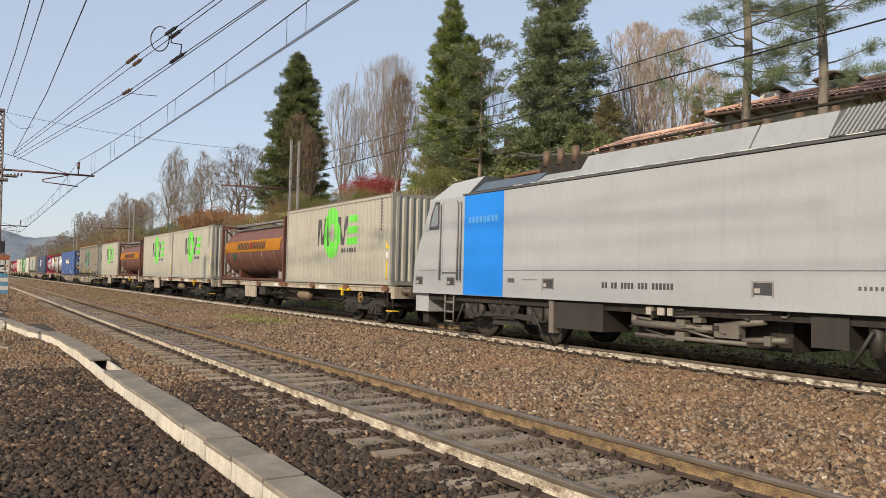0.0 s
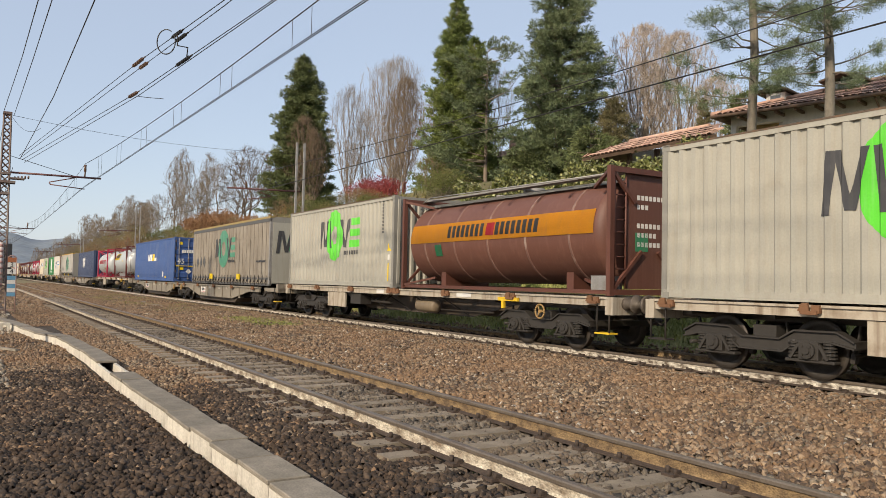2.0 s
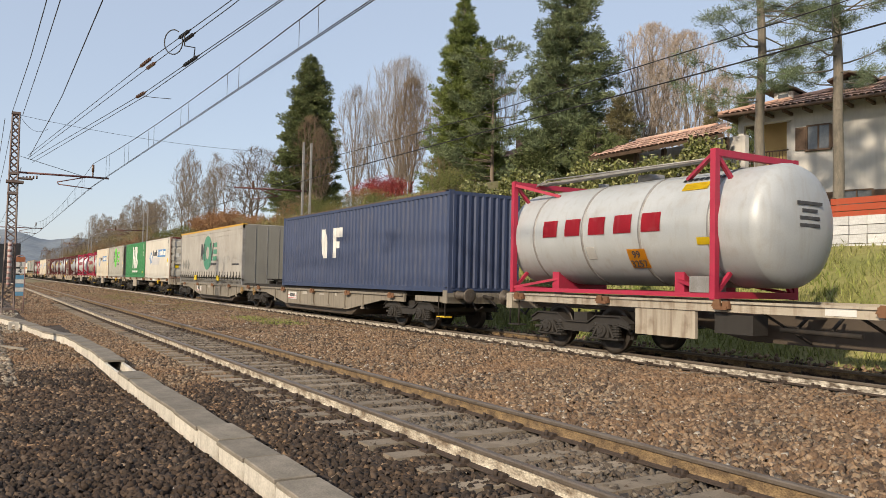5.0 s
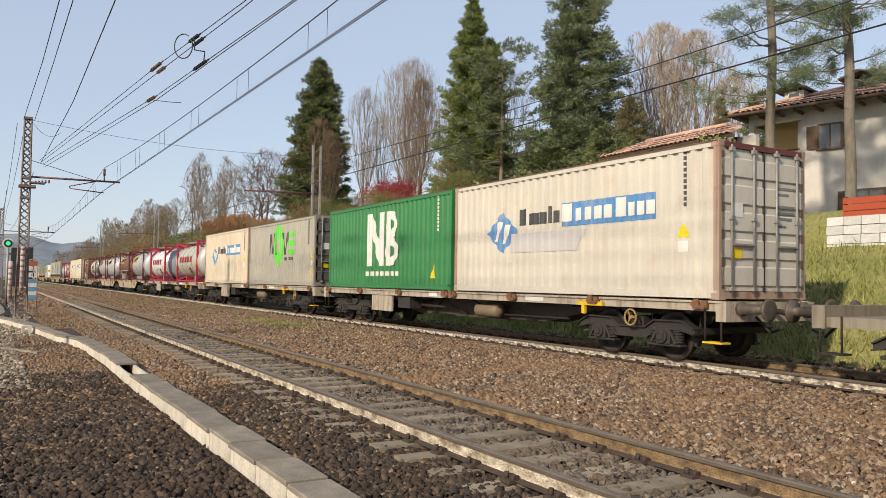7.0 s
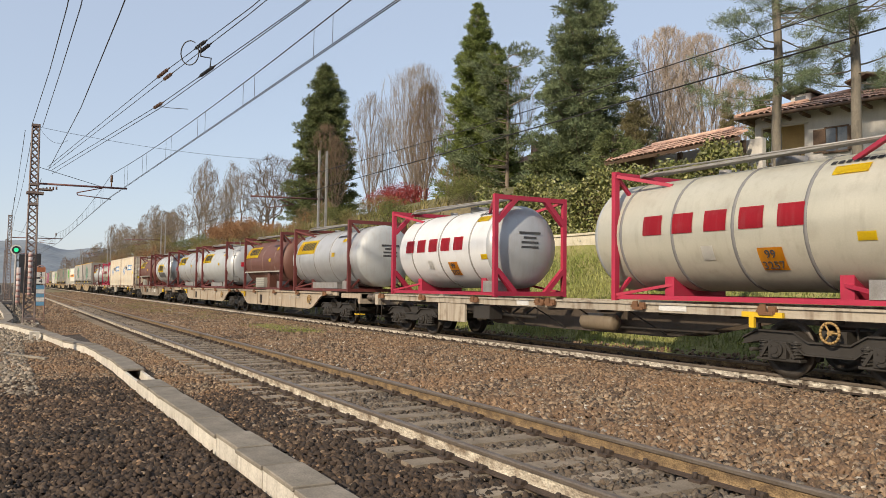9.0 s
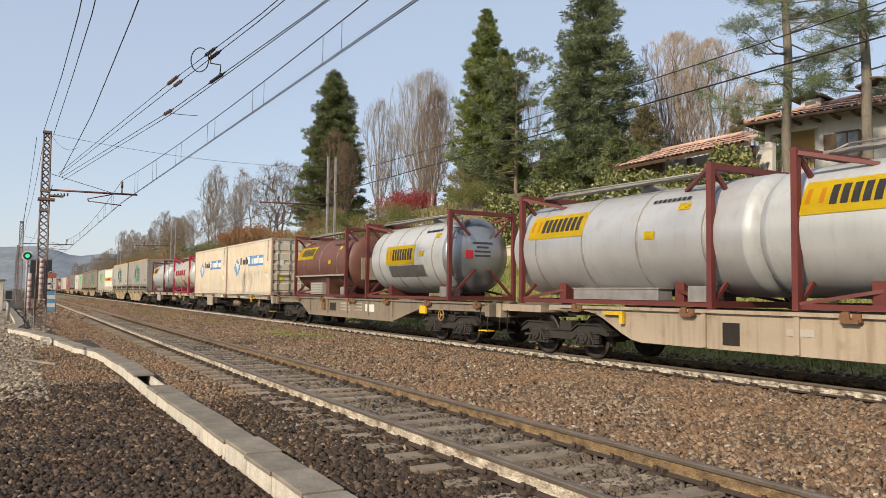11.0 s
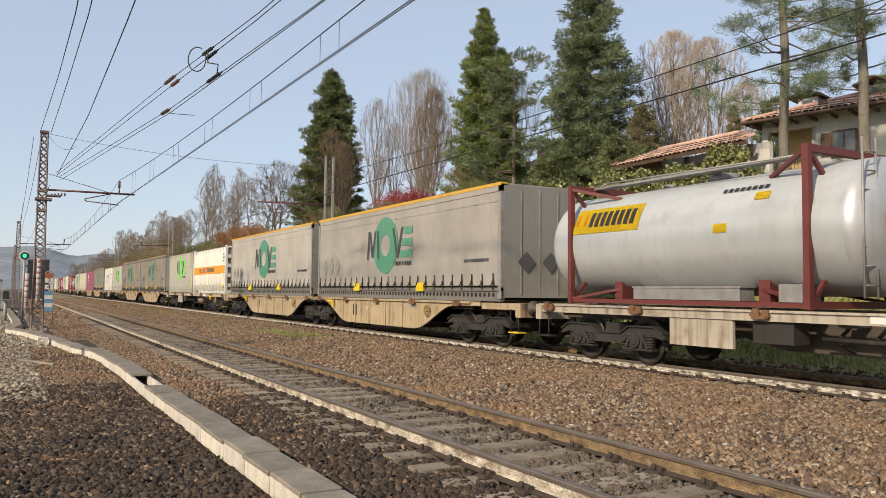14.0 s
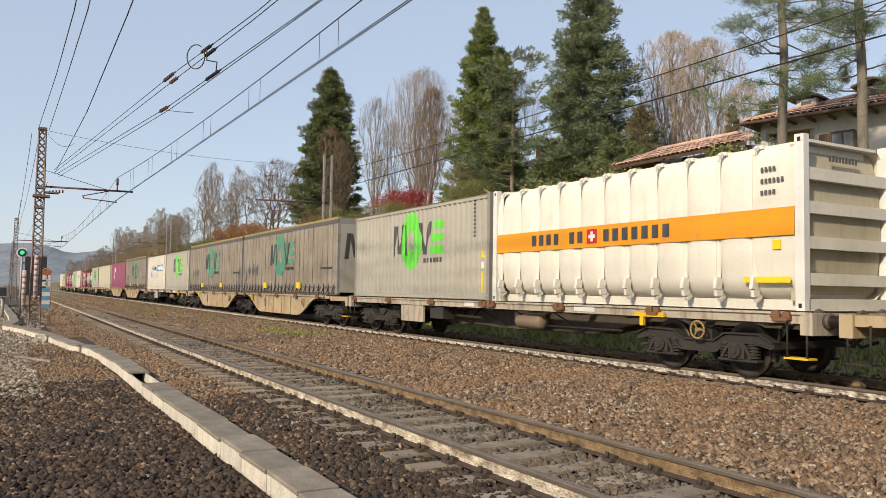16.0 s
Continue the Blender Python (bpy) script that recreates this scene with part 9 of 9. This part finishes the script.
# boxes behind the gap
boarded(copy_thing(w1, Matrix()), -185.3)
e1 = put_on(cream_box(C_WHITE, "off-white corrugated container with rusty posts and a blue emblem"), -175.9, -185.1)
part("painted_patch", plate_sheet([[(-1.85, 1.0), (0.62, 1.0), (0.98, 1.47), (-1.85, 1.47)]], YS - 0.009), paint("fresh_grey_touch_up", (0.52, 0.51, 0.51), (0.5, 0.48, 0.44), 0.3), e1, "pale grey painted-over patch")
part("end_header", boxes((4.585, 4.60, -1.1, 1.1, 2.77, 2.87)), C_OXIDE, e1, "red-brown header bar")
green_box = container("green corrugated container with a large white emblem", 9.16, 2.9, C_GREEN, doors=False)
strokes = [rect(-1.18, -0.80, 0.75, 2.55), [(-1.10, 2.55), (-0.72, 2.55), (0.18, 0.75), (-0.20, 0.75)], rect(-0.16, 0.22, 0.75, 2.55), rect(0.30, 0.62, 0.75, 2.55)]
for k, s in enumerate(strokes + ring_halves(0.72, 2.10, 0.42, 0.45, 0.40) + ring_halves(0.74, 1.22, 0.47, 0.47, 0.40)):
    part("emblem_stroke", plate_sheet([s], YS - 0.004 * k), P_WHITE, green_box, "white emblem stroke")
part("small_print", plate_sheet([rect(-1.21 + 0.165 * k, -1.09 + 0.165 * k, 0.42, 0.57) for k in range(15) if k not in (6, 13)], YS), P_WHITE, green_box)
side_marks(green_box, YS, 4.58, 2.9, "low")
put_on(green_box, -185.3, -194.4)
boarded(copy_thing(w1, Matrix()), -205.4)
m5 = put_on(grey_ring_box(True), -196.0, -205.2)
e2 = put_on(cream_box(C_CREAM, "cream corrugated container streaked with rust, blue emblem"), -205.4, -214.6)
boarded(copy_thing(w1, Matrix()), -225.4)
t5 = put_on(tank("grey-green tank container with red block print in a red frame", M_TANK_BEIGE, C_REDFRAME, 7.9, 6.06, 1.16, 0.0, M_TANK_WHITE, "red", 5), -217.1, -223.1)
t6 = put_on(tank("bright white tank container with red blocks and red end frame", M_TANK_BRIGHT, C_REDFRAME, 5.9, 6.06, 1.14, 0.0, M_TANK_STEEL, "red", 3, octagon=True), -227.7, -233.8)
tw = boarded(twin_wagon("articulated_wagon", "cream-brown articulated container wagon with deep side beams", 17.2, (-14.6, 0.0, 14.6), paint("stained_cream_wagon_paint", (0.44, 0.36, 0.27), (0.16, 0.10, 0.06), 0.6), 0.46, 1.2), -253.4)
t7 = put_on(tank("grey tank container with a yellow emblem in a brown frame", M_TANK_STEEL, C_OXIDE, 7.8, 6.06, 1.15, 0.2, M_TANK_WHITE, "yellow", 4), -237.5, -243.7)
t8 = put_on(tank("brown tank container with a yellow emblem and a white cabinet", C_BROWN, C_OXIDE, 6.6, 6.06, 1.14, 0.0, C_BROWN, "yellow", 3, box_low=True), -245.4, -251.9)
t9 = again(t3, -255.6, -261.8)
t10 = again(t7, -263.5, -269.6)
tw2 = boarded(deep_flat_wagon(), -280.5)
t12 = put_on(tank("white tank container with a yellow emblem and bare steel ends", M_TANK_WHITE, C_OXIDE, 5.95, 6.06, 1.16, 0.0, M_TANK_SHINY, "yellow", 4, ladder=True), -273.3, -279.4)
t13 = again(t8, -281.4, -287.5)
boarded(copy_thing(w1, Matrix()), -300.2)
again(e2, -291.0, -300.2), again(e2, -300.3, -309.4)
boarded(copy_thing(w1, Matrix()), -320.2)
again(t5, -311.7, -317.9), again(t3, -322.4, -328.6)
fw = boarded(twin_wagon("articulated_wagon", "pale cream articulated wagon with curved deep side beams", 15.0, (-12.7, 0.0, 12.7), paint("pale_cream_wagon_paint", (0.46, 0.355, 0.22), (0.13, 0.075, 0.04), 0.85), 0.27, 2.0), -345.4)
c3 = put_on(curtain_box("pale grey curtain-sided swap body with a large green ring emblem", 13.7, 3.15, M_CURTAIN_MID, -0.31, pale=True), -331.3, -345.0)
part("end_placard", boxes((-0.2, 0.2, -0.006, 0.0, -0.2, 0.2)), P_SILL, c3, "dark diamond placard", at=pose(6.885, -0.45, 1.05, 0, 0, 90) @ pose(0, 0, 0, 0, 45, 0))
part("end_placard", boxes((-0.2, 0.2, -0.006, 0.0, -0.2, 0.2)), P_SILL, c3, "dark diamond placard", at=pose(6.885, 0.35, 1.05, 0, 0, 90) @ pose(0, 0, 0, 0, 45, 0))
put_on(curtain_box("off-white curtain-sided swap body with a large green ring emblem", 13.7, 3.15, M_CURTAIN_PALE, -0.31, pale=True), -345.8, -359.5)
boarded(copy_thing(w1, Matrix()), -370.4)
put_on(bulk_box("cream-white ribbed bulk container with an orange band"), -361.0, -370.2), again(m1, -370.4, -379.5)
boarded(copy_thing(fw, Matrix()), -395.1)
again(c1, -381.2, -394.9), again(c1, -395.3, -408.9)
boarded(copy_thing(w1, Matrix()), -418.7)
again(m1, -409.5, -418.6), again(e1, -418.8, -427.9)
boarded(copy_thing(fw, Matrix()), -444.0)
again(c1, -429.1, -442.6)
pl = put_on(container("plum-red corrugated container with pale emblem", 12.2, 2.9, C_PURPLE, doors=False), -443.4, -455.6)
part("emblem_print", plate_sheet([rect(-3.4, -2.6, 1.9, 2.4), rect(-3.4, -3.1, 1.1, 2.4)], YS), P_WHITE, pl)
boarded(copy_thing(w1, Matrix()), -470.3)
put_on(container("beige corrugated steel container", 13.6, 2.9, C_BEIGE, doors=False), -457.5, -471.1)
again(m1, -472.0, -481.2)
for k, s in enumerate((-491.0, -511.2, -531.4, -551.6)):
    boarded(copy_thing(w1, Matrix()), s)
    a, b = ((t3, t5), (e1, m1), (t4, t4), (m1, e1))[k]
    again(a, s + (6.2 if k % 2 == 0 else 9.3), s + (0.2 if k % 2 == 0 else 0.1)), again(b, s - (1.5 if k % 2 == 0 else 0.1), s - (7.6 if k % 2 == 0 else 9.3))


def motions():
    """The braking train, and the turning of its wheels."""
    times = [0.5 * k for k in range(33)]
    for ob, s, z in MOVING:
        walk(ob, [(t, pose(s + train_x(t), YC, z + FAR_Z)) for t in times])
    # wheels of one kind at one place of their bogie turn alike
    beats = [k / 30 for k in range(481)]
    alike = {}
    for ob in [o for s, _, _ in MOVING for o in s.children_recursive if o.name.split(".")[0] == "wheel"]:
        r, ax = ob.location.z, ob.location.x
        key = (round(r, 2), round(ax, 2))
        if key not in alike:
            rows, turn, last = [], 0.0, 0.0
            for t in beats:
                x = train_x(t)
                turn += min((x - last) / r, 1.5)
                last = x
                rows.append((t, pose(ax, 0, r, 0, math.degrees(turn) % 360.0, 0)))
            walk(ob, rows)
            alike[key] = ob.animation_data
        else:
            ob.rotation_mode = "QUATERNION"
            own = ob.animation_data_create()
            own.action = alike[key].action
            own.action_slot = alike[key].action_slot


motions()
